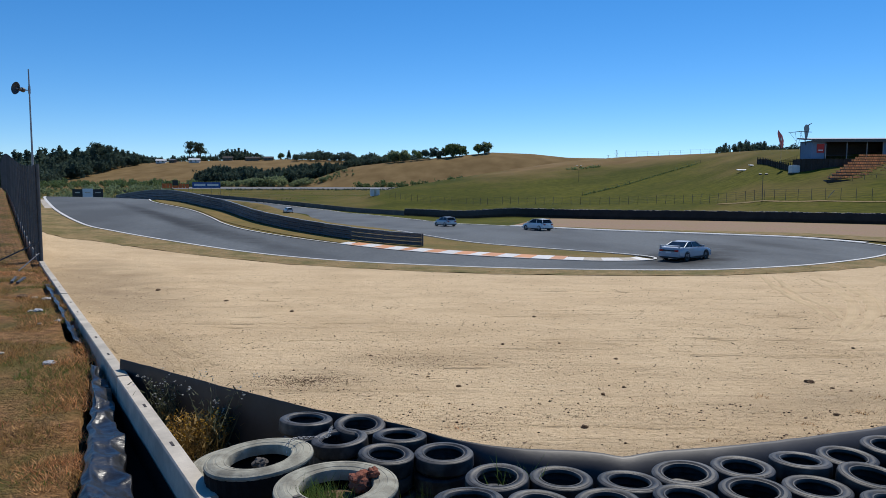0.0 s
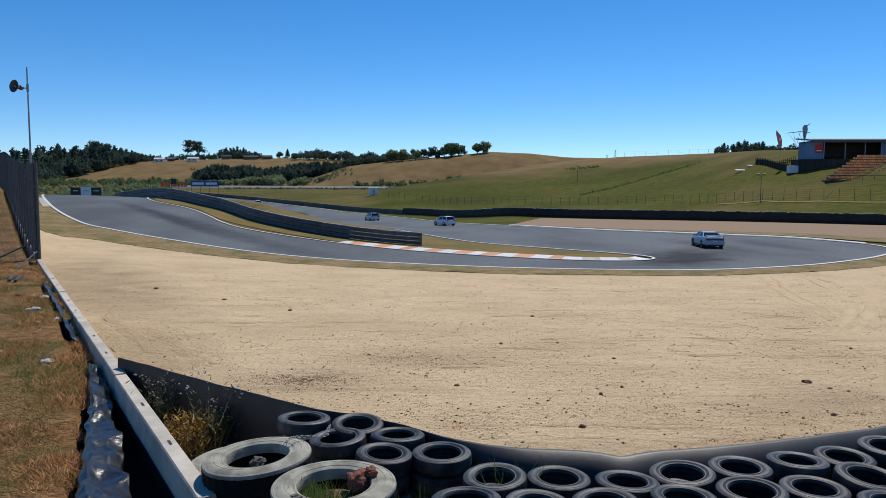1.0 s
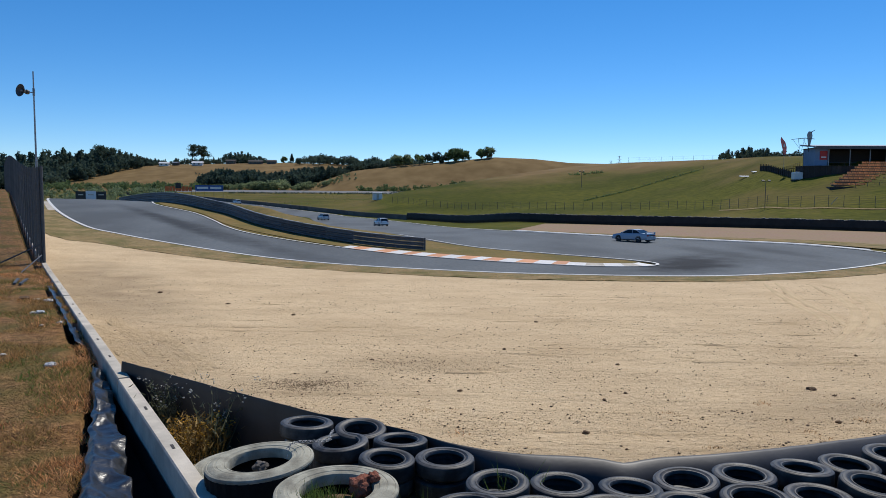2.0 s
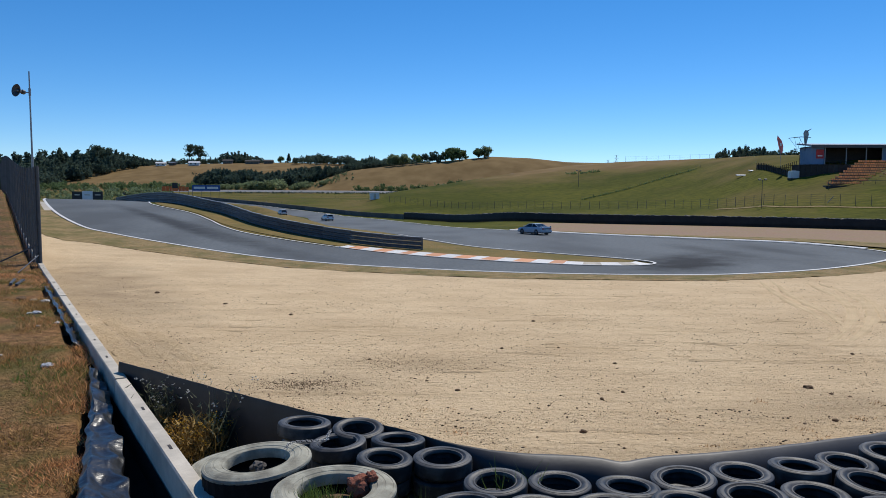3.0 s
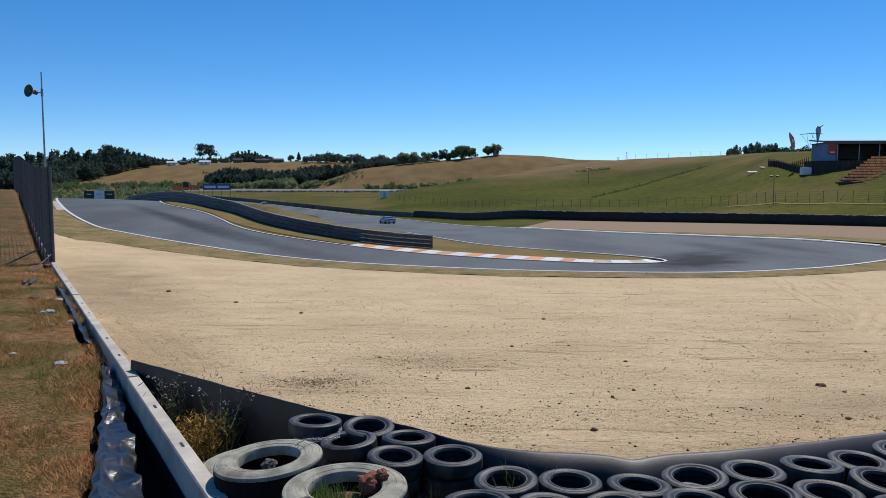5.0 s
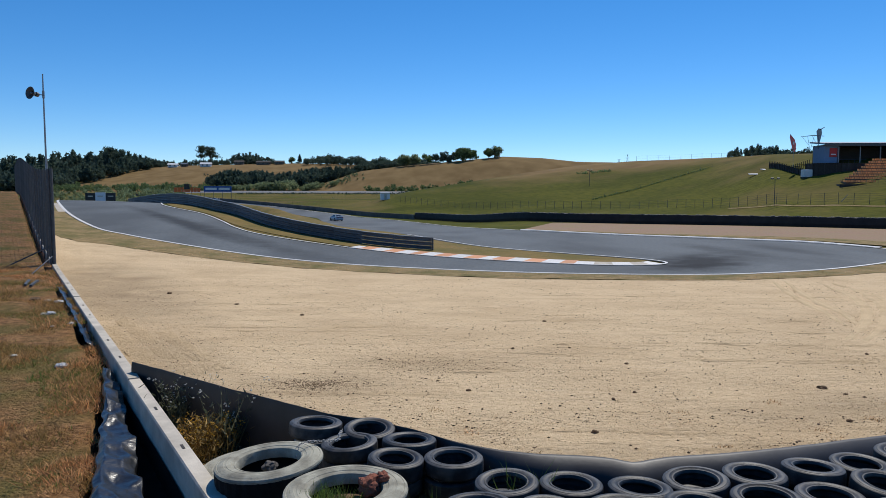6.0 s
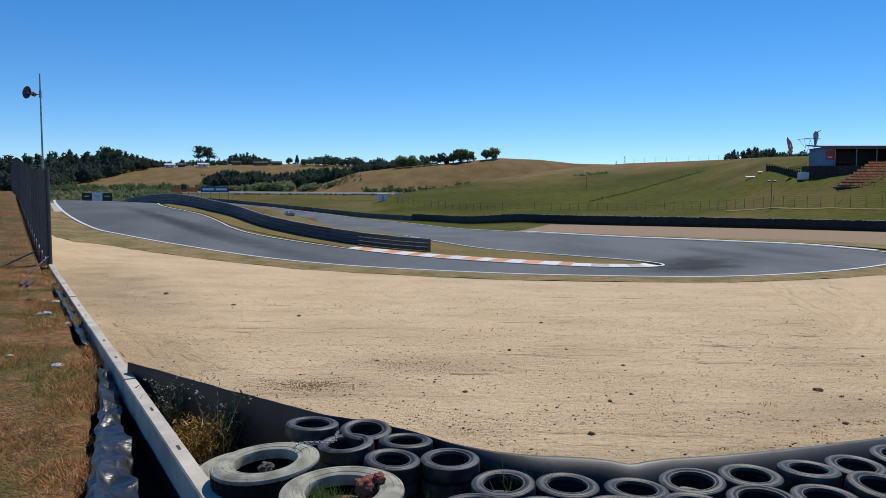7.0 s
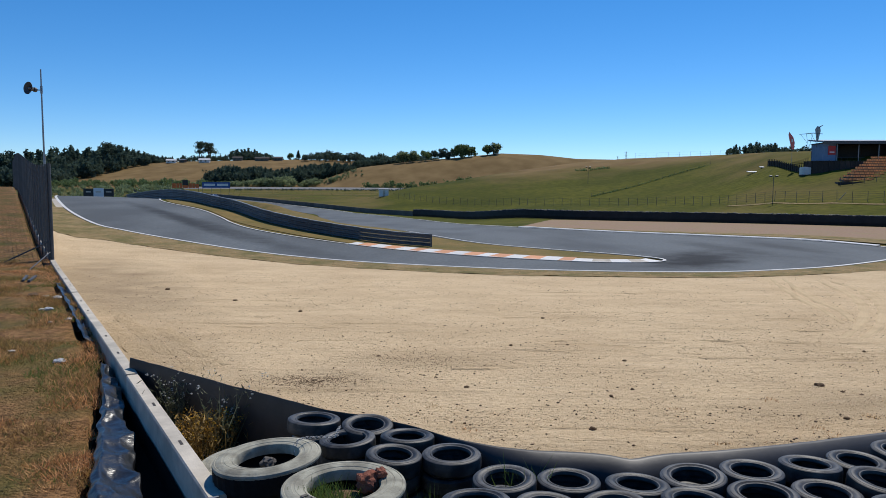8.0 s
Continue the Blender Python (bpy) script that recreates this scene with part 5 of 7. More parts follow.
def tufts():
    rng = np.random.default_rng(5)
    for c, n, z, h, lab in (((-1.11, 6.22), 420, 2.16, 0.2, "green grass growing inside a truck tyre"), ((-0.2, 6.55), 160, 1.6, 0.5, "green grass growing between the tyre stacks"), ((0.75, 6.9), 40, 1.95, 0.36, "thin green weed growing out of a tyre")):
        P = np.column_stack([rng.normal(0, 0.12, (n, 2)) + c, np.full(n, z)])
        V, Fc = blades(P, rng, h, 0.006, 0.5)
        fast("grass_tuft", V, Fc, M["green_blade"], lab, "grass")
    # soil that fills the tyre
    put_soil = lathe([(0.001, 0.03), (0.15, 0.05), (0.3, 0.0), (0.36, -0.08), (0.001, -0.1)], 20, False)
    ob = put("soil_fill", moved(put_soil, pose(-0.96, 6.32, 2.17)), M["stone"], smooth=True)
    tagged(ob, "crumbly dark soil filling a truck tyre", "soil")
    # sparse tussocks on the sand and along the ragged verge
    n = 2600
    x = rng.uniform(-26, 34, n)
    base = np.interp(x, [p[0] for p in SAND_FAR], [p[1] for p in SAND_FAR])
    y = base + rng.uniform(-0.5, 3.0, n)
    V, Fc = blades(np.column_stack([x, y, land(x, y) + 0.03]), rng, 0.05, 0.02, 1.0)
    fast("verge_grass", V, Fc, M["straw"], "ragged dry grass along the track verge", "grass")
    c = rng.uniform(0, 1, (14, 2)) * (9, 3.2) + (-1.0, 9.6)
    P = np.vstack([q + rng.normal(0, 0.09, (30, 2)) for q in c])
    P = P[P[:, 1] > 8.6 + 0.1 * np.abs(P[:, 0] - 2)]
    V, Fc = blades(np.column_stack([P, land(P[:, 0], P[:, 1]) + 0.02]), rng, 0.05, 0.006, 1.0)
    fast("sand_weeds", V, Fc, M["straw"], "tiny dry weeds sprouting from the sand", "grass")


tufts()
for k, (s, n, sz) in enumerate([(13.6, 0.9, 0.07), (16.0, 0.7, 0.10), (9.2, 1.6, 0.06), (11.8, 0.8, 0.05)]):
    p = wall_point(s, n)
    lump("litter", p[0], p[1], float(bank_height(s, n)) + 0.03, sz, M["concrete"], "pale scrap of rubbish lying in the grass", "rubbish", 40 + k, 0.35)
for k, (s, n, a) in enumerate([(20.2, 0.9, 112), (20.4, 1.1, 116)]):
    p = wall_point(s, n)
    q = pose(p[0], p[1], float(bank_height(s, n)) + 0.08, 0, 0, a)
    tagged(put("steel_bar", moved(box(-0.7, -0.04, -0.03, 0.7, 0.04, 0.03), q), M["steel_dark"]), "discarded grey steel bar in the grass", "steel bar")


def sand_ridges():
    """Low scraped ridges left by the grader, uneven along their length."""
    rng = np.random.default_rng(17)
    VV, FF, k = [], [], 0
    for _ in range(40):
        y0 = 9.5 + 26 * rng.random() ** 1.3
        x0 = rng.uniform(-0.45, 0.6) * y0
        if x0 < -2.2 - 0.633 * (y0 - 6.8) + 1.5:
            continue
        n = int(rng.uniform(14, 46))
        t = np.linspace(0, 1, n)
        L = rng.uniform(1.2, 4.5) * (0.6 + y0 / 25)
        x = x0 + L * t
        y = y0 + rng.uniform(-0.12, 0.06) * L * t + 0.10 * np.array([noise.noise((a * 0.8, y0, 0)) for a in x])
        h = (0.003 + 0.014 * rng.random() ** 2) * np.sin(np.pi * t) ** 0.5 * (0.65 + 0.6 * np.array([noise.noise((a * 5, y0, 2)) for a in x]))
        w = rng.uniform(0.05, 0.12)
        z = land(x, y) + 0.045
        V = np.concatenate([np.column_stack([x, y - w, z - 0.03]), np.column_stack([x, y - w * 0.15, z + h]), np.column_stack([x, y + w, z - 0.03])])
        i = np.arange(n - 1)
        Fc = np.concatenate([np.column_stack([i + r * n, i + 1 + r * n, i + 1 + (r + 1) * n]) for r in (0, 1)] + [np.column_stack([i + r * n, i + 1 + (r + 1) * n, i + (r + 1) * n]) for r in (0, 1)])
        VV.append(V)
        FF.append(Fc + k)
        k += len(V)
    # washboard marks beside the barrier
    for col, lo, hi in ((0.75, 7.0, 17.0), (1.35, 8.0, 19.0), (1.95, 8.5, 15.0)):
        s = lo
        while s < hi:
            s += rng.uniform(0.13, 0.22)
            t = np.linspace(0, 1, 7)
            P = np.array([wall_point(s + 0.05 * q, -col - 0.5 * q) for q in t])
            h = rng.uniform(0.008, 0.024) * np.sin(np.pi * t) ** 0.5
            z = land(P[:, 0], P[:, 1]) + 0.045
            e = WALL_DIR * 0.07
            V = np.concatenate([np.column_stack([P - e, z - 0.03]), np.column_stack([P, z + h]), np.column_stack([P + e, z - 0.03])])
            i = np.arange(6)
            Fc = np.concatenate([np.column_stack([i + r * 7, i + 1 + r * 7, i + 1 + (r + 1) * 7]) for r in (0, 1)] + [np.column_stack([i + r * 7, i + 1 + (r + 1) * 7, i + (r + 1) * 7]) for r in (0, 1)])
            VV.append(V)
            FF.append(Fc + k)
            k += len(V)
    fast("sand_ridges", np.vstack(VV), np.vstack(FF), M["sand"], "low scraped ridges in the raked sand", "sand")


sand_ridges()


# ---- litter on the bank ----
for k, (s0, n0, size, m) in enumerate(((13.6, 0.75, 0.11, "plastic_grey"), (8.1, 0.85, 0.10, "plastic_grey"), (15.6, 0.45, 0.13, "plastic_grey"), (16.3, 1.0, 0.15, "stone"), (12.0, 0.4, 0.08, "plastic_grey"))):
    p = wall_point(s0, n0)
    lump("plastic_scrap" if m != "stone" else "clod", p[0], p[1], float(bank_height(s0, n0)) + 0.03, size, M[m], "torn scrap of pale plastic caught in the dry grass" if m != "stone" else "dark clod of earth on the dry grass", "plastic scrap" if m != "stone" else "clod", 40 + k, 0.45)


# ---- trees and scrub ----
def clumps(centres, sizes, rng, per=5):
    """Sprays of small leaves: bent four-cornered pieces turned every way round each centre."""
    C = np.repeat(np.asarray(centres), per, 0)
    z = np.repeat(np.asarray(sizes), per)[:, None]
    n = len(C)
    C = C + rng.normal(0, 0.55, (n, 3)) * z
    u = rng.normal(0, 1, (n, 3))
    u /= np.linalg.norm(u, axis=1)[:, None]
    v = np.cross(u, rng.normal(0, 1, (n, 3)))
    v /= np.linalg.norm(v, axis=1)[:, None]
    w = np.cross(u, v)
    k = z * rng.uniform(0.45, 0.95, (n, 1))
    V = np.stack([C - u * k, C - v * k * 0.7 + w * k * 0.3, C + u * k, C + v * k * 0.7 + w * k * 0.3], 1).reshape(-1, 3)
    i = np.arange(n)[:, None] * 4
    return V, np.concatenate([i + [0, 1, 2], i + [0, 2, 3]], 0)


def crown_points(kind, h, rng, n):
    """Centres and sizes of leaf clumps for a tree of height h standing at 0."""
    if kind == "pine":
        t = rng.random(n) ** 0.8
        z = h * (0.22 + 0.78 * t)
        r = h * 0.24 * (1 - t) ** 0.75 * (0.65 + 0.5 * np.abs(np.sin(t * 17 + rng.random() * 6))) + 0.1
        a = rng.uniform(0, 2 * np.pi, n)
        q = np.sqrt(rng.random(n)) * r
        return np.column_stack([np.cos(a) * q, np.sin(a) * q, z]), h * 0.055 * (1.25 - 0.6 * t)
    if kind == "layered":
        k = 6
        lob = np.column_stack([rng.normal(0, h * 0.19, k), rng.normal(0, h * 0.19, k), h * np.linspace(0.5, 0.93, k)])
        i = rng.integers(0, k, n)
        P = lob[i] + rng.normal(0, 1, (n, 3)) * (h * 0.11, h * 0.11, h * 0.04)
        return P, np.full(n, h * 0.045)
    if kind == "round":
        k = 16
        d = rng.normal(0, 1, (k, 3))
        d /= np.linalg.norm(d, axis=1)[:, None]
        lob = d * (h * 0.50, h * 0.40, h * 0.27) * rng.uniform(0.55, 1.0, (k, 1)) + (0, 0, h * 0.43)
        i = rng.integers(0, k, n)
        e = rng.normal(0, 1, (n, 3))
        e /= np.linalg.norm(e, axis=1)[:, None]
        return lob[i] + e * h * 0.19 * rng.uniform(0.5, 1.0, (n, 1)), np.full(n, h * 0.05)
    k = 9
    d = rng.normal(0, 1, (k, 3))
    d /= np.linalg.norm(d, axis=1)[:, None]
    low = 0.48 if kind == "broad" else 0.38
    lob = d * (h * 0.36, h * 0.36, h * 0.28) * rng.uniform(0.6, 1.1, (k, 1)) + (0, 0, h * low)
    i = rng.integers(0, k, n)
    e = rng.normal(0, 1, (n, 3))
    e /= np.linalg.norm(e, axis=1)[:, None]
    P = lob[i] + e * h * 0.17 * rng.uniform(0.5, 1.0, (n, 1))
    P[:, 2] = np.maximum(P[:, 2], h * (0.10 if kind == "broad" else 0.04))
    return P, np.full(n, h * 0.058)


def tree(name, label, x, y, h, kind, leaf, seed, n=420):
    rng = np.random.default_rng(seed)
    t = thing(name, label, "tree", pose(x, y, gz(x, y) - 0.1))
    P, S = crown_points(kind, h, rng, n)
    limbs = [tube((0, 0, -0.3), (rng.normal(0, 0.1), rng.normal(0, 0.1), h * 0.55), h * 0.028, h * 0.014)]
    for q in P[rng.integers(0, n, 7)]:
        limbs.append(tube((0, 0, h * rng.uniform(0.28, 0.5)), tuple(q), h * 0.010, h * 0.003, 5))
    put("trunk", join(limbs), M["bark"], t)
    V, Fc = clumps(P, S * rng.uniform(0.55, 1.15, n), rng)
    ob = fast("crown", V, Fc, leaf, "", "", "")
    ob.parent = t


def wood(name, label, spots, heights, kind, leaf, seed, n=46):
    """A stand of far trees as one mass: stems and leaf clumps."""
    rng = np.random.default_rng(seed)
    VV, FF, k = [], [], 0
    for (x, y), h in zip(spots, heights):
        z = gz(x, y)
        kd = kind if isinstance(kind, str) else kind[rng.integers(0, len(kind))]
        P, S = crown_points(kd, h, rng, n)
        V, Fc = clumps(P + (x, y, z), S * rng.uniform(0.9, 1.9, n), rng)
        VV.append(V)
        FF.append(Fc + k)
        k += len(V)
        sv, sf = tube((x, y, z - 0.3), (x, y, z + h * 0.6), h * 0.02, h * 0.012, 4)
        tri = [(f[0], f[1], f[2]) for f in sf] + [(f[0], f[2], f[3]) for f in sf if len(f) == 4]
        VV.append(np.array(sv))
        FF.append(np.array(tri) + k)
        k += len(sv)
    fast(name, np.vstack(VV), np.vstack(FF), leaf, label, "trees")


def at_bearing(a, y):
    return np.column_stack([a * y, y])


rng0 = np.random.default_rng(21)


def to_rise(a, y, bearings, rises, low=0.72, full=1.27):
    """Heights of trees whose tops reach the skyline's slope as it runs along the bearings."""
    top = 5 + y * np.interp(a, bearings, rises)
    return np.maximum(top - land(a * y, y), 2.0) * full * rng0.uniform(low, 1.03, len(a))


# wood on the far left ridge, its foot along the straw field
a = rng0.uniform(-0.72, -0.40, 900)
foot = np.interp(a, [-0.72, -0.60, -0.565, -0.533, -0.502, -0.47, -0.4235, -0.40], [470, 470, 490, 556, 582, 606, 648, 668])
back = rng0.random(900)
y = foot - 8 + 125 * back
h = to_rise(a, y, [-0.72, -0.60, -0.56, -0.54, -0.50, -0.46, -0.44, -0.42, -0.40], [0.042, 0.042, 0.047, 0.049, 0.052, 0.054, 0.052, 0.045, 0.043])
wood("forest", "dark mixed wood covering the far ridge", at_bearing(a, y), np.where(back > 0.6, h, np.minimum(h, rng0.uniform(8, 15, 900))), ("bush", "bush", "pine"), M["pine"], 1, 56)
a = rng0.uniform(-0.42, -0.20, 190)
y = 690 + 40 * rng0.random(190)
wood("forest", "line of dark trees along the ridge top", at_bearing(a, y), to_rise(a, y, [-0.42, -0.39, -0.36, -0.33, -0.31, -0.30, -0.27, -0.25, -0.245, -0.22, -0.20], [0.045, 0.043, 0.045, 0.046, 0.045, 0.053, 0.052, 0.048, 0.044, 0.040, 0.039]), ("bush", "broad", "pine"), M["pine"], 2, 56)
a = rng0.uniform(-0.205, -0.02, 170)
y = 640 + 60 * rng0.random(170)
wood("forest", "ragged dark trees along the skyline", at_bearing(a, y), to_rise(a, y, [-0.205, -0.19, -0.175, -0.15, -0.13, -0.12, -0.09, -0.06, -0.04, -0.02], [0.047, 0.051, 0.053, 0.049, 0.050, 0.046, 0.048, 0.048, 0.046, 0.044]), ("bush", "broad"), M["pine"], 3, 56)
a = rng0.uniform(-0.135, -0.035, 80)
wood("forest", "dark trees along the top of the brown hill", at_bearing(a, 530 + 22 * rng0.random(80)), rng0.uniform(4, 8, 80) * np.interp(a, [-0.2, -0.08, -0.035], [1.1, 0.9, 0.6]), ("bush", "broad"), M["pine"], 13, 56)
# plantation below the ridge
a = rng0.uniform(-0.345, -0.123, 720)
y = 515 + 70 * rng0.random(720)
wood("plantation", "dense dark conifer plantation below the ridge", at_bearing(a, y), to_rise(a, y, [-0.345, -0.325, -0.312, -0.30, -0.285, -0.265, -0.25, -0.235, -0.205, -0.175, -0.145, -0.125, -0.119], [0.020, 0.029, 0.036, 0.033, 0.030, 0.033, 0.028, 0.029, 0.034, 0.037, 0.037, 0.033, 0.02], 0.72, 0.98), ("pine", "bush", "bush"), M["pine"], 4, 50)
# willows along the valley
a = rng0.uniform(-0.38, -0.122, 210)
y = 478 + 26 * rng0.random(210)
wood("willows", "grey-green willows along the valley floor", at_bearing(a, y), to_rise(a, y, [-0.38, -0.30, -0.27, -0.24, -0.222, -0.215, -0.20, -0.19, -0.18, -0.165, -0.155, -0.148, -0.14, -0.122, -0.118], [0.010, 0.013, 0.018, 0.019, 0.021, 0.009, 0.015, 0.018, 0.011, 0.020, 0.021, 0.012, 0.021, 0.022, 0.009], 0.65, 1.15), "bush", M["leaf_pale"], 5, 56)
a = rng0.uniform(-0.60, -0.34, 170)
wood("hedgerow", "uneven green hedgerow below the straw field", at_bearing(a, 440 + 60 * rng0.random(170)), rng0.uniform(3.5, 7, 170), "bush", M["leaf"], 6)
a = rng0.uniform(-0.60, -0.37, 170)
wood("hedgerow", "pale scrub behind the crest of the track", at_bearing(a, 230 + 170 * rng0.random(170)), rng0.uniform(2, 5, 170), "bush", M["leaf_pale"], 16)
a = rng0.uniform(-0.125, 0.025, 70)
wood("hedgerow", "dark scrub at the foot of the brown hill", at_bearing(a, 440 - 60 * np.clip(a * 20, 0, 1) + 14 * rng0.random(70)), rng0.uniform(2, 5.5, 70), "bush", M["leaf"], 7)
a = rng0.uniform(-0.30, -0.06, 260)
wood("hedgerow", "dark reeds in front of the far road", at_bearing(a, 372 + 18 * rng0.random(260)), rng0.uniform(0.6, 1.5, 260), "bush", M["pine"], 8, 24)
# rough wet ground on the flat
a = rng0.uniform(-0.31, -0.08, 1300)
y = 225 + 190 * rng0.random(1300) ** 0.6
keep = (a * y) > (-50 - (y - 225) * 0.85 + 8)
wood("marsh_scrub", "rough green and straw tussocks on wet ground", at_bearing(a, y)[keep], rng0.uniform(0.15, 0.5, 1300)[keep], "bush", M["scrub"], 9, 10)
a = rng0.uniform(-0.31, -0.09, 500)
y = rng0.uniform(235, 405, 500)
keep = ((a * y) > (-50 - (y - 225) * 0.85 + 8)) & (np.sin(y * 0.09 + a * 40) > 0.5)
wood("marsh_rushes", "dark rushes in bands on wet ground", at_bearing(a, y)[keep], rng0.uniform(0.3, 0.8, 500)[keep], "bush", M["leaf"], 19, 12)
# trees on the right-hand skyline
a = rng0.uniform(0.375, 0.492, 110)
wood("forest", "dark pines behind the grandstand hill", at_bearing(a, 250 + 25 * rng0.random(110)), rng0.uniform(2.5, 5.2, 110) * np.interp(a, [0.375, 0.42, 0.49], [0.5, 1, 1]), ("pine", "bush", "broad"), M["pine"], 10)

SINGLE = [
    (-0.527, 640, 21.2, "pine", "pine", "tall dark pine above the ridge wood"), (-0.505, 650, 17.5, "pine", "pine", "dark conifer above the ridge wood"),
    (-0.478, 640, 21.2, "layered", "pine", "flat-topped dark pine above the ridge wood"), (-0.462, 645, 20, "layered", "pine", "dark spreading pine above the ridge wood"), (-0.548, 640, 15, "pine", "pine", "slim dark conifer above the ridge wood"),
    (-0.349, 690, 18, "layered", "pine", "tall cloud-crowned pine on the skyline"), (-0.336, 690, 18, "layered", "pine", "tall dark pine beside another on the skyline"),
    (-0.224, 690, 9, "broad", "leaf", "round green tree beside farm roofs"), (-0.212, 690, 9, "pine", "pine", "pointed dark conifer beside farm roofs"),
    (-0.120, 560, 10, "round", "pine", "wind-shaped dark pine on the skyline"), (-0.098, 560, 9, "round", "pine", "broad dark pine by a farmhouse"),
    (-0.067, 512, 10, "round", "leaf_pale", "pale green broadleaf tree by the field"), (-0.055, 512, 10, "round", "leaf_pale", "pale green tree by the field"),
    (-0.036, 512, 9.2, "broad", "leaf", "thin open-crowned tree on the hill edge"), (-0.018, 512, 9.6, "round", "pine", "dark dense tree on the hill edge"), (-0.006, 512, 11, "bush", "pine", "dark leaning tree on the hill edge"), (0.004, 512, 7.6, "broad", "leaf", "small thin tree on the hill edge"),
    (0.013, 512, 12, "round", "leaf", "full green tree on the brown hill"), (0.023, 512, 10.5, "round", "leaf", "round green tree on the brown hill"), (0.033, 512, 3.2, "bush", "leaf", "small bush on the brown hill"),
    (0.057, 512, 10, "round", "leaf_pale", "round spreading tree on the brown hilltop"), (0.049, 512, 8.5, "round", "leaf", "green tree on the brown hilltop"),
]
for k, (a, y, h, kd, lf, lab) in enumerate(SINGLE):
    tree("tree", lab, a * y, y, h, kd, M[lf], 100 + k, 900 if kd == "round" else 420)


# ---- far road, buildings, signs ----
strip = curve([(-168, 424), (-110, 420), (-60, 412), (-16, 398)], 3)
sa, sb = offset(strip, -8), offset(strip, 8)
sv = [(*p, z) for p, z in zip(sa, land(sa[:, 0], sa[:, 1]) + 0.1)] + [(*p, z) for p, z in zip(sb, land(sa[:, 0], sa[:, 1]) + 1.35)] + [(*p, z) for p, z in zip(sb, land(sb[:, 0], sb[:, 1]) - 0.5)]
sn = len(strip)
tagged(put("far_road", up((sv, [(r * sn + q, r * sn + q + 1, (r + 1) * sn + q + 1, (r + 1) * sn + q) for r in (0, 1) for q in range(sn - 1)])), M["far_track"], smooth=True), "pale grey banked far stretch of track across the valley", "road", kind="structure")


def house(x, y, w, d, h, turn, roof, label):
    b = thing("farm_house", label, "house", pose(x, y, gz(x, y) - 0.2, 0, 0, turn))
    put("wall", box(-w / 2, -d / 2, 0, w / 2, d / 2, h), M["white"] if roof == M["white"] else M["concrete_far"], b)
    e = 0.5
    V = [(-w / 2 - e, -d / 2 - e, h), (w / 2 + e, -d / 2 - e, h), (w / 2 + e, d / 2 + e, h), (-w / 2 - e, d / 2 + e, h), (-w / 2 - e, 0, h + d * 0.28), (w / 2 + e, 0, h + d * 0.28)]
    put("roof", (V, [(0, 1, 5, 4), (2, 3, 4, 5), (0, 4, 3), (1, 2, 5), (0, 3, 2, 1)]), roof, b)
    for k in range(int(w // 4)):
        wx = -w / 2 + 2 + 4 * k
        put("window", box(wx - 0.7, -d / 2 - 0.05, h * 0.35, wx + 0.7, -d / 2 + 0.1, h * 0.8), M["glass"], b)


for a, y, w, d, h, tn, rf in ((-0.388, 648, 8, 5, 2.4, 8, "white"), (-0.372, 650, 5, 4, 2.2, -12, "steel"), (-0.342, 645, 9, 5, 2.4, 5, "white"), (-0.296, 668, 8, 5, 2.6, 4, "wood_dark"), (-0.262, 655, 12, 5, 2.2, 0, "wood_dark"), (-0.24, 655, 8, 5, 2.2, 10, "wood_dark"), (-0.094, 540, 9, 5, 2.6, -6, "wood_dark"), (0.060, 516, 4, 3, 1.8, 0, "white")):
    house(a * y, y, w, d, h, tn, M[rf], "low white farm building with a shallow roof" if rf == "white" else "low farm building with a grey roof")


def shed():
    x, y = -22.9, 243
    s = thing("shed", "small white marshal shed on the grass", "shed", pose(x, y, gz(x, y) - 0.1, 0, 0, 12))
    put("wall", box(-1.5, -1.2, 0, 1.5, 1.2, 2.4), M["white"], s)
    put("roof", moved(box(-1.7, -1.4, 0, 1.7, 1.4, 0.12), pose(0, 0, 2.45, 5, 0, 0)), M["steel"], s)
    put("door", box(-0.4, -1.25, 0, 0.4, -1.19, 2.0), M["concrete"], s)


shed()


def hoarding(name, label, x, y, z0, w, h, panels, turn=0):
    """A board on posts; panels: (x0, z0, x1, z1, material) laid on its face."""
    b = thing(name, label, "sign board", pose(x, y, 0, 0, 0, turn))
    g = gz(x, y)
    for px in np.linspace(-w / 2 + 0.2, w / 2 - 0.2, max(2, int(w // 3) + 1)):
        put("post", box(px - 0.06, 0.05, g - 0.3, px + 0.06, 0.17, z0 + h), M["steel_dark"], b)
    for i, (x0, a0, x1, a1, m, dep) in enumerate(panels):
        put("panel", box(x0, -0.03 - dep, z0 + a0, x1, 0.04 - dep, z0 + a1), M[m], b)


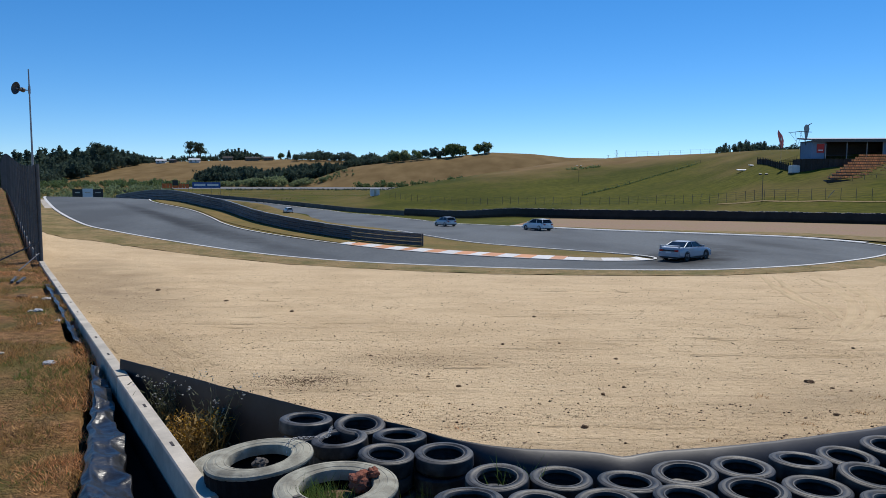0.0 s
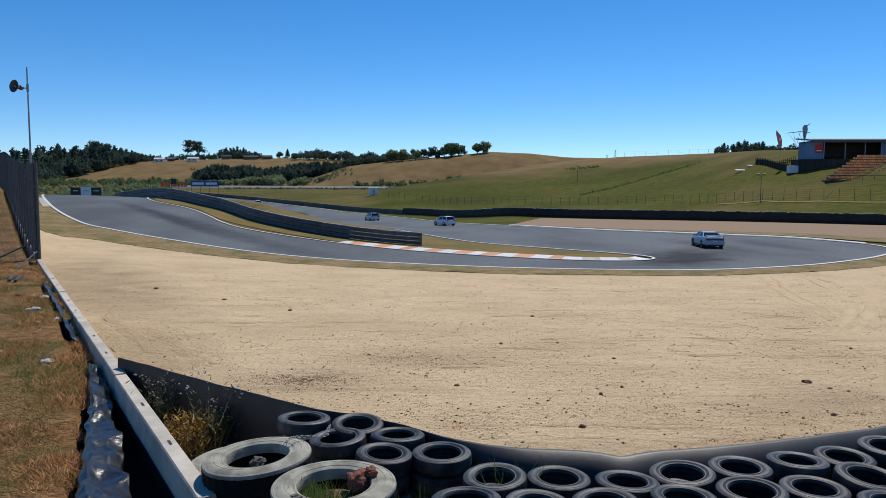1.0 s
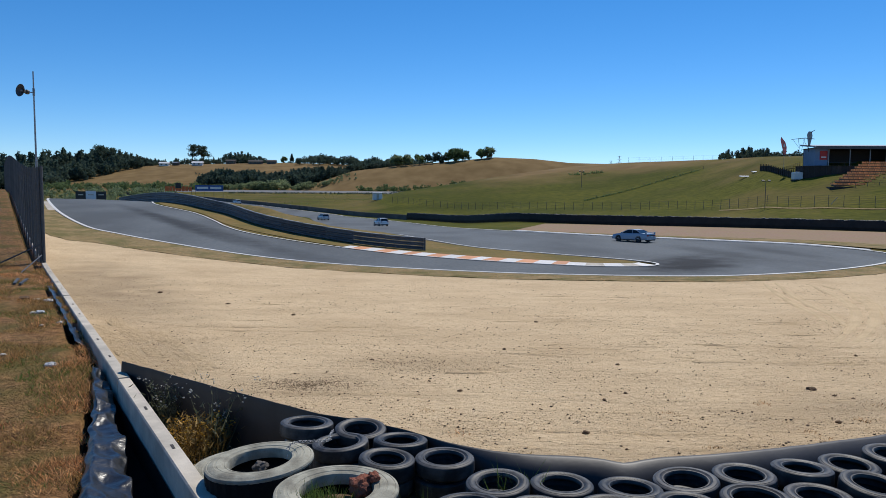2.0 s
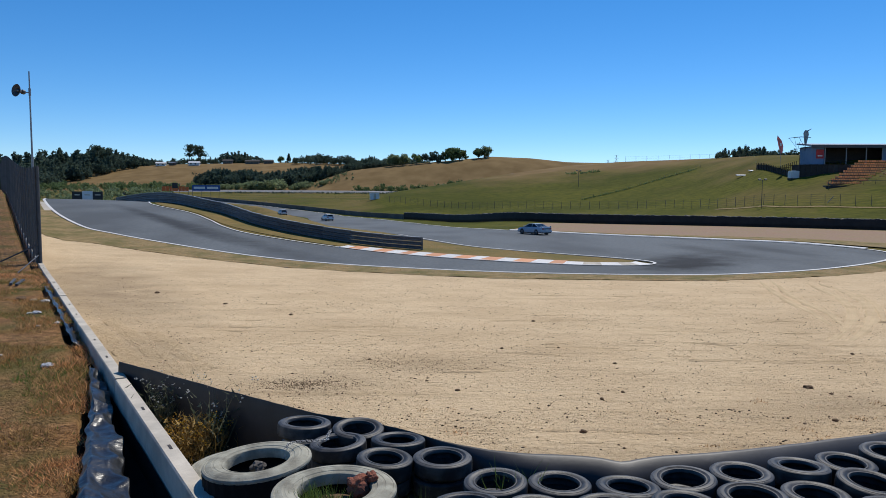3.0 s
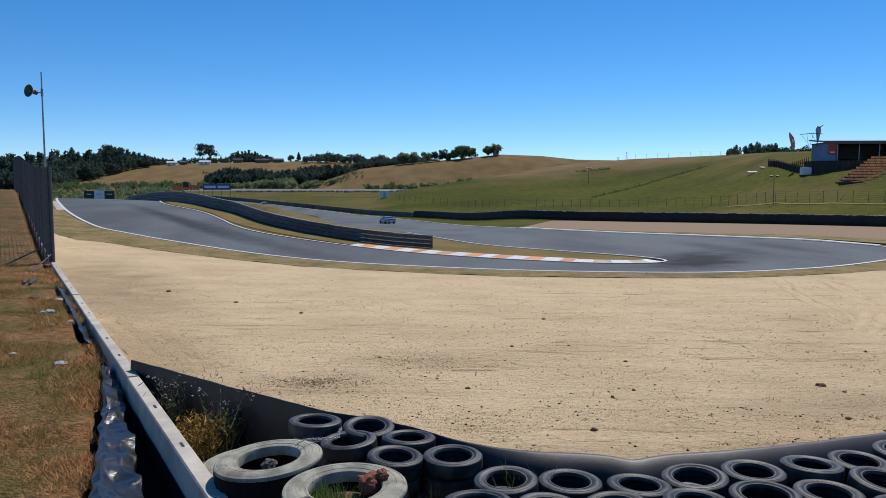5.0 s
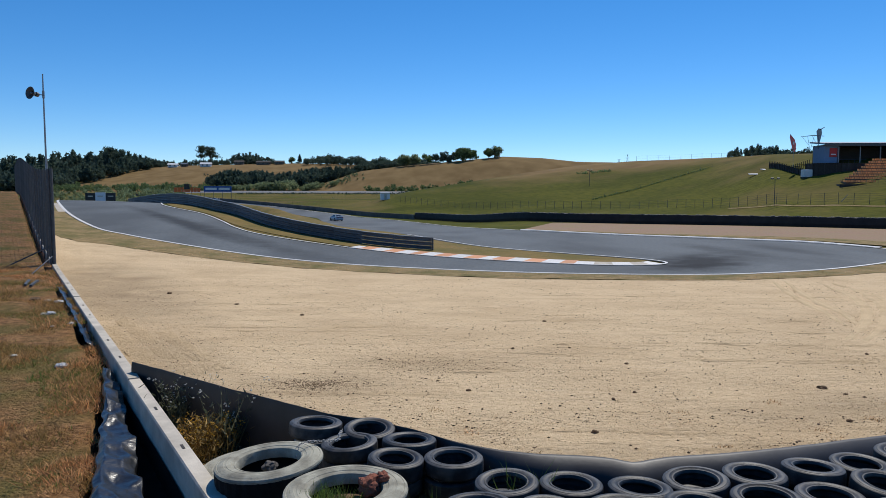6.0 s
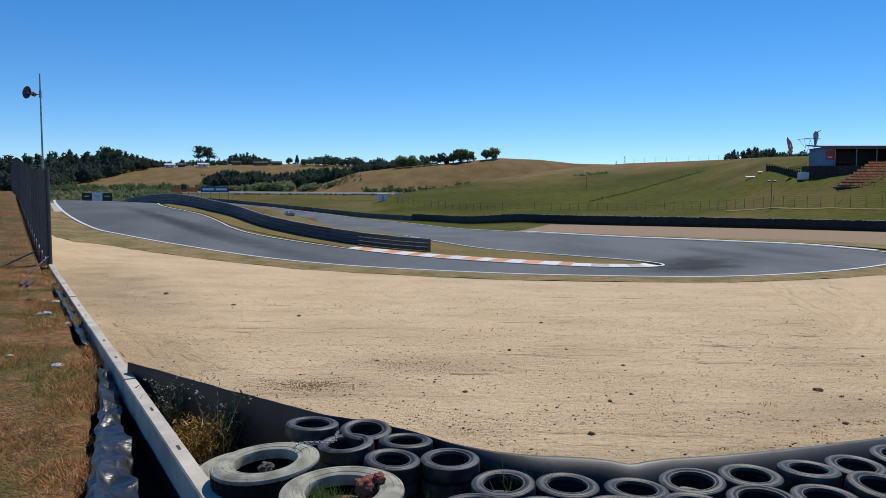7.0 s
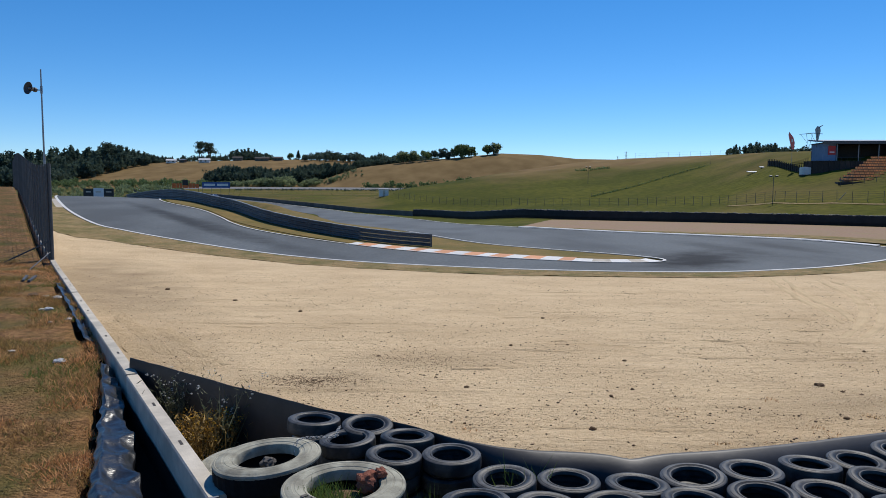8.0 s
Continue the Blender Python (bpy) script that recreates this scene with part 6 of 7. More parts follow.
hoarding("sign_board", "row of black, white and black trackside boards", -64.8, 132, 3.55, 5.6, 1.5, [(-2.8, 0, -0.95, 1.45, "black", 0), (-0.93, 0, 0.95, 1.55, "white", 0), (0.97, 0, 2.8, 1.45, "black", 0), (-2.3, 0.75, -1.4, 0.95, "concrete", 0.05), (1.4, 0.75, 2.4, 0.95, "concrete", 0.05), (-0.5, 0.75, 0.5, 0.95, "concrete", 0.05)])
hoarding("sign_board", "orange lettered board topped by a black square", -110.8, 300, 5.4, 11, 3.2, [(-5.4, 0, -3.9, 1.9, "orange", 0), (-3.7, 0, -2.5, 1.9, "orange", 0), (-2.3, 0, -1.4, 1.9, "orange", 0), (-1.2, 1.2, 1.0, 3.3, "black", 0), (-1.2, 0, 1.2, 1.1, "orange", 0), (1.4, 0, 2.6, 1.9, "orange", 0), (2.8, 0, 3.9, 1.9, "orange", 0), (4.1, 0, 5.4, 1.7, "orange", 0)], 4)
hoarding("sign_board", "long blue advertising board with pale bars", -98, 300, 5.5, 11.5, 2.4, [(-5.7, 0, 5.7, 2.4, "blue", 0), (-5.0, 0.8, -0.4, 1.7, "white", 0.06), (0.4, 0.8, 4.9, 1.7, "white", 0.06)], 4)


def post_fence(name, label, pts, spacing, h, wires, lean=0.0):
    f = thing(name, label, "fence")
    line = curve(pts, spacing)
    me = mesh("post", *tube((0, 0, -0.3), (0, 0, h), 0.05, 0.045, 6))
    me.materials.append(M["wood_post"])
    rng = random.Random(len(line))
    for p in line:
        share("post", me, pose(p[0], p[1], gz(p[0], p[1]), rng.uniform(-3, 3), rng.uniform(-3, 3), 0), f)
    z = land(line[:, 0], line[:, 1])
    for k in range(wires):
        hh = h * (0.15 + 0.8 * k / max(1, wires - 1))
        put("wire", join([tube((*a[:2], za + hh), (*b[:2], zb + hh), 0.012, n=3) for a, b, za, zb in zip(line, line[1:], z, z[1:])]), M["steel_dark"], f)


post_fence("wire_fence", "post and wire fence along the foot of the hill", [(-16.3, 222), (-7.3, 213), (2.6, 206), (17.5, 194), (31, 185), (44, 177), (54, 166), (61, 152), (66.5, 139.5), (73.7, 132), (81, 127.5), (96, 118)], 2.5, 1.9, 5)
post_fence("wire_fence", "thin farm fence along the ridge line", [(80, 318), (100, 300), (112, 275), (118, 262)], 5.0, 2.4, 3)
post_fence("wire_fence", "old farm fence crossing the slope", [(38.9, 202), (48.5, 210), (60.6, 218.5), (71.2, 225), (82, 231)], 5.0, 0.9, 2)
rngd = np.random.default_rng(31)
dl = curve([(38.9, 202), (48.5, 210), (60.6, 218.5), (71.2, 225), (80, 230)], 0.7)
P = np.repeat(dl, 3, 0) + rngd.normal(0, 0.25, (len(dl) * 3, 2))
V, Fc = clumps(np.column_stack([P, land(P[:, 0], P[:, 1]) + 0.1]), rngd.uniform(0.12, 0.3, len(P)), rngd)
fast("tussock_line", V, Fc, M["leaf"], "dark line of rank grass along the old fence", "grass")
P = np.column_stack([rngd.uniform(45, 57, 60), 262 + rngd.uniform(-2, 2, 60)])
V, Fc = clumps(np.column_stack([P, land(P[:, 0], P[:, 1]) + 0.1]), rngd.uniform(0.25, 0.5, 60), rngd)
fast("rush_patch", V, Fc, M["leaf"], "dark patch of rushes on the hillside", "grass")


def pylon(x, y, h):
    p = thing("pylon", "distant grey lattice power pylon", "pylon", pose(x, y, gz(x, y)))
    g = []
    for sx in (-1, 1):
        for sy in (-1, 1):
            g.append(tube((sx * 2.2, sy * 2.2, -1), (sx * 0.35, sy * 0.35, h), 0.12, 0.07, 4))
    for k in range(7):
        t0, t1 = k / 7, (k + 1) / 7
        r0, r1 = 2.2 - 1.85 * t0, 2.2 - 1.85 * t1
        for sy in (-1, 1):
            g.append(tube((-r0, sy * r0, h * t0), (r1, sy * r1, h * t1), 0.06, n=3))
            g.append(tube((r0, sy * r0, h * t0), (-r1, sy * r1, h * t1), 0.06, n=3))
    put("lattice", join(g), M["steel"], p)
    for z, w in ((h * 0.72, 4), (h * 0.85, 3.2), (h * 0.97, 2.4)):
        put("cross_arm", tube((-w, 0, z), (w, 0, z), 0.1, n=4), M["steel"], p)


pylon(0.2275 * 900, 900, 24)
pylon(0.239 * 900, 900, 30)

# ---- grandstand hill ----


def pavilion():
    z = 11.9
    b = thing("pavilion", "single-storey pale blue pavilion with an open dark veranda", "building", pose(86.7, 171, z, 0, 0, -2))
    L, D, H = 34, 6, 4.5
    put("floor_slab", box(-0.2, -0.3, -1.2, L, D, 0.0), M["concrete"], b)
    put("wall", box(0, D - 0.25, 0, L, D, H), M["wood_dark"], b)
    put("wall", box(0, 0, 0, 0.25, D - 0.25, H), M["blue_wall"], b, "pale blue end wall")
    put("wall", box(0.25, 0, 0, 3.0, 0.22, H - 0.3), M["blue_wall"], b, "pale blue front panel")
    put("wall", box(16.5, 0, 0, L, 0.22, H - 0.3), M["blue_wall"], b, "pale blue front wall")
    V = [(-0.6, -1.4, H - 0.1), (L, -1.4, H - 0.1), (L, D + 0.5, H + 0.7), (-0.6, D + 0.5, H + 0.7)]
    V = V + [(x, y, q + 0.35) for x, y, q in V]
    put("roof", (V, [(0, 3, 2, 1), (4, 5, 6, 7), (0, 1, 5, 4), (2, 3, 7, 6), (0, 4, 7, 3), (1, 2, 6, 5)]), M["roof"], b)
    put("fascia", box(-0.6, -1.46, H - 0.42, L, -1.4, H + 0.27), M["steel_dark"], b)
    put("soffit", box(-0.4, -1.38, H - 0.2, L - 0.2, D - 0.3, H - 0.12), M["wood_dark"], b)
    for x in (3.1, 8.0, 12.6, 16.3):
        put("post", box(x - 0.09, -0.3, 0, x + 0.09, -0.12, H - 0.1), M["steel"], b)
    put("sign_panel", box(1.15, -0.12, 1.6, 2.85, -0.02, 3.7), M["red"], b, "red square sign")
    put("mark", box(1.45, -0.15, 2.1, 2.55, -0.125, 2.35), M["white"], b)
    w = put("window", box(18.2, -0.06, 0.6, 19.8, 0.0, 3.3), M["glass"], b)
    put("frame", join([box(18.05, -0.1, 0.5, 18.2, 0.0, 3.4), box(19.8, -0.1, 0.5, 19.95, 0.0, 3.4), box(18.05, -0.1, 3.3, 19.95, 0.0, 3.45)]), M["white"], w)
    put("rail", join([tube((3.2, -0.25, 1.0), (9.5, -0.25, 1.0), 0.04), tube((16.6, -0.35, 1.0), (24, -0.35, 1.0), 0.05)] + [tube((x, -0.25, 0), (x, -0.25, 1.0), 0.03) for x in (4.2, 5.5, 6.8, 8.5)]), M["steel_dark"], b)
    # tables in the shade
    for x in (6.2, 8.4, 11.3, 14.2):
        put("table", join([box(x - 0.7, 2.0, 0.72, x + 0.7, 2.8, 0.78), box(x - 0.05, 2.35, 0, x + 0.05, 2.45, 0.72)]), M["wood_dark"], b)


pavilion()


def retaining_wall():
    r = thing("retaining_wall", "dark timber retaining wall below the pavilion terrace", "wall", kind="structure")
    pts = [(82.0, 189), (81.2, 180), (80.6, 172), (80.8, 164.5), (84.6, 162), (95, 163), (106, 164.5)]
    line = curve(pts, 1.2)
    for i, (a, b) in enumerate(zip(line, line[1:])):
        terrace = a[1] < 167.5
        top = 11.75 if terrace else gz(*a) + 1.1
        low = min(gz(*a), gz(*b)) - 0.4
        d = b - a
        n = np.array([d[1], -d[0]]) / np.linalg.norm(d) * 0.12
        V = [(*(a - n), low), (*(b - n), low), (*(b + n), low), (*(a + n), low), (*(a - n), top), (*(b - n), top), (*(b + n), top), (*(a + n), top)]
        put("wall_panel", (V, [(0, 1, 2, 3), (4, 7, 6, 5), (0, 4, 5, 1), (2, 6, 7, 3), (0, 3, 7, 4), (1, 5, 6, 2)]), M["wood_dark"], r)
        put("post", tube((*(a + n * 1.6), low), (*(a + n * 1.6), top + (0.05 if terrace else 0.5)), 0.10), M["wood_dark"], r)
    V, Fc = [], []
    cap = line[line[:, 1] < 167.5]
    for p in cap:
        V += [(p[0], p[1] - 0.35, 11.77), (p[0], p[1] + 9, 11.77)]
    Fc = [(2 * i, 2 * i + 2, 2 * i + 3, 2 * i + 1) for i in range(len(cap) - 1)]
    tagged(put("terrace", up((V, Fc)), M["concrete"]), "pale concrete terrace in front of the pavilion", "terrace", kind="structure")
    for k in range(12):
        x, y = 80.6 + 0.32 * k, 176 - 0.3 * k
        pile = thing("stacked_bench", "dark timber bench stacked on the terrace edge", "bench", pose(x, y, gz(x, y)), "stacked benches")
        put("frame", join([tube((0, 0, -0.4), (0, 0, 1.3 + 0.09 * k), 0.08), tube((-0.3, 0, 1.0), (0.3, 0, 1.0), 0.06)]), M["wood_dark"], pile)


retaining_wall()


def seating():
    s = thing("grandstand", "tiered stand with rows of orange plastic seats", "grandstand")
    seat = join([box(-0.21, -0.2, 0.40, 0.21, 0.2, 0.46), box(-0.21, 0.17, 0.46, 0.21, 0.23, 0.82)])
    me = mesh("seat", *seat)
    me.materials.append(M["orange_seat"])
    for r in range(9):
        y = 148.5 + 1.95 * r
        z = 6.9 + 0.64 * r
        x0 = 79.2 + 1.9 * r
        put("tier", box(x0 - 0.6, y - 0.7, gz(x0, y) - 1.5, 108, y + 1.25, z), M["concrete_far"], s)
        k = 0
        x = x0
        while x < 106 and k < 56:
            aisle = 87.0 + 2.1 * r
            if not aisle - 0.7 < x < aisle + 0.9:
                share("seat", me, pose(x, y + 0.3, z), s)
            x += 0.52
            k += 1
        aisle = 87.0 + 2.1 * r
        put("step", box(aisle - 0.6, y - 0.65, z, aisle + 0.8, y + 0.2, z + 0.29), M["concrete"], s)
    put("front_rail", join([tube((78.4, 147.2, 7.9), (108, 147.2, 7.9), 0.05)] + [tube((x, 147.2, 5.4), (x, 147.2, 7.9), 0.05) for x in np.arange(78.4, 108, 2.4)]), M["steel_dark"], s)
    put("base_wall", box(78.2, 147.5, 5.0, 108, 147.78, 6.85), M["wood_dark"], s)


seating()


def white_tank():
    t = thing("water_tank", "white boxy tank beside the retaining wall", "tank", pose(79.7, 164.6, gz(79.7, 164.6) - 0.1, 0, 0, 8))
    part("body", bevel_box(-1.1, -0.7, 0, 1.1, 0.7, 1.75, 0.12, 2), M["white"], t)
    put("lid", box(-0.4, -0.3, 1.75, 0.4, 0.3, 1.87), M["steel"], t)
    put("skid", box(-1.15, -0.72, -0.3, 1.15, 0.72, 0.06), M["wood_dark"], t)


white_tank()


def feather_flag():
    x, y = 80.9, 174
    z = gz(x, y)
    f = thing("feather_flag", "red and white feather flag on a bent pole", "flag", pose(x, y, z + 1.6))
    put("pole", join([tube((0, 0, -2.0), (0, 0, 4.2), 0.04), tube((0, 0, 4.2), (-0.9, 0, 7.4), 0.035, 0.015)]), M["steel"], f)
    V = [(0.0, 0, 3.0), (0.45, 0.05, 3.4), (0.55, -0.05, 4.8), (0.2, 0.05, 6.1), (-0.9, 0, 7.4), (-1.0, 0, 6.6), (-0.6, 0.04, 5.0)]
    V = V + [(a, b + 0.03, c) for a, b, c in V]
    n = 7
    put("cloth", (V, [tuple(range(n)), tuple(range(2 * n - 1, n - 1, -1))] + [(i, n + i, n + (i + 1) % n, (i + 1) % n) for i in range(n)]), M["flag_red"], f)
    put("mark", box(-0.25, -0.08, 4.9, 0.12, -0.06, 5.6), M["white"], f)


feather_flag()


def wind_sculpture():
    x, y = 86.2, 173
    s = thing("mast_display", "grey propeller blade on a mast with a long thin arm", "mast", pose(x, y, 16.6))
    put("mast", tube((0, 0, -1.2), (0, 0, 2.2), 0.08), M["steel_dark"], s)
    V = [(-0.12, -0.06, 0.3), (0.25, -0.06, 0.3), (0.75, -0.06, 2.6), (0.55, -0.06, 3.6), (-0.1, -0.06, 3.7), (-0.5, -0.06, 3.0)]
    V = V + [(a, b + 0.2, c) for a, b, c in V]
    put("blade", (V, [tuple(range(6)), tuple(range(11, 5, -1))] + [(i, 6 + i, 6 + (i + 1) % 6, (i + 1) % 6) for i in range(6)]), M["steel"], s)
    put("nose", tube((0.3, 0, 3.4), (1.3, 0, 4.0), 0.14, 0.06), M["steel_dark"], s)
    put("arm", join([tube((1.3, 0, 1.9), (-1.0, 0, 2.1), 0.07, 0.09), tube((-1.0, 0, 2.1), (-4.2, 0, 1.75), 0.1, 0.05)]), M["steel_dark"], s)
    put("strut", join([tube((-1.0, 0, 2.1), (-1.9, 0, -1.6), 0.035), tube((-2.6, 0, 2.0), (-1.9, 0, -1.6), 0.035), tube((-3.9, 0, 1.8), (-2.3, 0, -0.2), 0.03), tube((-1.6, 0, 2.1), (-0.1, 0, -0.4), 0.03)]), M["steel_dark"], s)


wind_sculpture()


def floodlight(x, y):
    f = thing("floodlight_pole", "slim pole with two small floodlights", "light pole", pose(x, y, gz(x, y)))
    put("pole", tube((0, 0, -0.3), (0, 0, 5.0), 0.07, 0.05), M["steel_dark"], f)
    put("cross_arm", tube((-0.6, 0, 4.9), (0.6, 0, 4.95), 0.04), M["steel_dark"], f)
    for sx in (-0.6, 0.6):
        put("lamp_head", moved(bevel_geo(), pose(sx, -0.05, 4.95, 25, 0, 0)), M["steel_dark"], f)


def bevel_geo():
    return join([box(-0.25, -0.14, 0.0, 0.25, 0.14, 0.24), box(-0.18, -0.2, 0.04, 0.18, -0.14, 0.2)])


floodlight(63.2, 143.2)
floodlight(43.1, 230)
for x, y, w, tn in ((77.7, 187.5, 3.6, 6), (80.6, 189.5, 1.4, 20)):
    tagged(put("board", moved(box(-w / 2, -0.5, 0, w / 2, 0.5, 0.14), pose(x, y, gz(x, y) + 0.1, 12, 0, tn)), M["white"]), "white board lying on the grass slope", "board")
tagged(put("pipe_frame", join([tube((0.532 * 135 + dx, 135, gz(0.532 * 135, 135) - 0.1), (0.532 * 135 + dx + 1.2, 135, gz(0.532 * 135, 135) + 1.3 * (1 - dx)), 0.05) for dx in (0, 1.0)]), M["steel"]), "bent pale pipe frame on the grass", "frame")
gp = curve([(58, 153), (65.5, 137), (73, 129.5), (80, 125)], 0.6)
tagged(put("dirt_path", up(drape(offset(gp, 0.5), offset(gp, -0.5), 2, 0.03)), M["verge"]), "worn strip of bare earth along the fence", "path", kind="structure")


# ---- cars ----
def car_model(name, label, paint, kind):
    """x ahead, y to its left, on its wheels at 0. kind: coupe or hatch."""
    c = thing(name, label, "car")
    if kind == "coupe":
        L, W = 4.55, 0.87
        lower = [(-2.27, 0.36, 0.72, 0.74), (-2.22, 0.30, 0.92, 0.80), (-1.7, 0.24, 0.97, 0.86), (-0.9, 0.20, 0.95, 0.87), (0.4, 0.20, 0.92, 0.87), (1.0, 0.20, 0.90, 0.86), (1.7, 0.22, 0.82, 0.85), (2.15, 0.26, 0.70, 0.80), (2.28, 0.34, 0.58, 0.66)]
        cabin = [(-1.62, 0.95, 0.68), (-0.86, 1.27, 0.59), (-0.25, 1.32, 0.58), (0.28, 1.29, 0.58), (1.05, 0.91, 0.72)]
        axle, wr = (-1.30, 1.32), 0.325
    else:
        L, W = 3.95, 0.83
        lower = [(-1.97, 0.36, 0.78, 0.72), (-1.92, 0.28, 0.90, 0.78), (-1.4, 0.22, 0.94, 0.83), (-0.6, 0.20, 0.93, 0.84), (0.5, 0.20, 0.91, 0.84), (0.95, 0.20, 0.90, 0.83), (1.5, 0.22, 0.80, 0.81), (1.85, 0.28, 0.68, 0.76), (1.97, 0.36, 0.56, 0.62)]
        cabin = [(-1.88, 0.92, 0.68), (-1.55, 1.34, 0.58), (-0.5, 1.40, 0.58), (0.2, 1.36, 0.57), (0.98, 0.91, 0.68)]
        axle, wr = (-1.2, 1.25), 0.30
    V, Fc = [], []
    for x, z0, z1, w in lower:
        zm = (z0 + z1) / 2
        half = [(0.0, z0), (w * 0.86, z0), (w, z0 + 0.1), (w * 1.0, zm), (w * 0.97, z1 - 0.08), (w * 0.90, z1), (0.0, z1 + 0.02)]
        ring = [(x, y, z) for y, z in half] + [(x, -y, z) for y, z in half[-2:0:-1]]
        V += ring
    k = 12
    m = len(lower)
    for i in range(m - 1):
        for q in range(k):
            Fc.append((i * k + q, i * k + (q + 1) % k, (i + 1) * k + (q + 1) % k, (i + 1) * k + q))
    Fc += [tuple(range(k))[::-1], tuple(range((m - 1) * k, m * k))]
    body = put("body", (V, Fc), paint, c, smooth=True)
    body.data.set_sharp_from_angle(angle=radians(32))
    # glazed cabin with a painted roof and pillars
    base = cabin[0][1], cabin[-1][1]
    xs = [p[0] for p in cabin]
    bz = lambda x: base[0] + (base[1] - base[0]) * (x - xs[0]) / (xs[-1] - xs[0]) - 0.03
    V = []
    for x, z, w in cabin:
        b = bz(x)
        wb = 0.76
        V += [(x, wb, b), (x, w, max(z, b + 0.01)), (x, -w, max(z, b + 0.01)), (x, -wb, b)]
    Fc = []
    for i in range(len(cabin) - 1):
        for q in range(3):
            Fc.append((i * 4 + q, i * 4 + q + 1, (i + 1) * 4 + q + 1, (i + 1) * 4 + q))
    Fc += [(0, 3, 2, 1), (len(V) - 4, len(V) - 3, len(V) - 2, len(V) - 1)]
    put("glasshouse", (V, Fc), M["glass"], c, "dark tinted windows")
    top = cabin[1:-1]
    V = []
    for x, z, w in top:
        V += [(x, w + 0.015, z - 0.03), (x, w * 0.9, z + 0.025), (x, -w * 0.9, z + 0.025), (x, -w - 0.015, z - 0.03)]
    Fc = [(i * 4 + q, i * 4 + q + 1, (i + 1) * 4 + q + 1, (i + 1) * 4 + q) for i in range(len(top) - 1) for q in range(3)]
    Fc += [(0, 3, 2, 1), tuple(len(V) - 4 + q for q in range(4))]
    put("roof", (V, Fc), paint, c)
    for sgn in (1, -1):
        for a, b in ((0, 1), (3, 4)):
            xa, za, wa = cabin[a]
            xb, zb, wb_ = cabin[b]
            ya, yb = (0.765 if a == 0 else wa), (0.765 if b == 4 else wb_)
            put("pillar", tube((xa, sgn * (ya + 0.005), za if a else bz(xa)), (xb, sgn * (yb + 0.005), zb if b < 4 else bz(xb)), 0.04, n=5), paint, c)
        xa, za, wa = cabin[2]
        put("pillar", tube((xa - 0.1, sgn * (wa + 0.012), za - 0.02), (xa - 0.2, sgn * 0.772, bz(xa)), 0.035, n=5), paint, c)
        put("mirror", moved(box(-0.06, -0.09, -0.05, 0.08, 0.09, 0.06), pose(0.75, sgn * 0.92, 0.98)), paint, c)
        put("sill", box(-0.9, sgn * W - 0.03, 0.17, 0.95, sgn * W + 0.02, 0.28), M["trim_black"], c)
        put("tail_light", box(-L / 2 - 0.02, sgn * 0.58 - 0.14, 0.68, -L / 2 + 0.08, sgn * 0.58 + 0.14, 0.82), M["tail_red"], c, "red tail light")
        put("headlight", box(L / 2 - 0.2, sgn * 0.55 - 0.15, 0.56, L / 2 - 0.05, sgn * 0.55 + 0.15, 0.67), M["white"], c)
    put("rear_bumper", box(-L / 2 - 0.07, -0.78, 0.34, -L / 2 + 0.15, 0.78, 0.56), paint, c)
    put("diffuser", box(-L / 2 - 0.03, -0.7, 0.22, -L / 2 + 0.2, 0.7, 0.35), M["trim_black"], c)
    put("number_plate", box(-L / 2 - 0.085, -0.2, 0.58, -L / 2 - 0.03, 0.2, 0.68), M["white"], c)
    put("front_bumper", box(L / 2 - 0.25, -0.74, 0.24, L / 2 + 0.03, 0.74, 0.45), paint, c)
    if kind == "coupe":
        put("wing", join([bx for bx in (box(-2.30, -0.74, 1.07, -2.02, 0.74, 1.105), box(-2.25, -0.74, 0.9, -2.06, -0.70, 1.08), box(-2.25, 0.70, 0.9, -2.06, 0.74, 1.08))]), paint, c, "raised boot wing")
        put("garnish", box(-2.295, -0.42, 0.70, -2.2, 0.42, 0.80), M["trim_black"], c)
    else:
        put("roof_spoiler", box(-1.72, -0.5, 1.33, -1.5, 0.5, 1.37), paint, c)
        put("rear_wiper", tube((-1.9, 0, 0.98), (-1.74, 0.3, 1.15), 0.012, n=4), M["trim_black"], c)
    ring = lathe([(wr * 0.66, -0.09), (wr * 0.9, -0.10), (wr, -0.07), (wr, 0.07), (wr * 0.9, 0.10), (wr * 0.66, 0.09)], 18)
    disc = lathe([(0.001, -0.07), (wr * 0.2, -0.075), (wr * 0.25, -0.06), (wr * 0.6, -0.085), (wr * 0.66, -0.09), (wr * 0.66, 0.09), (0.001, 0.06)], 18, False)
    for x in axle:
        for sgn in (1, -1):
            w = new("wheel")
            w.parent = c
            w.location = (x, sgn * (W - 0.09), wr)
            t = put("tyre", moved(ring, pose(0, 0, 0, 90, 0, 0)), M["trim_black"], w, smooth=True)
            r = put("rim", moved(disc, pose(0, 0, 0, 90 * sgn, 0, 0)), M["rim_dark"], w)
            for a in range(0, 360, 72):
                put("spoke", moved(box(-0.025, 0.03, 0.05, 0.025, wr * 0.62, 0.095), pose(0, 0, 0, 90 * -sgn, 0, 0) @ pose(0, 0, 0, 0, 0, a)), M["rim_dark"] if kind == "coupe" else M["alloy"], w)
            put("wheel_arch", moved(lathe([(wr + 0.02, -0.02), (wr + 0.05, -0.02), (wr + 0.05, 0.02), (wr + 0.02, 0.02)], 18), pose(x, sgn * W * 0.99, wr, 90, 0, 0)), M["trim_black"], c)
    return c


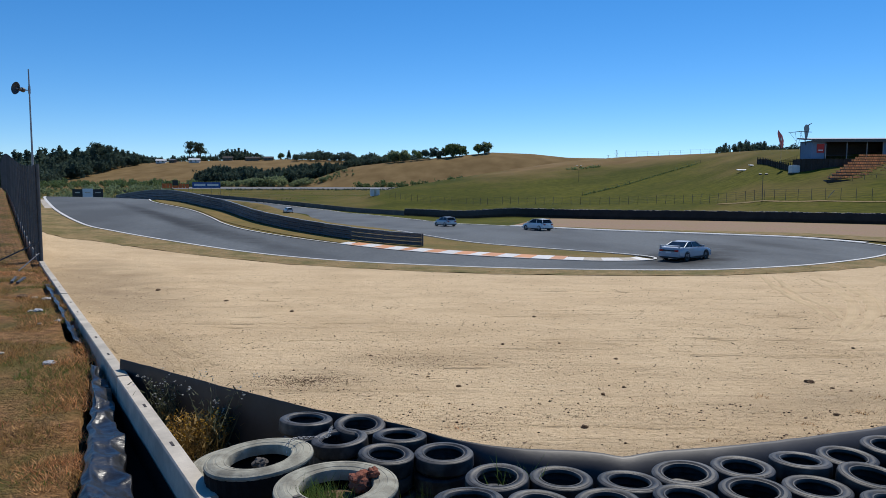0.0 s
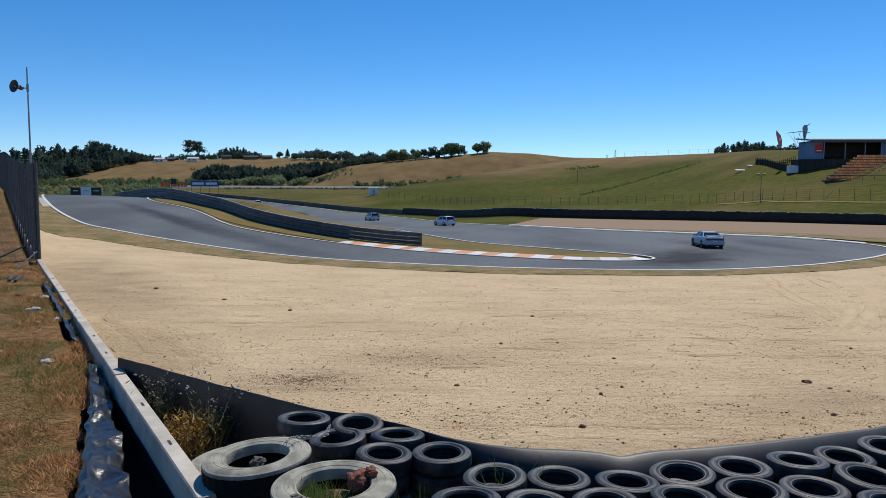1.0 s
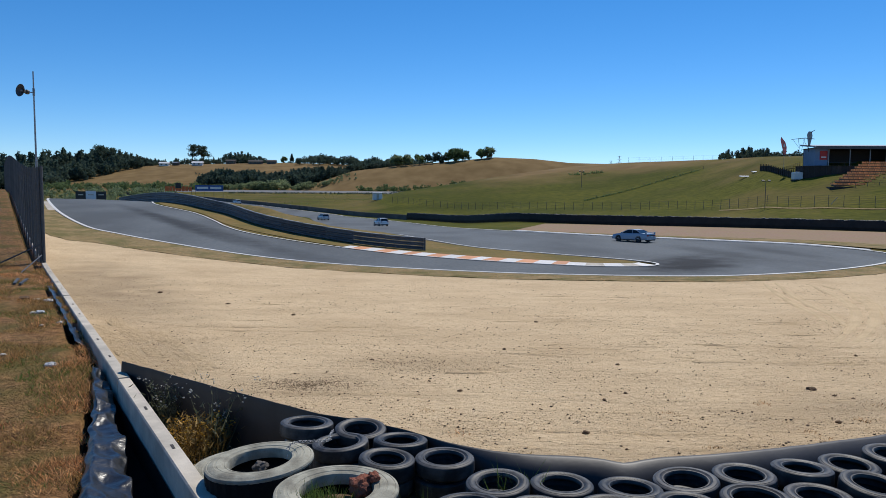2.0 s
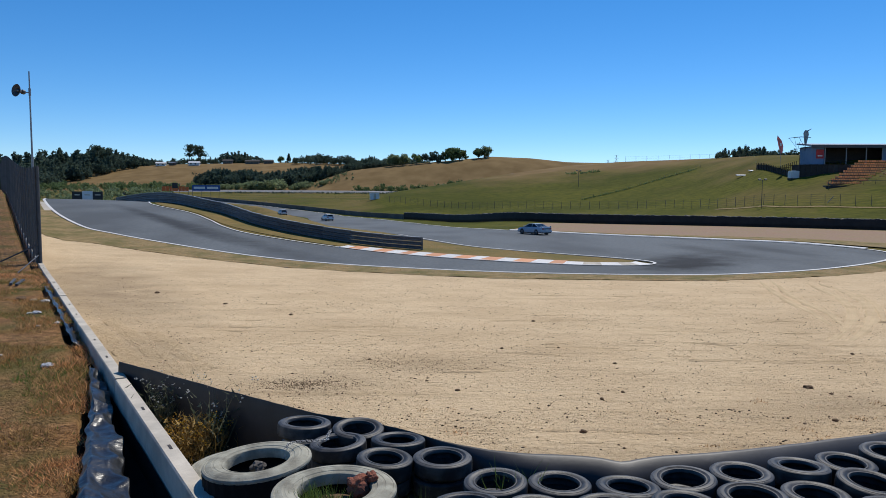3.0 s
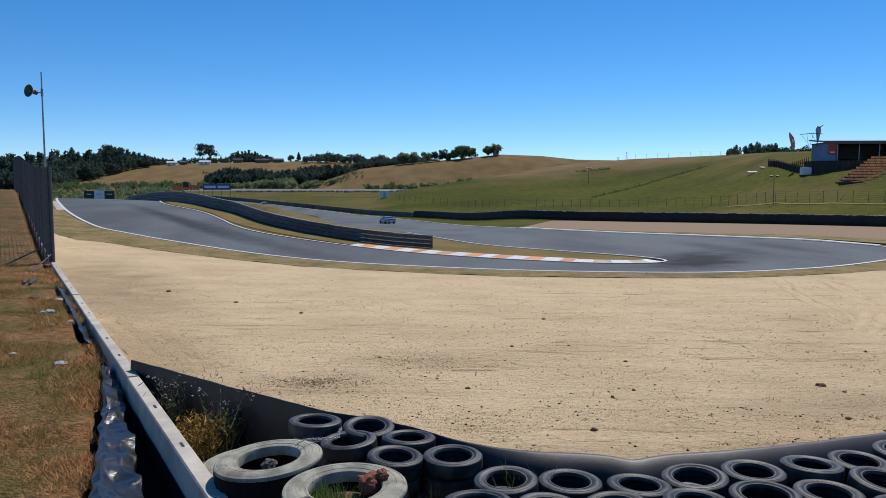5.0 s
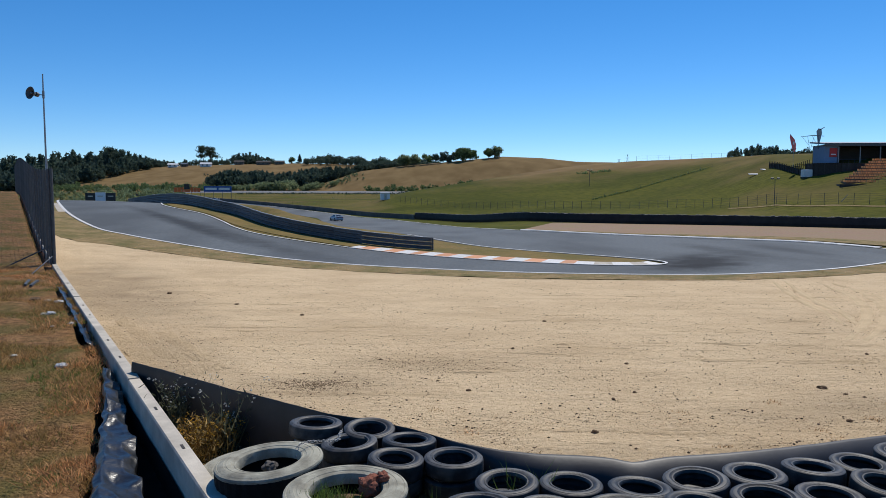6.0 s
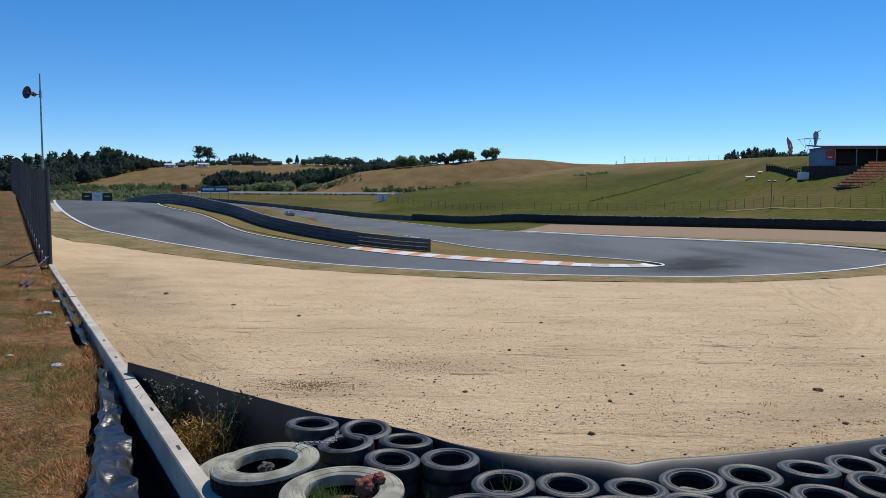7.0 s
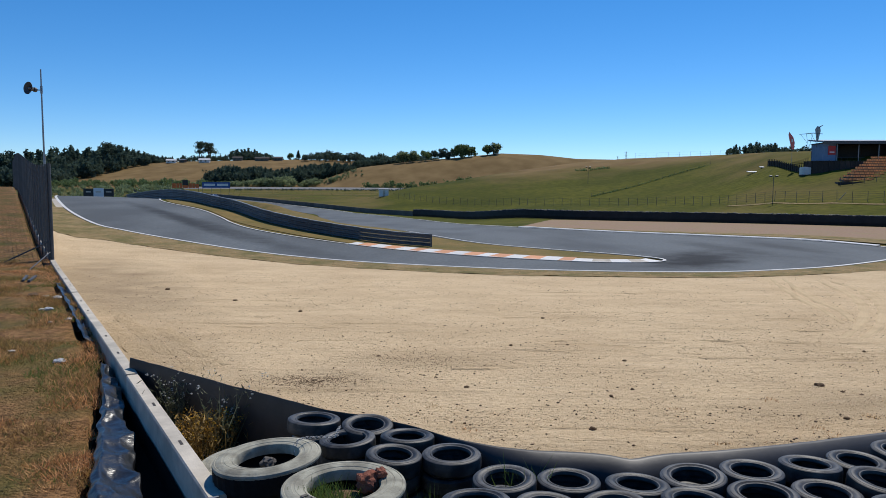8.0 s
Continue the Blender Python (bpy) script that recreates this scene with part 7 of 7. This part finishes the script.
silver_coupe = car_model("sports_coupe", "silver-blue two-door coupe with a boot wing on the asphalt", M["paint_silver"], "coupe")
white_hatch = car_model("hatchback", "white three-door hatchback driving on the asphalt", M["paint_white"], "hatch")
grey_hatch = car_model("hatchback", "pale silver hatchback with dark windows driving on the asphalt", M["paint_grey"], "hatch")
small_hatch = car_model("hatchback", "small white hatchback far along the straight", M["paint_white"], "hatch")


# ---- what moves ----
LINE = curve([(8, 47.6), (13, 49.2), (17.4, 51.5), (19.7, 53.2), (21.8, 56.8), (23.0, 61.5), (23.6, 66.2), (23.2, 71), (21.0, 76.2), (17.2, 80.8), (13.6, 85.2), (11.4, 88.6), (8.4, 93), (5, 99), (1.6, 105), (-1.8, 111), (-5.4, 117.5), (-7.9, 122.5), (-15, 138), (-22.4, 153), (-28, 163.5), (-33.7, 174), (-39.7, 186), (-45.9, 198), (-50.5, 207),
              (-54.5, 215), (-59, 225), (-64, 236), (-68, 244), (-87, 268), (-114, 298), (-150, 335)], 0.25)


def at_station(s):
    i = s / 0.25
    k = int(min(max(i, 1), len(LINE) - 3))
    f = i - k
    p = LINE[k] + (LINE[k + 1] - LINE[k]) * f
    lo, hi = LINE[max(k - 5, 0)], LINE[min(k + 6, len(LINE) - 1)]
    d = hi - lo
    return p, math.degrees(math.atan2(d[1], d[0]))


def drive(car, rows, slide=()):
    """Rows of seconds and metres along the racing line; the wheels turn with the way gone."""
    T = [r[0] for r in rows]
    Sx = [r[1] for r in rows]
    out = []
    for t in np.arange(0, 8.01, 0.2):
        s = float(np.interp(t, T, Sx))
        # smooth over neighbours
        s = float(np.mean([np.interp(min(max(t + e, 0), 8), T, Sx) for e in (-0.2, -0.1, 0, 0.1, 0.2)])) if 0 < t < 8 else s
        p, a = at_station(s)
        a += float(np.interp(t, [q[0] for q in slide], [q[1] for q in slide])) if slide else 0
        pitch = -math.degrees(math.atan2(gz(p[0] + math.cos(radians(a)), p[1] + math.sin(radians(a))) - gz(*p), 1.0))
        out.append((float(t), pose(p[0], p[1], gz(*p), 0, pitch, a)))
    walk(car, out)
    for w in car.children:
        if w.name.split(".")[0] == "wheel":
            x, y, z = w.location
            walk(w, [(k / 30, pose(x, y, z, 0, 80.0 * k, 0)) for k in range(0, 241)])


def motions():
    drive(silver_coupe, [(0, 10.2), (0.3, 13.0), (0.6, 17), (0.9, 22.0), (1.2, 27.0), (1.5, 31.6), (1.7, 34.7), (2.8, 49.8), (3.2, 56.8), (3.6, 64.9), (4.0, 74.2), (4.4, 84.0), (4.7, 92.3), (5.8, 126.5), (6.2, 140.3), (6.6, 154.2), (6.9, 165), (7.2, 180), (7.4, 194), (7.6, 214), (7.8, 240), (8, 262)],
          slide=[(0, 12), (0.3, 14), (0.6, 4), (0.9, 6), (1.5, 0), (2.2, 0), (8, 0)])
    drive(white_hatch, [(0, 52.8), (0.3, 58.6), (0.6, 65.2), (0.9, 72.2), (1.2, 79.3), (1.5, 86.8), (1.7, 92.0), (2.8, 126), (3.2, 138.3), (3.6, 150), (4.0, 163.0), (4.4, 175.8), (4.7, 187), (5.0, 205), (5.4, 236), (6.2, 270), (7, 290), (8, 315)])
    drive(grey_hatch, [(0, 74.8), (0.3, 82.3), (0.6, 91.0), (0.9, 100.7), (1.2, 110.8), (1.5, 120.8), (1.7, 127.2), (2.8, 162.5), (3.2, 176), (3.6, 192), (3.9, 212), (4.4, 246), (5.2, 280), (6, 296), (7, 312), (8, 328)])
    drive(small_hatch, [(0, 164.0), (0.3, 173.3), (0.6, 183.2), (0.9, 193.4), (1.2, 204), (1.5, 215.0), (1.7, 223), (2.6, 258), (3.4, 288), (4.5, 315), (8, 338)])


motions()
